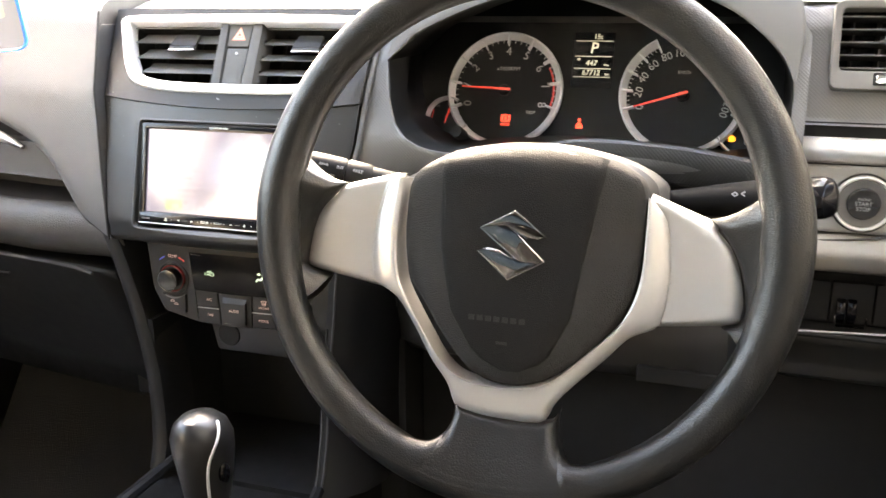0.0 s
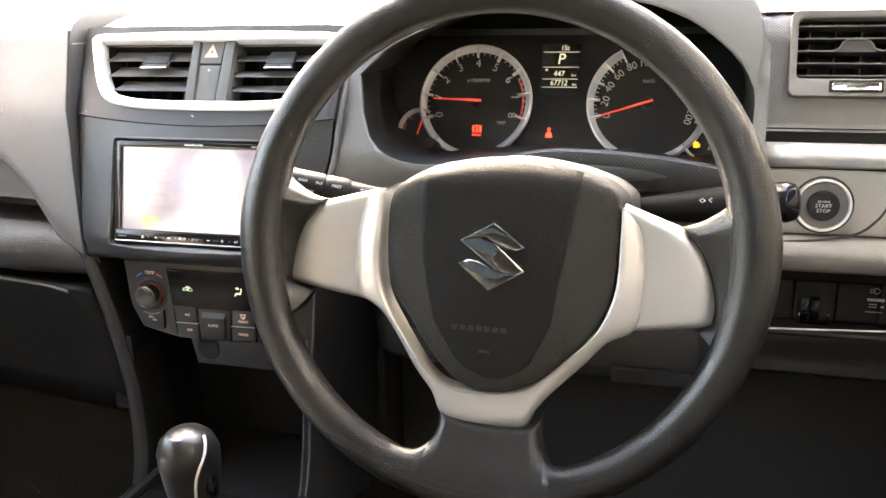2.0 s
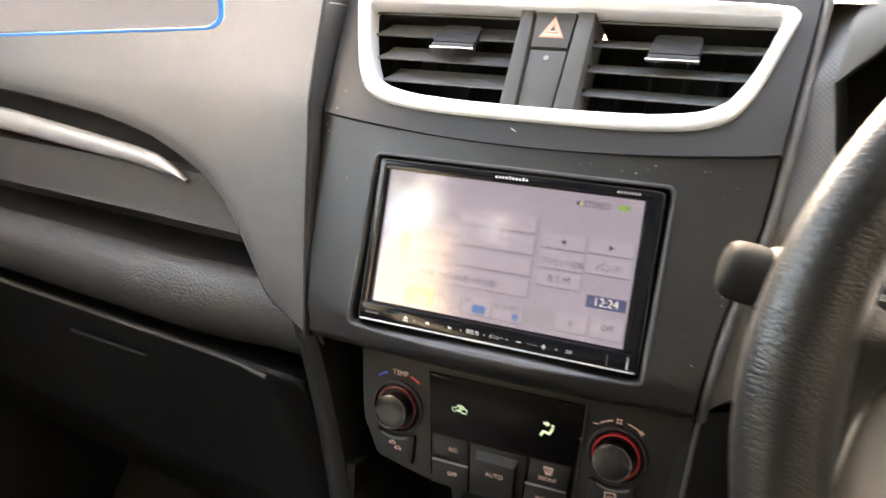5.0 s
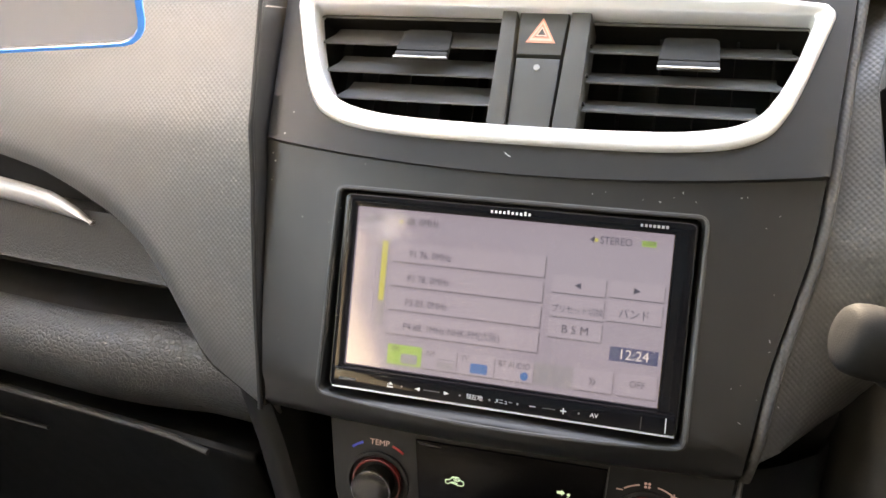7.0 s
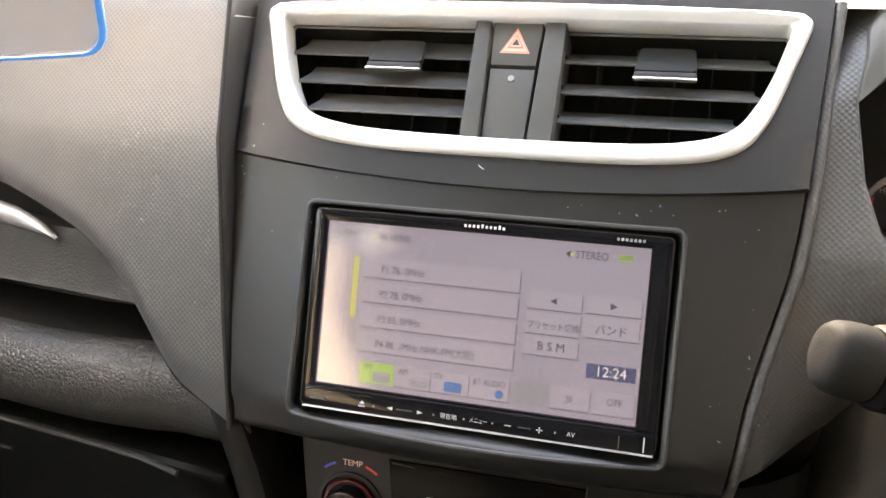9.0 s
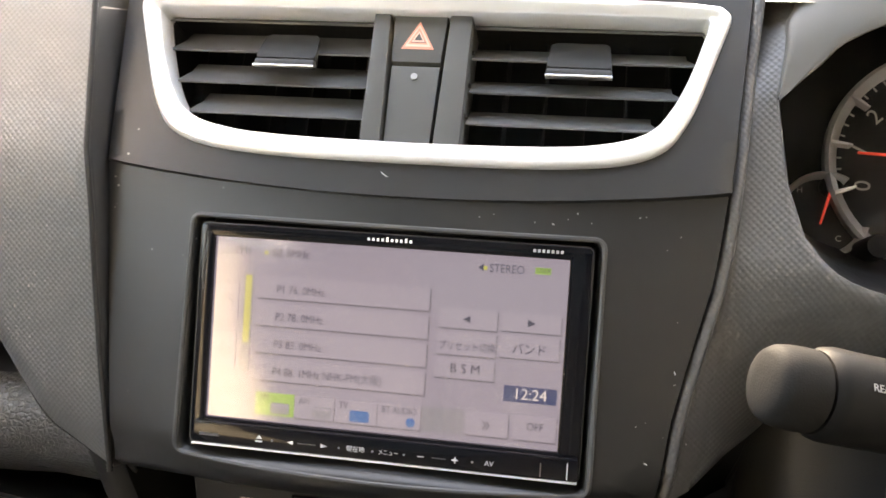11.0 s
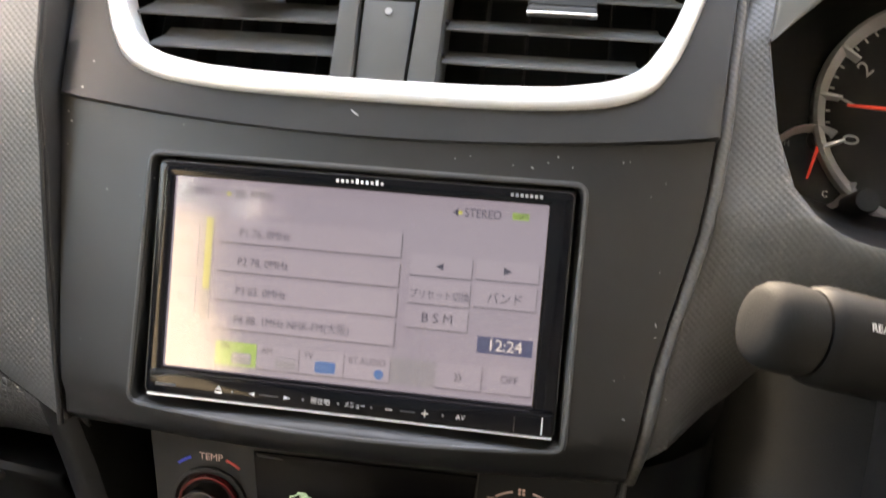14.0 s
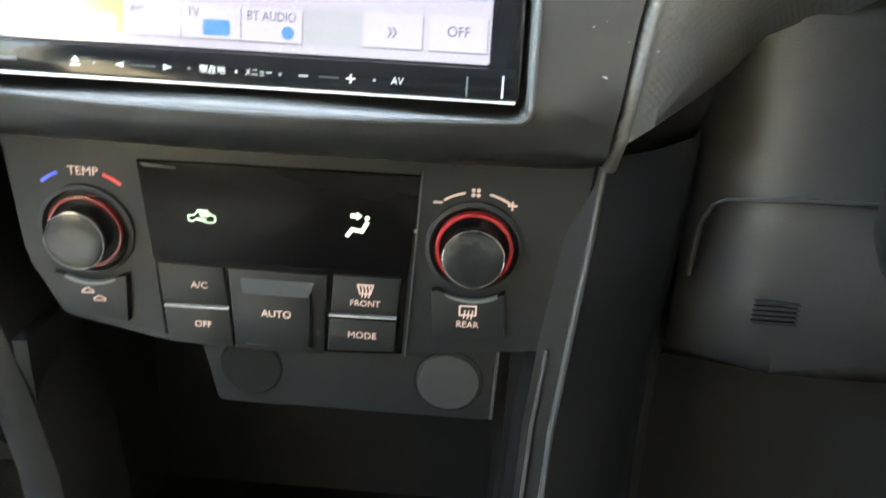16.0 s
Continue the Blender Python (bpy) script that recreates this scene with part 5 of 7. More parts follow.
for cu, cv, bright, tx in ((-0.0655, 0.0030, 0.6, -1), (0.0772, 0.0065, 1.0, 1)):
    knob = part("knob_seat", moved(lathe([(0.0178, 0.0), (0.0178, 0.0014), (0.0162, 0.0018), (0.0150, -0.0006), (0.0, -0.0006)], 40), Matrix.Translation((cu, cv, 0))), BLACKP, hv, "black round seat of the knob")
    # The right ring's lit look is put into brighter red and a faint glow.
    rm = RUBY if bright < 1 else mat("lit_red_ring", (0.32, 0.018, 0.022), 0.25, var=0.0, emit=0.03)
    part("red_ring", moved(ring(circle(0, 0, 0.0141, 40), circle(0, 0, 0.0126, 40), -0.0004, 0.0030, 0.0005), Matrix.Translation((cu, cv, 0))), rm, knob, "red ring round the knob")
    part("dial", moved(lathe([(0.0098, -0.0005), (0.0098, 0.0060), (0.0108, 0.0078), (0.0109, 0.0102), (0.0105, 0.0115), (0.0094, 0.0119), (0.005, 0.0122), (0.0, 0.0123)], 40), Matrix.Translation((cu, cv, 0))), KNOBM, knob, "dark turned knob")
    part("chrome_band", moved(ring(circle(0, 0, 0.0112, 40), circle(0, 0, 0.0104, 40), 0.0096, 0.0115, 0.0005), Matrix.Translation((cu, cv, 0))), EMBLEM, knob, "thin chrome band")
part("text", text("TEMP", 0.0047, -0.0647, 0.0257, 0.0001, deep=0.00005), PINK, hv)
part("arc_mark", slab(circle(-0.0655, 0.003, 0.0240, 6, 112, 130) + circle(-0.0655, 0.003, 0.0227, 6, 112, 130)[::-1], 0.0, 0.0002), BLUEP, hv, "blue mark")
part("arc_mark", slab(circle(-0.0655, 0.003, 0.0240, 6, 52, 70) + circle(-0.0655, 0.003, 0.0227, 6, 52, 70)[::-1], 0.0, 0.0002), REDP, hv, "red mark")
for a0 in (56, 102):
    part("arc_mark", slab(circle(0.0772, 0.0065, 0.0214, 6, a0, a0 + 22) + circle(0.0772, 0.0065, 0.0206, 6, a0, a0 + 22)[::-1], 0.0, 0.0002), PINK, hv)
part("fan_icon", merge(*[thin(circle(76.6 + 0.9 * a_, 27.4 + 0.9 * b_, 0.75, 8), 0.0001) for a_ in (-1, 1) for b_ in (-1, 1)]), PINK, hv)
part("plus", merge(stroke([(88.2, 23.4), (91.2, 23.4)], 0.35, 0.0001), stroke([(89.7, 21.9), (89.7, 24.9)], 0.35, 0.00022)), PINK, hv)
part("minus", stroke([(61.8, 23.0), (64.8, 23.0)], 0.35, 0.0001), PINK, hv)

# socket plate under the climate controls
sock = thing("power_socket", plane_at(0.0, 0.008, 0.495, 0), "dark plate with a round capped power socket", "socket")
part("plate", slab(rounded([(-0.022, -0.0212), (0.0884, -0.0212), (0.0892, 0.018), (-0.03, 0.018)], 0.003, 2), -0.01, 0.0, 0.001), HVF, sock)
# Light line on the plate's edge, put into a paler colour.
part("plate_edge", sweep([(0.0893, 0.016, -0.0004), (0.0889, 0.0, -0.0004), (0.0883, -0.0205, -0.0004)], 0.0007, 6), EDGEG, sock, "edge of the plate with a painted light line")
part("cap", moved(lathe([(0.0127, -0.002), (0.0127, 0.0008), (0.0119, 0.0016), (0.0, 0.0019)], 36), Matrix.Translation((0.0706, -0.0037, 0))), DARKP, sock, "round black cap")
part("cap_groove", moved(ring(circle(0, 0, 0.0139, 36), circle(0, 0, 0.0128, 36), -0.004, 0.0002), Matrix.Translation((0.0706, -0.0037, 0))), MATTE, sock)
# Darker copy of the cap: the shade on this side is in its colour.
part("shaded_cap", moved(lathe([(0.0125, -0.002), (0.0125, 0.0006), (0.0118, 0.0012), (0.0, 0.001)], 36), Matrix.Translation((-0.008, -0.0037, 0))), POCKET, sock, "round black cap")

# ---------- instrument cluster ----------
CM = plane_at(0.335, 0.1016, 0.72, 20)
cl = thing("instrument_cluster", CM, "lit instrument cluster with silver-ringed gauges", "instrument cluster")
part("face", slab(rrect(-0.172, -0.042, 0.172, 0.118, 0.02, 4), -0.01, -0.001), DIAL, cl, "black dial plate")


def gauge(cu, cv, r, a0, a1, wide, name):
    g = part(name, slab(circle(cu, cv, r * 0.985, 48), -0.001, 0.0004), DIAL, cl)
    prof = ((1.0, 0.0), (1.0, 0.006), (0.97, 0.0072), (1 - wide * 0.5, 0.0060), (1 - wide, 0.0020), (1 - wide, 0.0))
    full = a1 - a0 >= 360
    n = 60
    rows = []
    for k in range(n if full else n + 1):
        t = radians(a0 + (a1 - a0) * k / n)
        rows.append([(cu + r * f * math.cos(t), cv + r * f * math.sin(t), w) for f, w in prof])
    if full:
        rows.append(rows[0])
    part("ring", grid(rows), BEZEL, g, "bright silver ring")
    return g


def ticks(g, cu, cv, r, a0, a1, n, minor, material=PRINT_GAUGE, long_=0.13):
    for k in range(n):
        t = radians(a0 + (a1 - a0) * k / (n - 1))
        d, nn = Vector((math.cos(t), math.sin(t))), Vector((-math.sin(t), math.cos(t)))
        c = Vector((cu, cv))
        major = k % minor == 0
        l0, l1, wd = (0.78, 0.97, 0.0010) if major else (0.835, 0.882, 0.00045)
        if major:
            part("tick", slab([c + d * r * l0 - nn * wd * 0.45, c + d * r * l1 - nn * wd, c + d * r * l1 + nn * wd, c + d * r * l0 + nn * wd * 0.45], 0.0005, 0.0078, 0.0003), BEZEL, g)
        else:
            part("tick", slab([c + d * r * l0 - nn * wd, c + d * r * l1 - nn * wd, c + d * r * l1 + nn * wd, c + d * r * l0 + nn * wd], 0.0004, 0.0007), material, g)


tc, tr = (-0.0815, 0.0170), 0.0562
tach = gauge(*tc, tr, 0, 360, 0.115, "tachometer")
ticks(tach, *tc, tr, 200, -19, 33, 4)
for k in range(9):
    a_ = radians(200 - 27.4 * k)
    part("number", text(str(k), 0.0112, tc[0] + 0.0385 * math.cos(a_), tc[1] + 0.0385 * math.sin(a_), 0.0006, turn=(110 - 27.4 * k) * 0.8), PRINT_GAUGE, tach)
part("red_zone", slab([(tc[0] + 0.0478 * math.cos(radians(t)), tc[1] + 0.0478 * math.sin(radians(t))) for t in range(30, -19, -6)] + [(tc[0] + 0.0462 * math.cos(radians(t)), tc[1] + 0.0462 * math.sin(radians(t))) for t in range(-18, 31, 6)], 0.0004, 0.0007), REDP, tach)
part("text", text("x1000RPM", 0.0052, tc[0] + 0.001, tc[1] + 0.0215, 0.0006), PRINT_GAUGE, tach)
part("text", text("TRIP", 0.0048, tc[0] + 0.0265, tc[1] - 0.0205, 0.0006), PRINT_GAUGE, tach)


def needle(g, cu, cv, ang_, l0, l1, wd, w=0.008):
    t = radians(ang_)
    d, n_ = Vector((math.cos(t), math.sin(t))), Vector((-math.sin(t), math.cos(t)))
    c = Vector((cu, cv))
    nd = part("needle", slab([c - d * l0 - n_ * wd, c + d * l1 - n_ * wd * 0.5, c + d * l1 + n_ * wd * 0.5, c - d * l0 + n_ * wd], w, w + 0.0012, 0.0003), NEEDLE, g, "red needle")
    part("hub", moved(lathe([(0.0058, 0.0004), (0.0056, w - 0.002), (0.0040, w - 0.0004), (0, w - 0.0004)], 24), Matrix.Translation((cu, cv, 0))), DIAL, nd, "black hub")


needle(tach, *tc, 178, 0.0065, 0.0415, 0.0011)
sc, sr = (0.0835, 0.0175), 0.0565
speed = gauge(*sc, sr, 118, 298 + 40, 0.115, "speedometer")
ticks(speed, *sc, sr, 197, 119, 17, 4)
for k, s in enumerate(("0", "20", "40", "60", "80", "100")):
    a_ = radians(198 - 20.7 * k)
    part("number", text(s, 0.0100, sc[0] + 0.0390 * math.cos(a_), sc[1] + 0.0390 * math.sin(a_), 0.0006, turn=(108 - 20.7 * k) * 0.85), PRINT_GAUGE, speed)
part("number", text("200", 0.0098, sc[0] + 0.0375, sc[1] - 0.0120, 0.0006, turn=-107), PRINT_GAUGE, speed)
part("text", text("km/h", 0.0056, sc[0], sc[1] + 0.0215, 0.0006), PRINT_DIM, speed)
part("tick", slab([(sc[0] + 0.043, sc[1] - 0.017), (sc[0] + 0.051, sc[1] - 0.023), (sc[0] + 0.052, sc[1] - 0.0205), (sc[0] + 0.046, sc[1] - 0.015)], 0.0005, 0.006), BEZEL, speed)
needle(speed, *sc, 198, 0.0050, 0.0440, 0.0011)
tg = gauge(-0.1365, -0.0125, 0.0215, 60, 345, 0.14, "temperature_gauge")
needle(tg, -0.1330, 0.002, 255, 0.0, 0.020, 0.0009, 0.004)
part("text", text("C", 0.0042, -0.1285, -0.0235, 0.0006), PRINT, tg)
part("text", text("H", 0.0042, -0.1475, 0.0, 0.0006), PRINT_DIM, tg)
part("red_zone", slab([(-0.1535, -0.012), (-0.1525, -0.012), (-0.1512, -0.004), (-0.1522, -0.0035)], 0.0005, 0.0008), REDP, tg)
fg = gauge(0.1375, -0.0145, 0.0215, 195, 480, 0.14, "fuel_gauge")
part("text", text("E", 0.0042, 0.1405, -0.0235, 0.0006), PRINT, fg)
needle(fg, 0.1460, -0.006, 275, 0.0, 0.018, 0.0009, 0.004)
part("fuel_lamp", merge(flat(126.5, -23.0, 131.0, -17.5, 0.0006, r=0.6), flat(131.4, -22.5, 132.4, -19.0, 0.0006)), LAMP_O, cl, "lit amber fuel lamp")
part("brake_lamp", merge(ring(circle(-0.0785, -0.0096, 0.0037, 20), circle(-0.0785, -0.0096, 0.0028, 20), 0.0006, 0.0009), flat(-79.3, -11.6, -77.7, -7.8, 0.0006), flat(-83.0, -13.2, -81.8, -6.2, 0.0006, r=0.4), flat(-75.2, -13.2, -74.0, -6.2, 0.0006, r=0.4), text("BRAKE", 0.0031, -0.0785, -0.0158, 0.0006)), LAMP_R, tach, "lit red brake lamp")
part("belt_lamp", merge(slab(circle(-0.0075, -0.0085, 0.0015, 12), 0.0, 0.0004), slab([(-0.0110, -0.0165), (-0.0040, -0.0165), (-0.0048, -0.0128), (-0.0075, -0.0102), (-0.0102, -0.0128)], 0.0, 0.0004)), LAMP_R, cl, "lit red seat belt lamp")
ds = part("trip_display", slab(rrect(-0.0195, 0.0225, 0.0185, 0.0750, 0.001, 2), -0.001, 0.0006), GLOSS, cl, "small black trip display")
part("line", merge(*[flat(-17.5, v, 16.8, v + 0.45, 0.0007) for v in (32.2, 40.2, 51.8, 66.6)]), SEG, ds)
for s, size, u, v, sq in (("15c", 7.0, 3.0, 70.8, 0.85), ("P", 15.0, -0.2, 59.6, 0.95), ("447", 7.4, -1.6, 45.4, 0.95), ("67712", 7.4, -1.2, 36.4, 0.9)):
    part("text", text(s, size / 1000, u / 1000, v / 1000, 0.0008, squeeze=sq, shear=0.12), SEG, ds)
part("unit", merge(text("km", 0.0032, 0.0125, 0.0440, 0.0008), text("km", 0.0032, 0.0138, 0.0350, 0.0008), flat(-14.6, 48.4, -12.4, 50.2, 0.0008)), SEG, ds)
part("stalk_button", moved(lathe([(0.0060, -0.001), (0.0060, 0.026), (0.0052, 0.0285), (0, 0.029)], 20), Matrix.Translation((-0.1180, -0.0300, 0))), BLACKP, cl, "black trip reset pin")
lens = part("lens", slab(rrect(-0.168, -0.038, 0.168, 0.112, 0.02, 4), 0.036, 0.0365), METER_GLASS, cl, "clear meter lens")
lens.visible_shadow = False
# lip under the meters
lip = thing("meter_lip", Matrix.Translation((0.335, 0.05, 0.69)), "grained grey lip under the meters", "trim", kind="structure")
rows = []
for x in np.linspace(0.285, 0.488, 16):
    q = (x - 0.355) / 0.13
    z = 0.7065 - (0.05 if q < 0 else 0.012) * q * q
    rows.append([(x, 0.075, z - 0.010), (x, 0.030, z - 0.001), (x, 0.016, z), (x, 0.0135, z - 0.0015), (x, 0.0125, z - 0.008), (x, 0.016, z - 0.020), (x, 0.024, z - 0.032)])
part("lip_face", grid(rows), LIPG, lip, world=True)

# ---------- steering wheel ----------
WM = plane_at(0.3344, -0.193, 0.6737, 11.7)
wh = thing("steering_wheel", WM, "black three-spoke steering wheel with silver spokes", "steering wheel")
rows = []
R0 = 0.1660
for k in range(120):
    t = 2 * math.pi * k / 120
    c, s = math.cos(t), math.sin(t)
    side = max(0.0, 1 - abs(math.degrees(math.atan2(s, abs(c))) - 4) / 26)  # thicker grips beside the spokes
    r = 0.0136 + 0.0022 * side
    row = []
    for j in range(16):
        a_ = 2 * math.pi * j / 16
        row.append(((R0 + r * math.cos(a_)) * c, (R0 + r * math.cos(a_)) * s, 0.92 * r * math.sin(a_)))
    rows.append(row)
rows.append(rows[0])
bm = grid(rows, True)
bmesh.ops.remove_doubles(bm, verts=bm.verts, dist=1e-6)
part("rim", bm, LEATHER, wh, "black grained rim")


pad = [(0.004, 0.0610), (0.045, 0.0565), (0.070, 0.0475), (0.0815, 0.0360), (0.0835, 0.010), (0.0818, -0.020), (0.0735, -0.046), (0.055, -0.071), (0.030, -0.0915), (0.004, -0.0995),
       (-0.020, -0.0945), (-0.040, -0.076), (-0.058, -0.052), (-0.0715, -0.034), (-0.0760, -0.012), (-0.0765, 0.012), (-0.0735, 0.0335), (-0.060, 0.0455), (-0.035, 0.0555)]
pad = [(p.x, p.y) for p in smooth_line(pad, 4, True)]
cx_ = 0.0032
PC = (cx_, -0.015)


def pad_f(u, v):
    """How far out towards the cover's outline: 0 in the middle, 1 at the rim."""
    d = math.hypot(u - PC[0], v - PC[1])
    return d / max(1e-6, (star(pad, PC, [math.atan2(v - PC[1], u - PC[0])])[0] - Vector(PC)).length)


def pad_w(f, v=0.0):
    return -0.0085 * max(0.0, (v - 0.0395) / 0.0225) ** 1.5 + interp(f, (0.0, 0.55, 0.8, 0.9, 0.95, 0.985, 1.0, 1.03), (0.0004, -0.0006, -0.0022, -0.0036, -0.0052, -0.0080, -0.013, -0.03))


rows = [[(u, v, -0.034) for u, v in pad]]
for f in (1.0, 0.985, 0.95, 0.9, 0.8, 0.7, 0.55, 0.4, 0.2, 0.02):
    row = []
    for u, v in pad:
        uu, vv = cx_ + (u - cx_) * f, -0.015 + (v + 0.015) * f
        side = max(0.0, (abs(uu - cx_) - 0.049) / 0.02)
        row.append((uu, vv, pad_w(f, vv) - 0.0040 * min(1.0, side)))
    rows.append(row)
part("airbag_cover", grid(rows, True), PADL, wh, "black grained airbag cover with raised centre", sharp=28)
rows = []
for k in range(25):
    v = 0.0600 - 0.0600 * (k / 24) - 0.0880 * (k / 24)
    ul = interp(v, (-0.088, -0.080, -0.052, -0.010, 0.0465, 0.06), (-0.002, -0.020, -0.039, -0.0475, -0.0500, -0.0505))
    ur = interp(v, (-0.0885, -0.080, -0.050, -0.010, 0.0465, 0.06), (0.010, 0.028, 0.043, 0.0495, 0.0575, 0.0590))
    row = []
    for g in (0.0, 0.018, 0.05, 0.15, 0.3, 0.5, 0.7, 0.85, 0.95, 0.982, 1.0):
        u = ul + (ur - ul) * g
        vt = v - 0.0085 * ((u - 0.004) / 0.055) ** 2 * max(0.0, (v + 0.01) / 0.07) if v > -0.01 else v
        lift = (-0.0016, 0.0006, 0.0012)[min(2, int(round(min(g, 1 - g) / 0.018)) if min(g, 1 - g) < 0.04 else 2)]
        row.append((u, vt, pad_w(min(1.02, pad_f(u, vt)), vt) + lift))
    rows.append(row)
part("cover_middle", grid(rows), PADM, wh, "darker middle field of the cover", sharp=40)
# emblem: an angular ribbon mark in chrome
W1 = 0.0014
em = part("emblem", merge(*[slab([(u, v) for u, v in pts], W1 - 0.0008, W1 + 0.0016, 0.0013, 3) for pts in (
    [(-0.0196, 0.0042), (0.0028, 0.0166), (0.0235, 0.0010), (0.0177, -0.0008), (0.0113, -0.0009), (0.0055, 0.0028), (-0.0020, 0.0086)],
    [(-0.0196, 0.0042), (-0.0020, 0.0086), (0.0236, -0.0144), (0.0085, -0.0170)],
    [(0.0085, -0.0170), (0.0236, -0.0144), (0.0005, -0.0280), (-0.0208, -0.0108), (-0.0140, -0.0085), (-0.0071, -0.0091), (0.0, -0.0131)])]), EMBLEM, wh, "dark chrome angular emblem")
edge_lines = ([(0.0028, 0.0166), (0.0235, 0.0010), (0.0177, -0.0008)], [(0.0113, -0.0009), (0.0055, 0.0028), (-0.0030, 0.0078), (0.0236, -0.0144)], [(-0.0196, 0.0042), (0.0028, 0.0166)], [(-0.0196, 0.0042), (0.0085, -0.0170), (0.0236, -0.0144)],
              [(0.0085, -0.0170), (0.0, -0.0131), (-0.0071, -0.0091), (-0.0140, -0.0085), (-0.0208, -0.0108), (0.0005, -0.0280), (0.0236, -0.0144)])
# Highlights along the emblem's edges, drawn as thin bright lines.
for pts in edge_lines:
    part("emblem_highlight", sweep([(u, v, W1 + 0.0006) for u, v in pts], 0.00055, 6), CHROME, em, "edge highlight drawn in bright chrome")
part("cover_bar", merge(*[flat(-24.0 + 5.6 * k, -56.2, -20.0 + 5.6 * k, -52.6, 0.0017) for k in range(7)], flat(-4.6, -70.5, 2.6, -68.6, 0.0017)), PADL, wh, "faint moulded mark")

# silver collar round the cover, and the plates of the side spokes
collar = (((-0.0783, 0.0333), (-0.0931, 0.0291)), ((-0.0801, 0.0102), (-0.0985, 0.0091)), ((-0.0812, -0.0095), (-0.1006, -0.0109)), ((-0.0797, -0.0252), (-0.1006, -0.0269)), ((-0.0765, -0.0388), (-0.0975, -0.0390)), ((-0.0666, -0.0559), (-0.0813, -0.0480)),
          ((-0.0563, -0.0716), (-0.0675, -0.0660)), ((-0.0462, -0.0857), (-0.0540, -0.0875)), ((-0.0347, -0.0956), (-0.0411, -0.1035)), ((-0.0184, -0.0997), (-0.0315, -0.1215)), ((0.0014, -0.0999), (-0.0038, -0.1245)), ((0.0207, -0.0966), (0.0240, -0.1235)),
          ((0.0337, -0.0897), (0.0315, -0.1120)), ((0.0462, -0.0781), (0.0420, -0.0985)), ((0.0647, -0.0600), (0.0635, -0.0760)), ((0.0737, -0.0480), (0.0780, -0.0600)), ((0.0799, -0.0327), (0.0963, -0.0490)), ((0.0828, -0.0170), (0.1006, -0.0232)),
          ((0.0834, 0.0013), (0.1000, -0.0050)), ((0.0836, 0.0195), (0.0961, 0.0158)), ((0.0836, 0.0296), (0.0883, 0.0262)))
ci, co = smooth_line([p for p, q in collar], 4), smooth_line([q for p, q in collar], 4)
rows = []
for p, q in zip(ci, co):
    low = min(1.0, max(0.0, (-0.075 - q.y) / 0.03))  # flat below the cover, sloping down to the plates beside it
    prof = ((0.0, -0.030), (0.0, -0.0105), (0.05, -0.0092), (0.12, -0.0090 - 0.0015 * low), (0.35, -0.0102), (0.65, -0.0118), (0.88, -0.0136 + 0.0008 * low), (0.96, -0.0150), (1.0, -0.0165 - 0.004 * low), (1.0, -0.030))
    rows.append([(p.x + (q.x - p.x) * f, p.y + (q.y - p.y) * f, w) for f, w in prof])
part("spoke_collar", grid(rows), SPOKE, wh, "champagne silver collar that runs down into the lower spoke", sharp=60)


def spoke_plate(inner_, outer_, label):
    """A plate between two edges, both from top to bottom, with rounded upper and lower borders."""
    a_, b_ = smooth_line(inner_, 4), smooth_line(outer_, 4)
    n = len(a_)
    rows = []
    for k, (p, q) in enumerate(zip(a_, b_)):
        rows.append([(p.x + (q.x - p.x) * f, p.y + (q.y - p.y) * f, w) for f, w in ((0.0, -0.030), (0.0, -0.0160), (0.04, -0.0154), (0.2, -0.0148), (0.5, -0.0146), (0.8, -0.0150), (0.95, -0.0158), (1.0, -0.0175), (1.0, -0.030))])
    up, dn = rows[0], rows[-1]
    for h, d in ((0.0022, 0.0012), (0.0042, 0.0040), (0.0052, 0.0080), (0.0054, 0.016)):
        rows.insert(0, [(x, y + h, w - d) for x, y, w in up])
        rows.append([(x, y - h, w - d) for x, y, w in dn])
    return part("spoke_plate", grid(rows), SPOKE, wh, label, sharp=50)


spoke_plate([(-0.0860, 0.0310), (-0.0960, 0.0091), (-0.0980, -0.0109), (-0.0980, -0.0269), (-0.0930, -0.0385)], [(-0.1285, 0.0205), (-0.1401, 0.0087), (-0.1462, -0.0059), (-0.1491, -0.0224), (-0.1497, -0.0296)], "champagne silver side plate of the wheel")
spoke_plate([(0.0850, 0.0270), (0.0940, 0.0158), (0.0975, -0.0050), (0.0975, -0.0232), (0.0940, -0.0465)], [(0.1262, 0.0115), (0.1352, 0.0010), (0.1411, -0.0129), (0.1444, -0.0306), (0.1435, -0.0400)], "champagne silver side plate of the wheel")


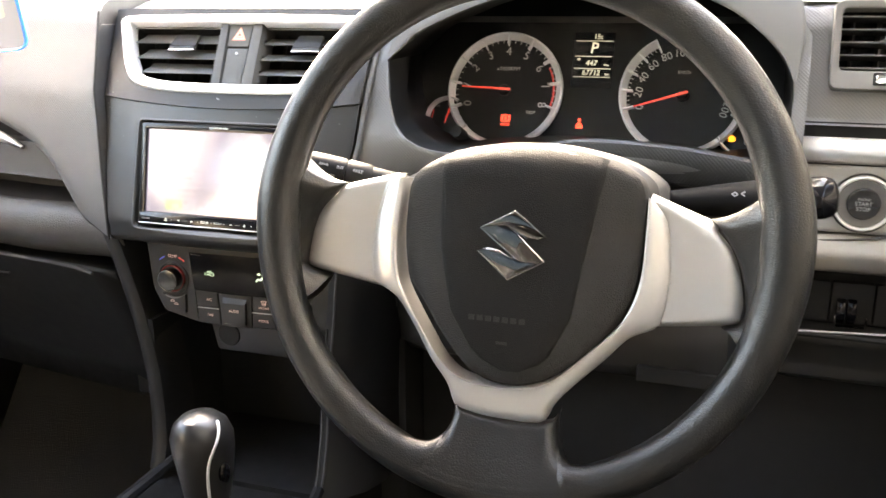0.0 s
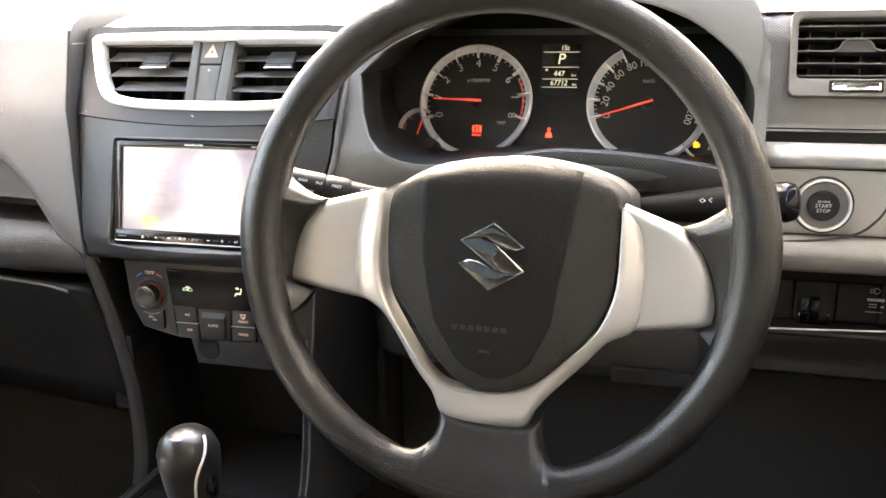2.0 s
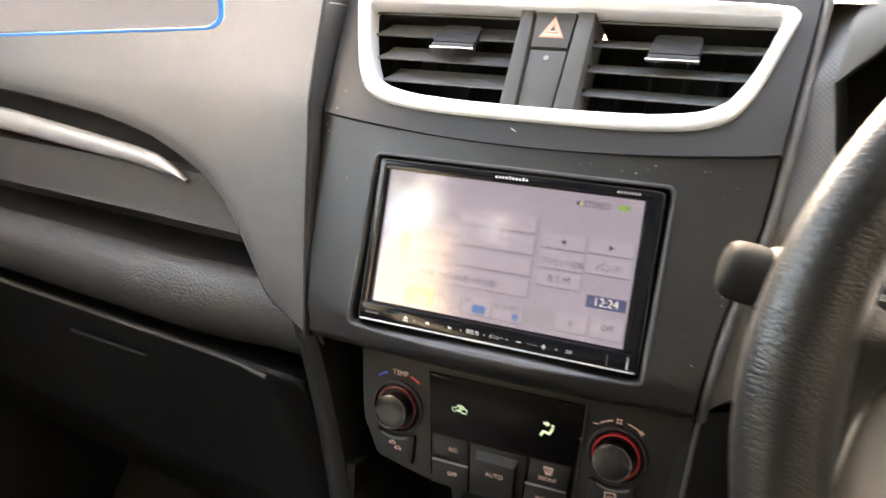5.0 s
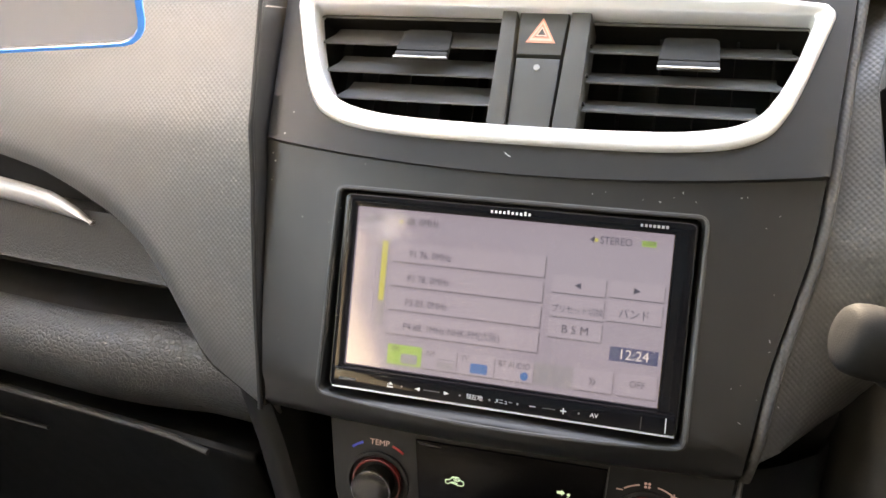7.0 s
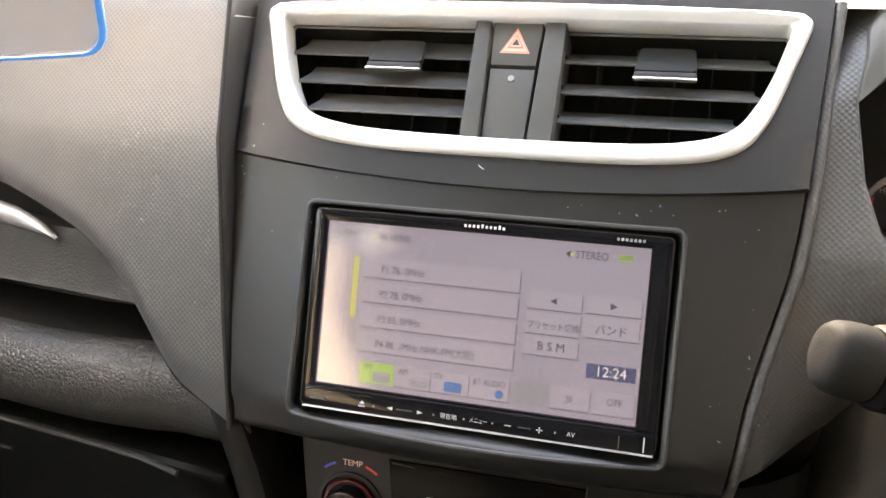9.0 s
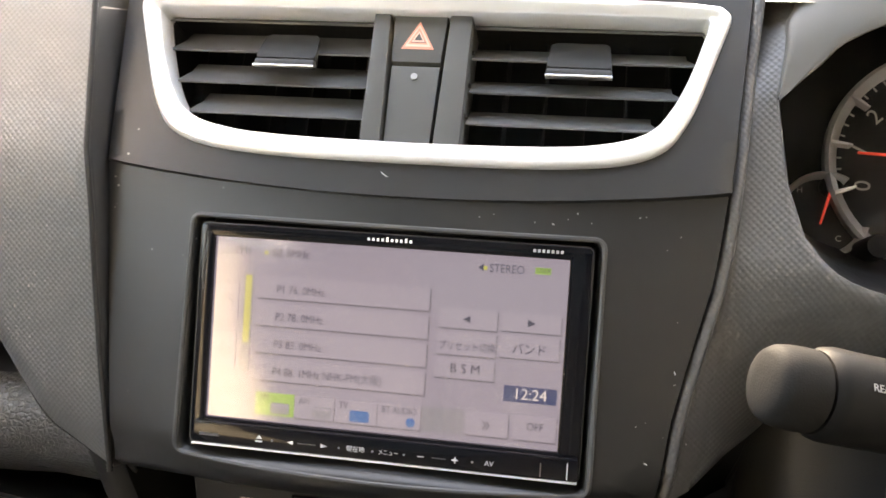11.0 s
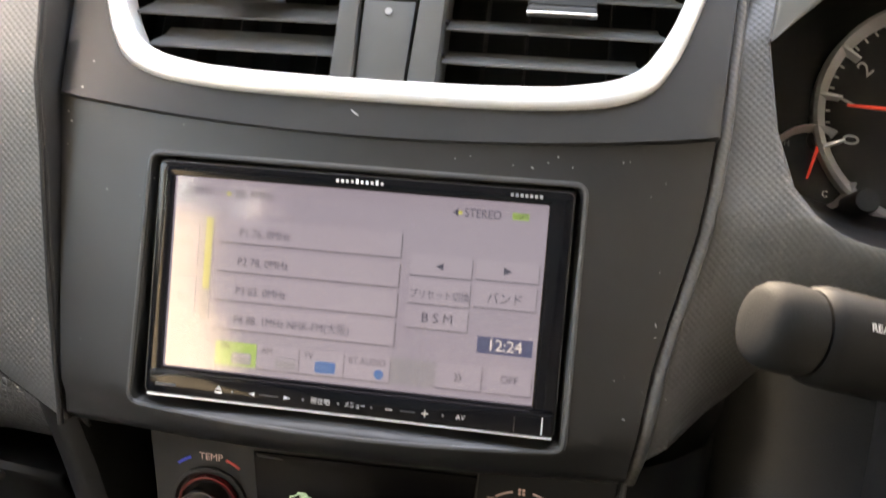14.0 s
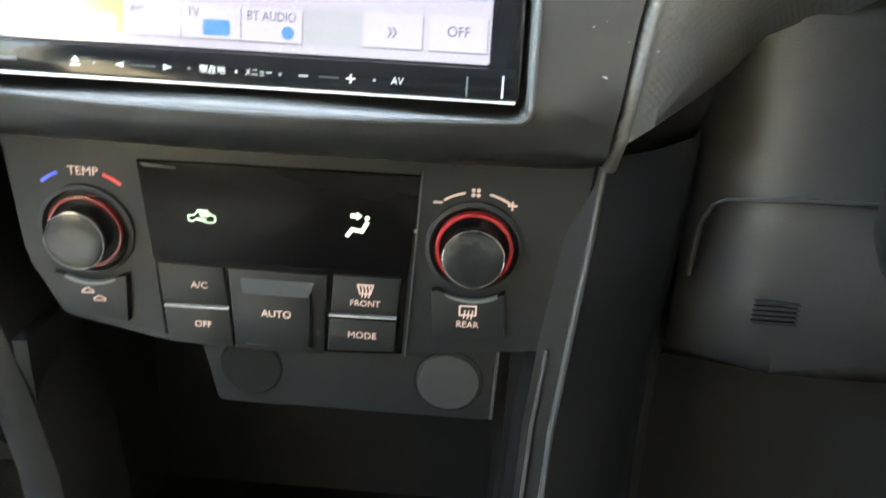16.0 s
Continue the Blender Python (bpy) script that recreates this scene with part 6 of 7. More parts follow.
def web(left_, edge_, right_, label):
    """A skin that flows out of the rim's inner side, round two fillets, up to the edge of the lower spoke."""
    sides = [[p.to_2d() for p in smooth_line(line, 8)] for line in (left_, right_)]
    mid_ = [p.to_2d() for p in smooth_line(edge_, 8)]
    I_ = sides[0][:-1] + mid_ + sides[1][1:]
    run = [0.0]
    for p, q in zip(I_, I_[1:]):
        run.append(run[-1] + (q - p).length)
    ang = [math.degrees(math.atan2(p.x, -p.y)) for p in I_]
    i0 = max(k for k, p in enumerate(I_) if p.x < -0.05)
    i1 = min(k for k, p in enumerate(I_) if p.x > 0.05)

    def off(p, line):
        best = 1.0
        for q, r in zip(line, line[1:]):
            f = max(0.0, min(1.0, (p - q).dot(r - q) / max(1e-12, (r - q).length_squared)))
            best = min(best, (p - q.lerp(r, f)).length)
        return best

    rows = []
    for k, q in enumerate(I_):
        a_ = ang[k] if k <= i0 or k >= i1 else ang[i0] + (ang[i1] - ang[i0]) * (run[k] - run[i0]) / (run[i1] - run[i0])
        c = Vector((R0 * math.sin(radians(a_)), -R0 * math.cos(radians(a_))))
        b_ = max(0.0, min(1.0, ((c - q).length - 0.0138) / 0.014))
        b_ = b_ * b_ * (3 - 2 * b_)
        deep = q.lerp(c, 0.55 * (1 - b_))
        row = [(deep.x, deep.y, -0.0115 - 0.0105 * b_)]
        for f in (0.0, 0.02, 0.05, 0.09, 0.14, 0.2, 0.28, 0.38, 0.5, 0.62, 0.75, 0.88, 1.0):
            p = q.lerp(c, f)
            w = 0.0126 - b_ * (0.0126 - interp(p.length, (0.117, 0.122, 0.130, 0.14, 0.15, 0.158, 0.166), (-0.0110, -0.0085, -0.0042, 0.0012, 0.0068, 0.0107, 0.0126)))
            re = 0.0136 - 0.0056 * b_
            for d, r, h in ((min(off(p, sides[0]), off(p, sides[1])), re, 0.0125), (off(p, mid_), 0.0022, 0.0026 * b_)):
                if d < r:
                    w -= h * (1 - math.sqrt(max(0.0, 1 - (1 - d / r) ** 2)))
            row.append((p.x, p.y, w))
        rows.append(row)
    return part("rim_bridge", grid(rows), LEATHER, wh, label, sharp=70)


web([(-0.0963, -0.1203), (-0.0861, -0.1276), (-0.0748, -0.1342), (-0.0644, -0.1386), (-0.0550, -0.1408), (-0.0465, -0.1408), (-0.0395, -0.1372), (-0.0358, -0.1310), (-0.0345, -0.1240), (-0.0350, -0.1165), (-0.0360, -0.1115)],
    [(-0.0360, -0.1115), (-0.0338, -0.1150), (-0.0305, -0.1185), (-0.0230, -0.1205), (-0.0110, -0.1224), (0.0088, -0.1232), (0.0240, -0.1222), (0.0320, -0.1200), (0.0352, -0.1170), (0.0372, -0.1130)],
    [(0.0372, -0.1130), (0.0366, -0.1200), (0.0372, -0.1270), (0.0395, -0.1350), (0.0440, -0.1405), (0.0520, -0.1415), (0.0614, -0.1400), (0.0727, -0.1352), (0.0841, -0.1290), (0.0963, -0.1203)], "black lower root of the rim")


def rim_root(edge, a0, a1):
    """Web that sinks from the rim's crown to the edge of a spoke, with filleted ends."""
    line = smooth_line([(u, v, 0.0) for u, v in edge], 5)
    n = len(line)
    rows = []
    for k, q in enumerate(line):
        s = k / (n - 1)
        e = max(0.0, abs(2 * s - 1) - 0.62) / 0.38
        a_ = radians(a0 + (a1 - a0) * s)
        o = Vector((R0 * math.cos(a_), R0 * math.sin(a_), 0.0))
        row = [(q.x, q.y, -0.026)]
        for f, w in ((0.0, -0.0145), (0.05, -0.0105), (0.13, -0.0080), (0.25, -0.0055), (0.4, -0.0020), (0.6, 0.0040), (0.8, 0.0085), (1.0, 0.0095)):
            p = q.lerp(o, f)
            p.y -= math.copysign(0.020 * e * f * (1 - f), a0 if s < 0.5 else a1)
            row.append((p.x, p.y, w - 0.0085 * e * e * (1 - 0.3 * f)))
        rows.append(row)
    rows.insert(0, [(x, y, -0.026) for x, y, w in rows[0]])
    rows.append([(x, y, -0.026) for x, y, w in rows[-1]])
    return part("rim_root", grid(rows), LEATHER, wh, sharp=60)


rim_root([(-0.1235, 0.0272), (-0.1310, 0.0205), (-0.1412, 0.0085), (-0.1474, -0.0059), (-0.1503, -0.0224), (-0.1506, -0.0320), (-0.1330, -0.0385)], 164.0, 201.0)
rim_root([(0.1215, 0.0190), (0.1285, 0.0120), (0.1365, 0.0008), (0.1424, -0.0129), (0.1457, -0.0306), (0.1446, -0.0420), (0.1330, -0.0480)], 15.5, -25.0)

# column cover
col = thing("steering_column", plane_at(0.3344, -0.145, 0.66, 11.7), "dark plastic steering column cover", "steering column")
sec = [(p.x, p.y) for p in smooth_line([(0.0, 0.0650), (0.050, 0.0600), (0.080, 0.0480), (0.088, 0.0300), (0.080, -0.02), (0.052, -0.058), (0.0, -0.068), (-0.052, -0.058), (-0.070, -0.02), (-0.068, 0.030), (-0.050, 0.052)], 4, True)]
rows = []
for f, w, dv in ((0.05, 0.016, 0.0), (0.93, 0.016, 0.0), (1.0, 0.010, 0.0), (1.03, -0.02, 0.0), (1.02, -0.09, 0.0), (0.95, -0.19, -0.01)):
    rows.append([(u * f, v * f + dv, w) for u, v in sec])
part("shroud", grid(rows, True), DARKP, col)
rows = []
low = rounded([(0.0, 0.020), (-0.130, 0.020), (-0.1275, -0.050), (-0.1280, -0.1015), (-0.060, -0.110), (0.060, -0.110), (0.075, 0.020)], 0.016, 5)
for f, w in ((0.90, 0.004), (0.97, 0.002), (1.0, -0.006), (1.0, -0.030), (0.97, -0.045)):
    rows.append([(0.3344 - 0.01 + (u + 0.01) * f, -0.052 - w, 0.660 - 0.04 + (v + 0.04) * f) for u, v in low])
bm = grid(rows, True)
bm.verts.ensure_lookup_table()
bm.faces.new([bm.verts[k] for k in range(len(low))])
part("lower_shroud", bm, RAILM, col, "black lower half of the column cover", world=True, sharp=50)
part("shaft", moved(lathe([(0.035, 0.0), (0.04, 0.03), (0.035, 0.032)], 28), Matrix.Translation((0, 0, 0.006))), BLACKP, col)

# stalks
def stalk(name, m, label, knob, length):
    s = thing(name, m, label, "lever")
    L = length - 0.0665
    part("arm", lathe([(0.0085, 0.0), (0.0090, L * 0.35), (0.0112, L * 0.8), (0.0118, L)], 24), STALKM, s)
    part("collar", moved(lathe([(0.0122, 0.0), (0.0132, 0.002), (0.0134, 0.018), (0.0126, 0.020)], 28), Matrix.Translation((0, 0, L))), STALKM, s, "black ribbed collar")
    part("barrel", moved(lathe([(0.0130, 0.0), (0.0136, 0.003), (0.0137, 0.026), (0.0131, 0.0285), (0.0120, 0.030)], 28), Matrix.Translation((0, 0, L + 0.0205))), STALKM, s, "turning barrel")
    part("tip", moved(lathe([(0.0108, 0.0), (0.0119, 0.0008), (0.0121, 0.004), (0.0119, 0.009), (0.0114, 0.0122), (0.0102, 0.0142), (0.0082, 0.0153), (0.0040, 0.0158), (0.0, 0.0159)], 28), Matrix.Translation((0, 0, length - 0.0159))), knob, s, "rounded tip")
    return s


def lever_pose(root, tip):
    d = (Vector(tip) - Vector(root))
    q = d.to_track_quat("Z", "Y").to_matrix().to_4x4()
    return Matrix.Translation(root) @ q, d.length


GREYK = mat("grey_lever_tip", (0.017, 0.017, 0.0166), 0.6, spec=0.02, grain=0.0001, gscale=1500)
root, tip = (0.280, -0.068, 0.663), (0.1345, -0.1135, 0.6965)
m, ln = lever_pose(root, tip)
ws = stalk("wiper_lever", m, "dark grey wiper lever with white markings", GREYK, ln)
for s, size, du, dv in (("REAR", 0.0031, 0.029, 0.0022), ("OFF", 0.0036, 0.036, -0.0055), ("INT", 0.0034, 0.042, 0.0022), ("FAST", 0.0036, 0.056, 0.0022), ("MIST", 0.0032, 0.078, 0.003), ("OFF", 0.0032, 0.079, -0.002)):
    bm = text(s, size, 0, 0, 0)
    d = (Vector(root) - Vector(tip)).normalized()
    out = Vector((0.25, -0.86, 0.44)).normalized()
    out = (out - d * out.dot(d)).normalized()
    upv = out.cross(d)
    pos = Vector(tip) + d * du + upv * dv + out * (math.sqrt(max(0.0, 0.0138 ** 2 - dv * dv)) + 0.0001)
    nrm = (pos - (Vector(tip) + d * du)).normalized()
    u2 = nrm.cross(d)
    mm = Matrix((( d.x, u2.x, nrm.x, pos.x), (d.y, u2.y, nrm.y, pos.y), (d.z, u2.z, nrm.z, pos.z), (0, 0, 0, 1)))
    part("text", moved(bm, mm), PRINT_DIM, ws, world=True)
root2, tip2 = (0.395, -0.055, 0.670), (0.538, -0.075, 0.688)
m, ln = lever_pose(root2, tip2)
ts = thing("turn_signal_lever", m, "black turn signal lever with chrome-tipped knob", "lever")
part("arm", lathe([(0.0065, 0.0), (0.0085, ln * 0.2), (0.0120, ln * 0.45), (0.0150, ln * 0.70), (0.0153, ln * 0.78), (0.0148, ln * 0.80)], 28), STALKM, ts)
part("barrel", moved(lathe([(0.0142, 0.0), (0.0150, 0.0012), (0.0150, 0.010), (0.0144, 0.0112)], 28), Matrix.Translation((0, 0, ln * 0.805))), CHROME, ts, "bright ring before the tip")
part("tip", moved(lathe([(0.0138, 0.0), (0.0150, 0.002), (0.0150, 0.009), (0.0130, 0.0150), (0.0090, 0.0180), (0.0, 0.0190)], 28), Matrix.Translation((0, 0, ln - 0.0190))), GLOSS, ts, "gloss black tip")
for k in range(2):
    mk = moved(ring([(0.0026, 0), (0, 0.0020), (-0.0026, 0), (0, -0.0020)], [(0.0014, 0), (0, 0.0011), (-0.0014, 0), (0, -0.0011)], 0.0, 0.0002), Matrix.Translation(Vector(root2).lerp(Vector(tip2), 0.52 + 0.045 * k) + Vector((0.0, -0.0118, 0.0068))) @ Matrix.Rotation(radians(62), 4, "X"))
    part("lamp_mark", mk, PRINT_DIM, ts, "white lamp mark", world=True)

# ---------- driver's side switches and vent ----------
DM = plane_at(0.5673, 0.028, 0.6637, 0)
sb = thing("start_button", DM, "round engine start button in a chrome ring", "button")
part("ring", lathe([(0.0225, -0.002), (0.0222, 0.003), (0.0212, 0.0042), (0.0200, 0.0034), (0.0195, -0.001), (0.0, -0.001)], 44), SILVER, sb, "bright chrome ring")
part("outer_groove", lathe([(0.0242, -0.0010), (0.0240, 0.0006), (0.0226, 0.0004), (0.0224, -0.001)], 44), DARKP, sb, "dark groove round the ring")
part("well", lathe([(0.0197, -0.0005), (0.0193, 0.0024), (0.0130, 0.0012), (0.0, 0.001)], 40), VENTG, sb, "grey inner slope of the ring")
cap = part("cap", lathe([(0.0127, 0.0), (0.0126, 0.0040), (0.0118, 0.0050), (0.0, 0.0046)], 40), KNOBM, sb, "dark concave push cap")
part("text", merge(text("START", 0.0044, 0, 0.0002, 0.0050, deep=0.0002), text("STOP", 0.0044, 0, -0.0040, 0.0050, deep=0.0002), text("ENGINE", 0.0027, 0, 0.0038, 0.0050, deep=0.0002)), PRINT_DIM, cap)

RV = plane_at(0.600, 0.049, 0.778, 16)
rv = thing("air_vent", RV, "grey framed driver's air vent with black slats", "air vent", group="side air vents")
part("frame", ring(rrect(-0.0665, -0.0280, 0.0365, 0.0425, 0.006, 4), rrect(-0.0605, -0.0130, 0.0305, 0.0365, 0.004, 4), -0.012, 0.0034, 0.0016, 3, wi=0.0012), VENTG, rv, "grey raised frame")
part("duct", slab(rrect(-0.064, -0.0165, 0.034, 0.040, 0.004, 3), -0.050, -0.04), MATTE, rv, "dark duct behind the slats")
for a_, b_, c_, d_ in ((-0.064, 0.034, 0.0368, 0.040), (-0.064, 0.034, -0.0165, -0.0133), (-0.064, -0.0608, -0.0133, 0.0368), (0.0308, 0.034, -0.0133, 0.0368)):
    part("duct_wall", slab([(a_, c_), (b_, c_), (b_, d_), (a_, d_)], -0.04, -0.006), MATTE, rv)
for k in range(5):
    v = -0.0102 + 0.0102 * k
    part("slat", grid([[(u, v + dv, w) for w, dv in ((-0.022, 0.0012), (-0.004, 0.0009), (-0.0026, 0.0), (-0.004, -0.0007), (-0.022, -0.0004))] for u in (-0.060, -0.035, -0.015, 0.005, 0.030)], True), BLACKP, rv)
    part("slat_edge", sweep([(-0.060, v, -0.0030), (0.030, v, -0.0030)], 0.0008, 6, up=(0, 0, 1)), SLATM, rv, "grey front edge of the slat")
arch = [(p.x - 0.0153, p.y + 0.0102) for p in smooth_line([(-0.0180, 0.0), (-0.0135, 0.0022), (-0.0105, 0.0068), (-0.006, 0.0088), (0.0, 0.0093), (0.006, 0.0088), (0.0105, 0.0068), (0.0135, 0.0022), (0.0180, 0.0)], 3)]
part("tab", slab(arch + [(-0.002, 0.0090), (-0.0286, 0.0090)], -0.008, -0.0018, 0.0008), DARKP, rv, "arched slider of the vent")
part("tab_edge", sweep([(u, v, -0.0016) for u, v in arch], 0.0007, 6, up=(0, 0, 1)), SLATM, rv, "light edge of the slider")
for k in range(4):
    part("vane", slab([(-0.050 + 0.020 * k, -0.013), (-0.0488 + 0.020 * k, -0.013), (-0.0488 + 0.020 * k, 0.0365), (-0.050 + 0.020 * k, 0.0365)], -0.04, -0.018), DARKP, rv)
part("slider_slot", slab(rrect(-0.0352, -0.0248, 0.0052, -0.0150, 0.0012, 3), 0.001, 0.0037), MATTE, rv, "dark slot of the thumb slider")
part("thumbwheel", slab(rrect(-0.0334, -0.0240, 0.0036, -0.0160, 0.0018, 3), 0.001, 0.0052, 0.0016, 3), CHROME, rv, "bright thumb slider under the slats")

SWM = plane_at(0.545, 0.058, 0.572, 0)
sw = thing("switch_panel", SWM, "black switch blanks and a thumbwheel dimmer", "switch panel")
for k in range(4):
    part("blank", slab(rrect(-0.0235 + 0.0345 * k, -0.018, 0.0095 + 0.0345 * k, 0.0172, 0.0015, 2), -0.006, 0.004, 0.001), MATTE, sw)
for k in range(2):
    part("roller", moved(lathe([(0.013, -0.0035), (0.0135, -0.002), (0.0135, 0.002), (0.013, 0.0035)], 28), Matrix.Translation((0.0190 + 0.0087 * k, -0.0075, -0.004)) @ Matrix.Rotation(radians(90), 4, "Y")), GLOSS, sw, "ribbed roller")
part("roller_frame", ring(rrect(0.0148, -0.0225, 0.0402, -0.0110, 0.001, 2), rrect(0.0162, -0.0212, 0.0388, -0.0112, 0.0008, 2), 0.002, 0.0075, 0.0005), CHROME, sw, "bright frame of the roller")
part("symbol", merge(flat(69.6, 2.6, 83.2, 5.2, 0.0042), flat(71.0, -0.6, 77.6, 0.2, 0.0042), flat(71.0, -3.0, 77.6, -2.2, 0.0042), flat(69.0, -7.6, 82.4, -6.8, 0.0042), slab([(0.0795, -0.0022), (0.083, -0.0008), (0.083, -0.0036)][::-1], 0.0042, 0.0044)), PRINT_DIM, sw, "pale headlight level marks")
part("symbol", merge(stroke([(74.5, 10), (74.5, 14), (77, 14.6), (79, 13), (79, 11), (77, 9.4)], 0.4, 0.0042, True), *[stroke([(71, 10.2 + 1.5 * k), (73.4, 10.6 + 1.5 * k)], 0.3, 0.0042) for k in range(3)]), PRINT_DIM, sw, "pale headlight symbol")

# ---------- shift lever, seat, hanging card ----------
SH = thing("shift_lever", Matrix.Translation((0.078, -0.172, 0.345)), "black shift lever with silver-edged knob", "shift lever")
rows = []
for z, rx, ry, dx, dy in ((0.055, 0.012, 0.012, -0.002, 0.0), (0.068, 0.0165, 0.016, -0.002, 0.0), (0.085, 0.0195, 0.019, -0.001, 0.0), (0.105, 0.0225, 0.022, 0.0, -0.001), (0.125, 0.0250, 0.025, 0.0, -0.002), (0.138, 0.0250, 0.026, 0.0, -0.003), (0.148, 0.0215, 0.023, 0.0, -0.004), (0.155, 0.0145, 0.016, 0.0, -0.005), (0.1585, 0.005, 0.006, 0.0, -0.005)):
    rows.append([(dx + rx * math.cos(2 * math.pi * k / 28), dy + ry * math.sin(2 * math.pi * k / 28), z) for k in range(28)])
rows[-1] = [(0.0, -0.005, 0.1588)] * 28
bm = grid(rows, True)
bmesh.ops.remove_doubles(bm, verts=bm.verts, dist=1e-5)
kb = part("knob", bm, mat("knob_leather", (0.012, 0.012, 0.012), 0.3, spec=0.5, grain=0.00005, gscale=1500), SH, "smooth black knob")
KZ, KR = (0.055, 0.068, 0.085, 0.105, 0.125, 0.138, 0.148, 0.155, 0.1585), (0.012, 0.0163, 0.0193, 0.0223, 0.025, 0.0255, 0.0222, 0.0152, 0.0055)
KD = (0.0, 0.0, 0.0, -0.001, -0.002, -0.003, -0.004, -0.005, -0.005)


def knob_point(z, k, out=0.0):
    """A point on the knob's skin: k from -1 to 1 across the side that faces the driver."""
    r = interp(z, KZ, KR) + out
    q = math.sqrt(max(0.0, 1 - k * k))
    return (r * (k * 0.9 + q * 0.43), interp(z, KZ, KD) + r * (k * 0.43 - q * 0.9), z)


part("knob_trim", sweep(smooth_line([knob_point(z, k) for z, k in ((0.1535, 0.90), (0.150, 0.80), (0.143, 0.64), (0.135, 0.46), (0.126, 0.31), (0.115, 0.22), (0.10, 0.18), (0.08, 0.2), (0.06, 0.25))], 3), 0.0013, 8), SILVER, kb, "thin silver edge")
part("knob_trim", sweep(smooth_line([knob_point(z, -1) for z in (0.128, 0.118, 0.105, 0.085, 0.066)], 3), 0.0009, 8), SILVER, kb, "thin silver edge")
p_ = knob_point(0.112, 0.72, 0.001)
part("button", moved(lathe([(0.0062, -0.004), (0.0062, 0.0005), (0.0050, 0.0016), (0.0, 0.0020)], 20), Matrix.Translation(p_) @ Vector((0.95, -0.2, 0.1)).to_track_quat("Z", "Y").to_matrix().to_4x4() @ Matrix.Diagonal((0.8, 1.5, 1, 1))), GLOSS, kb, "release button")
part("collar_ring", moved(lathe([(0.0150, 0.0), (0.0162, 0.002), (0.0150, 0.005)], 28), Matrix.Translation((-0.002, 0, 0.052))), CHROME, SH, "thin chrome ring")
part("boot", moved(lathe([(0.034, -0.012), (0.031, 0.004), (0.024, 0.018), (0.020, 0.034), (0.0145, 0.050), (0.013, 0.053)], 24), Matrix.Translation((-0.002, 0, 0.0))), BLACKP, SH, "black gaiter")

seat = thing("passenger_seat", Matrix.Translation((-0.36, -0.55, 0.0)), "grey fabric front passenger seat with an added cream reflector", "car seat")
rows = []
for y, zt in ((-0.168, 0.318), (-0.175, 0.340), (-0.195, 0.352), (-0.25, 0.357), (-0.40, 0.345), (-0.60, 0.325), (-0.75, 0.32)):
    rows.append([(-0.36 + 0.25 * u * (0.96 if y > -0.18 else 1.0), y, zt - 0.02 * abs(u) ** 6 + 0.012 * max(0, abs(u) - 0.6) / 0.4 * (1 - abs(u) ** 10)) for u in np.linspace(-1, 1, 15)])
rows.insert(0, [(p[0], p[1] - 0.01, 0.20) for p in rows[0]])
part("cushion", grid(rows), CLOTH, seat, world=True)
part("seat_base", box(-0.58, -0.74, 0.03, -0.14, -0.20, 0.27, 0.02), MATTE, seat, world=True)


def back_row(y, z, w_, a, b, n):
    return [(-0.36 + w_ * u, y - 0.05 * (1 - u * u), z) for u in np.linspace(a, b, n)]


BACK = ((-0.74, 0.30, 0.24, -1), (-0.80, 0.5, 0.235, -1), (-0.814, 0.549, 0.232, -1), (-0.815, 0.553, 0.232, 0.10), (-0.822, 0.58, 0.23, 0.08), (-0.845, 0.66, 0.225, -0.06), (-0.87, 0.75, 0.215, -0.34), (-0.90, 0.85, 0.17, -0.5), (-0.93, 0.87, 0.16, -0.55))
# Cream bolster out of view, added for the warm reflection on the screen.
part("bolster_reflector", grid([back_row(y, z, w_, -1, q, 6) for y, z, w_, q in BACK if z > 0.55]), CREAM, seat, "cream bolster added as a reflector for the screen", world=True, thick=0.09)
rows = [back_row(y, z, w_, q, 1, 9) for y, z, w_, q in BACK]
part("backrest", grid(rows), DARKCLOTH, seat, world=True, thick=0.09)
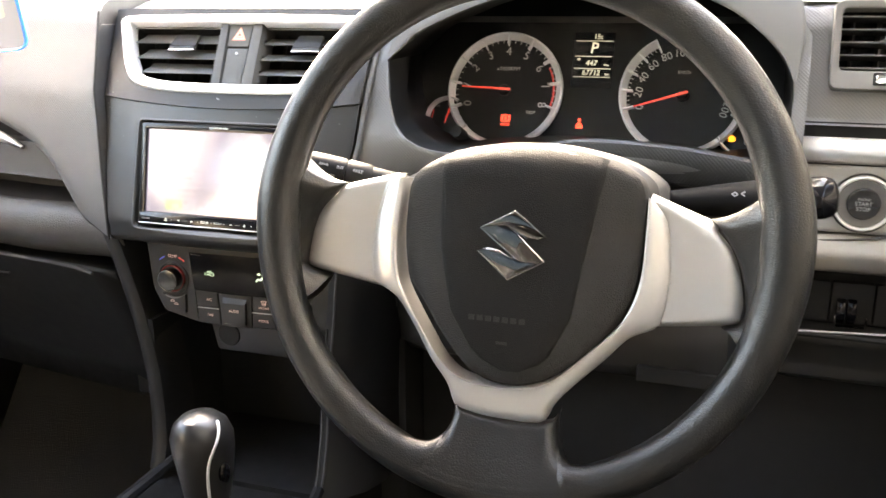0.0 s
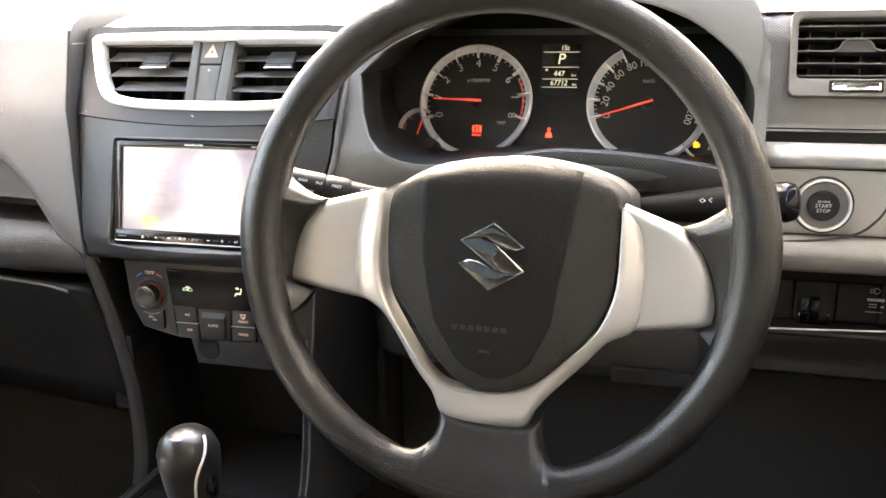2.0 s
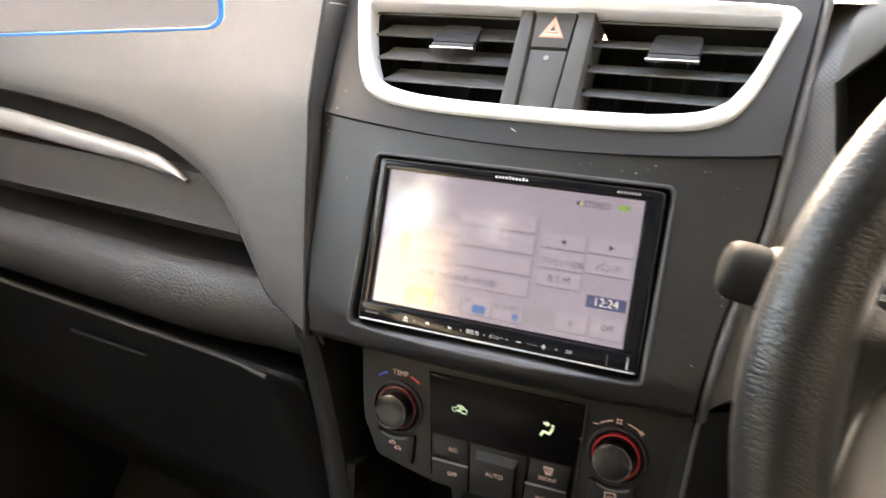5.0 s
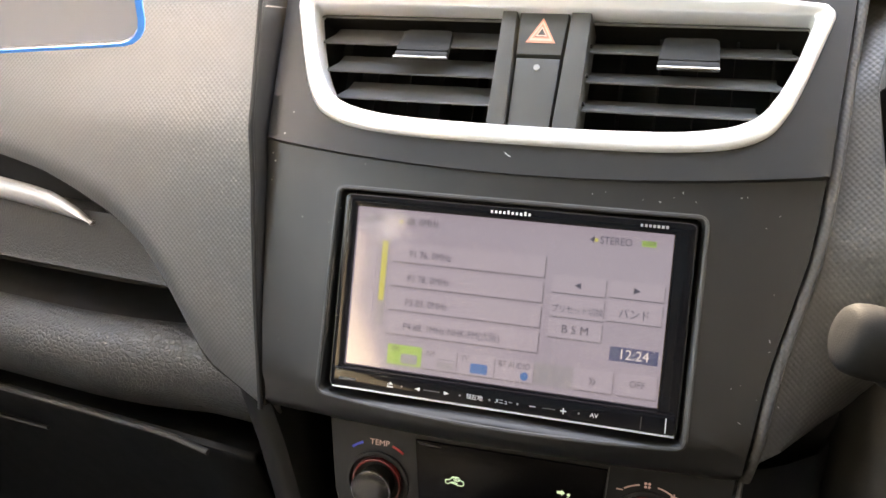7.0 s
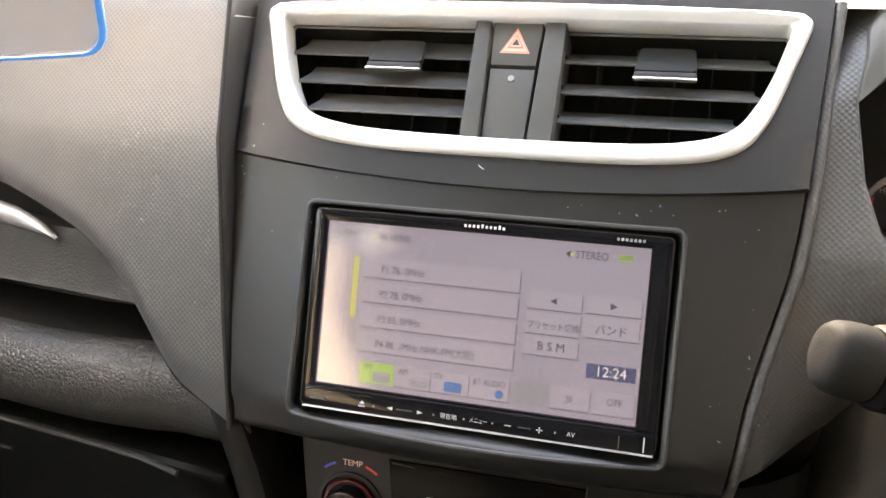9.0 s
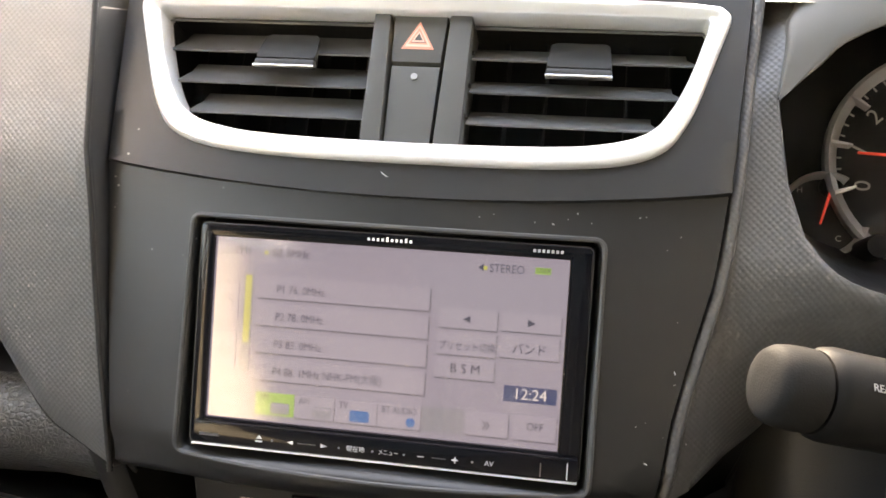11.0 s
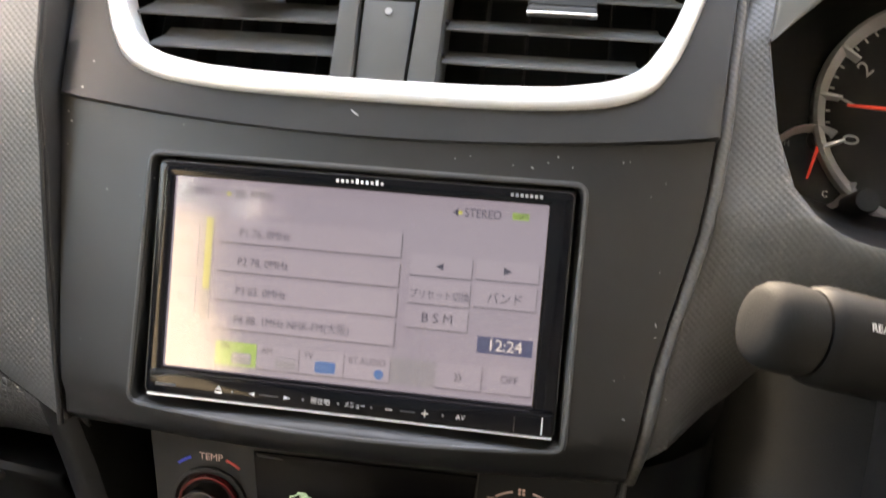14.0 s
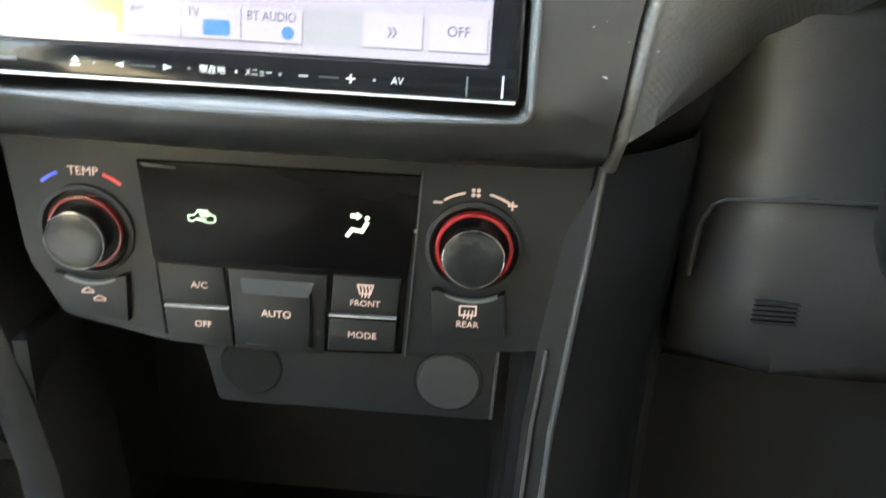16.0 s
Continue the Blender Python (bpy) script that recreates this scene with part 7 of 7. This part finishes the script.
part("headrest", moved(box(-0.48, -0.98, 0.90, -0.24, -0.88, 1.05, 0.04), Matrix.Identity(4)), DARKCLOTH, seat, world=True)

drv = thing("driver_seat", Matrix.Translation((0.36, -0.75, 0.0)), "charcoal fabric driver's seat slid back", "car seat")
rows = [[(0.36 + w_ * u, y - 0.05 * (1 - u * u), z) for u in np.linspace(-1, 1, 11)] for y, z, w_ in ((-0.95, 0.28, 0.24), (-1.01, 0.5, 0.235), (-1.08, 0.75, 0.215), (-1.11, 0.85, 0.17), (-1.13, 0.87, 0.16))]
part("backrest", grid(rows), DARKCLOTH, drv, world=True, thick=0.09)
part("cushion", box(0.11, -0.98, 0.16, 0.61, -0.50, 0.30, 0.04), DARKCLOTH, drv, world=True)
part("headrest", box(0.24, -1.19, 0.90, 0.48, -1.09, 1.05, 0.04), DARKCLOTH, drv, world=True)

card = thing("hanging_card", Matrix.Translation((-0.30, -0.06, 1.0)), "white price card in a blue-edged sleeve hung from the roof", "card")
cm = Matrix.Translation((-0.1599, -0.0514, 0.7766)) @ Matrix.Rotation(radians(22.5), 4, "Z") @ Matrix.Rotation(radians(-5), 4, "Y") @ plane_at(0, 0, 0, -4)
part("sheet", moved(slab(rrect(-0.292, 0.003, -0.003, 0.197, 0.008, 4), -0.0006, 0.0006), cm), CARDM, card, "white card sheet", world=True)
part("sleeve_edge", moved(ring(rrect(-0.295, 0.0, 0.0, 0.2, 0.011, 4), rrect(-0.2930, 0.0016, -0.0030, 0.1980, 0.009, 4), -0.0012, 0.0012, 0.0004), cm), BLUEE, card, "bright blue plastic edge", world=True)
part("tint_band", moved(slab(rrect(-0.280, 0.030, -0.015, 0.060, 0.003, 3), 0.0006, 0.0009), cm), mat("pale_yellow_print", (0.7, 0.67, 0.56), 0.5), card, "pale yellow band", world=True)
for u in (-0.26, -0.035):
    a_, b_ = cm @ Vector((u, 0.199, 0)), Vector((-0.155 + 0.9 * u, -0.24, 1.192))
    part("cord", sweep([a_, (a_ + b_) / 2 + Vector((0, 0, 0.004)), b_], 0.0008, 6), PRINT, card, "thin white cord", world=True)
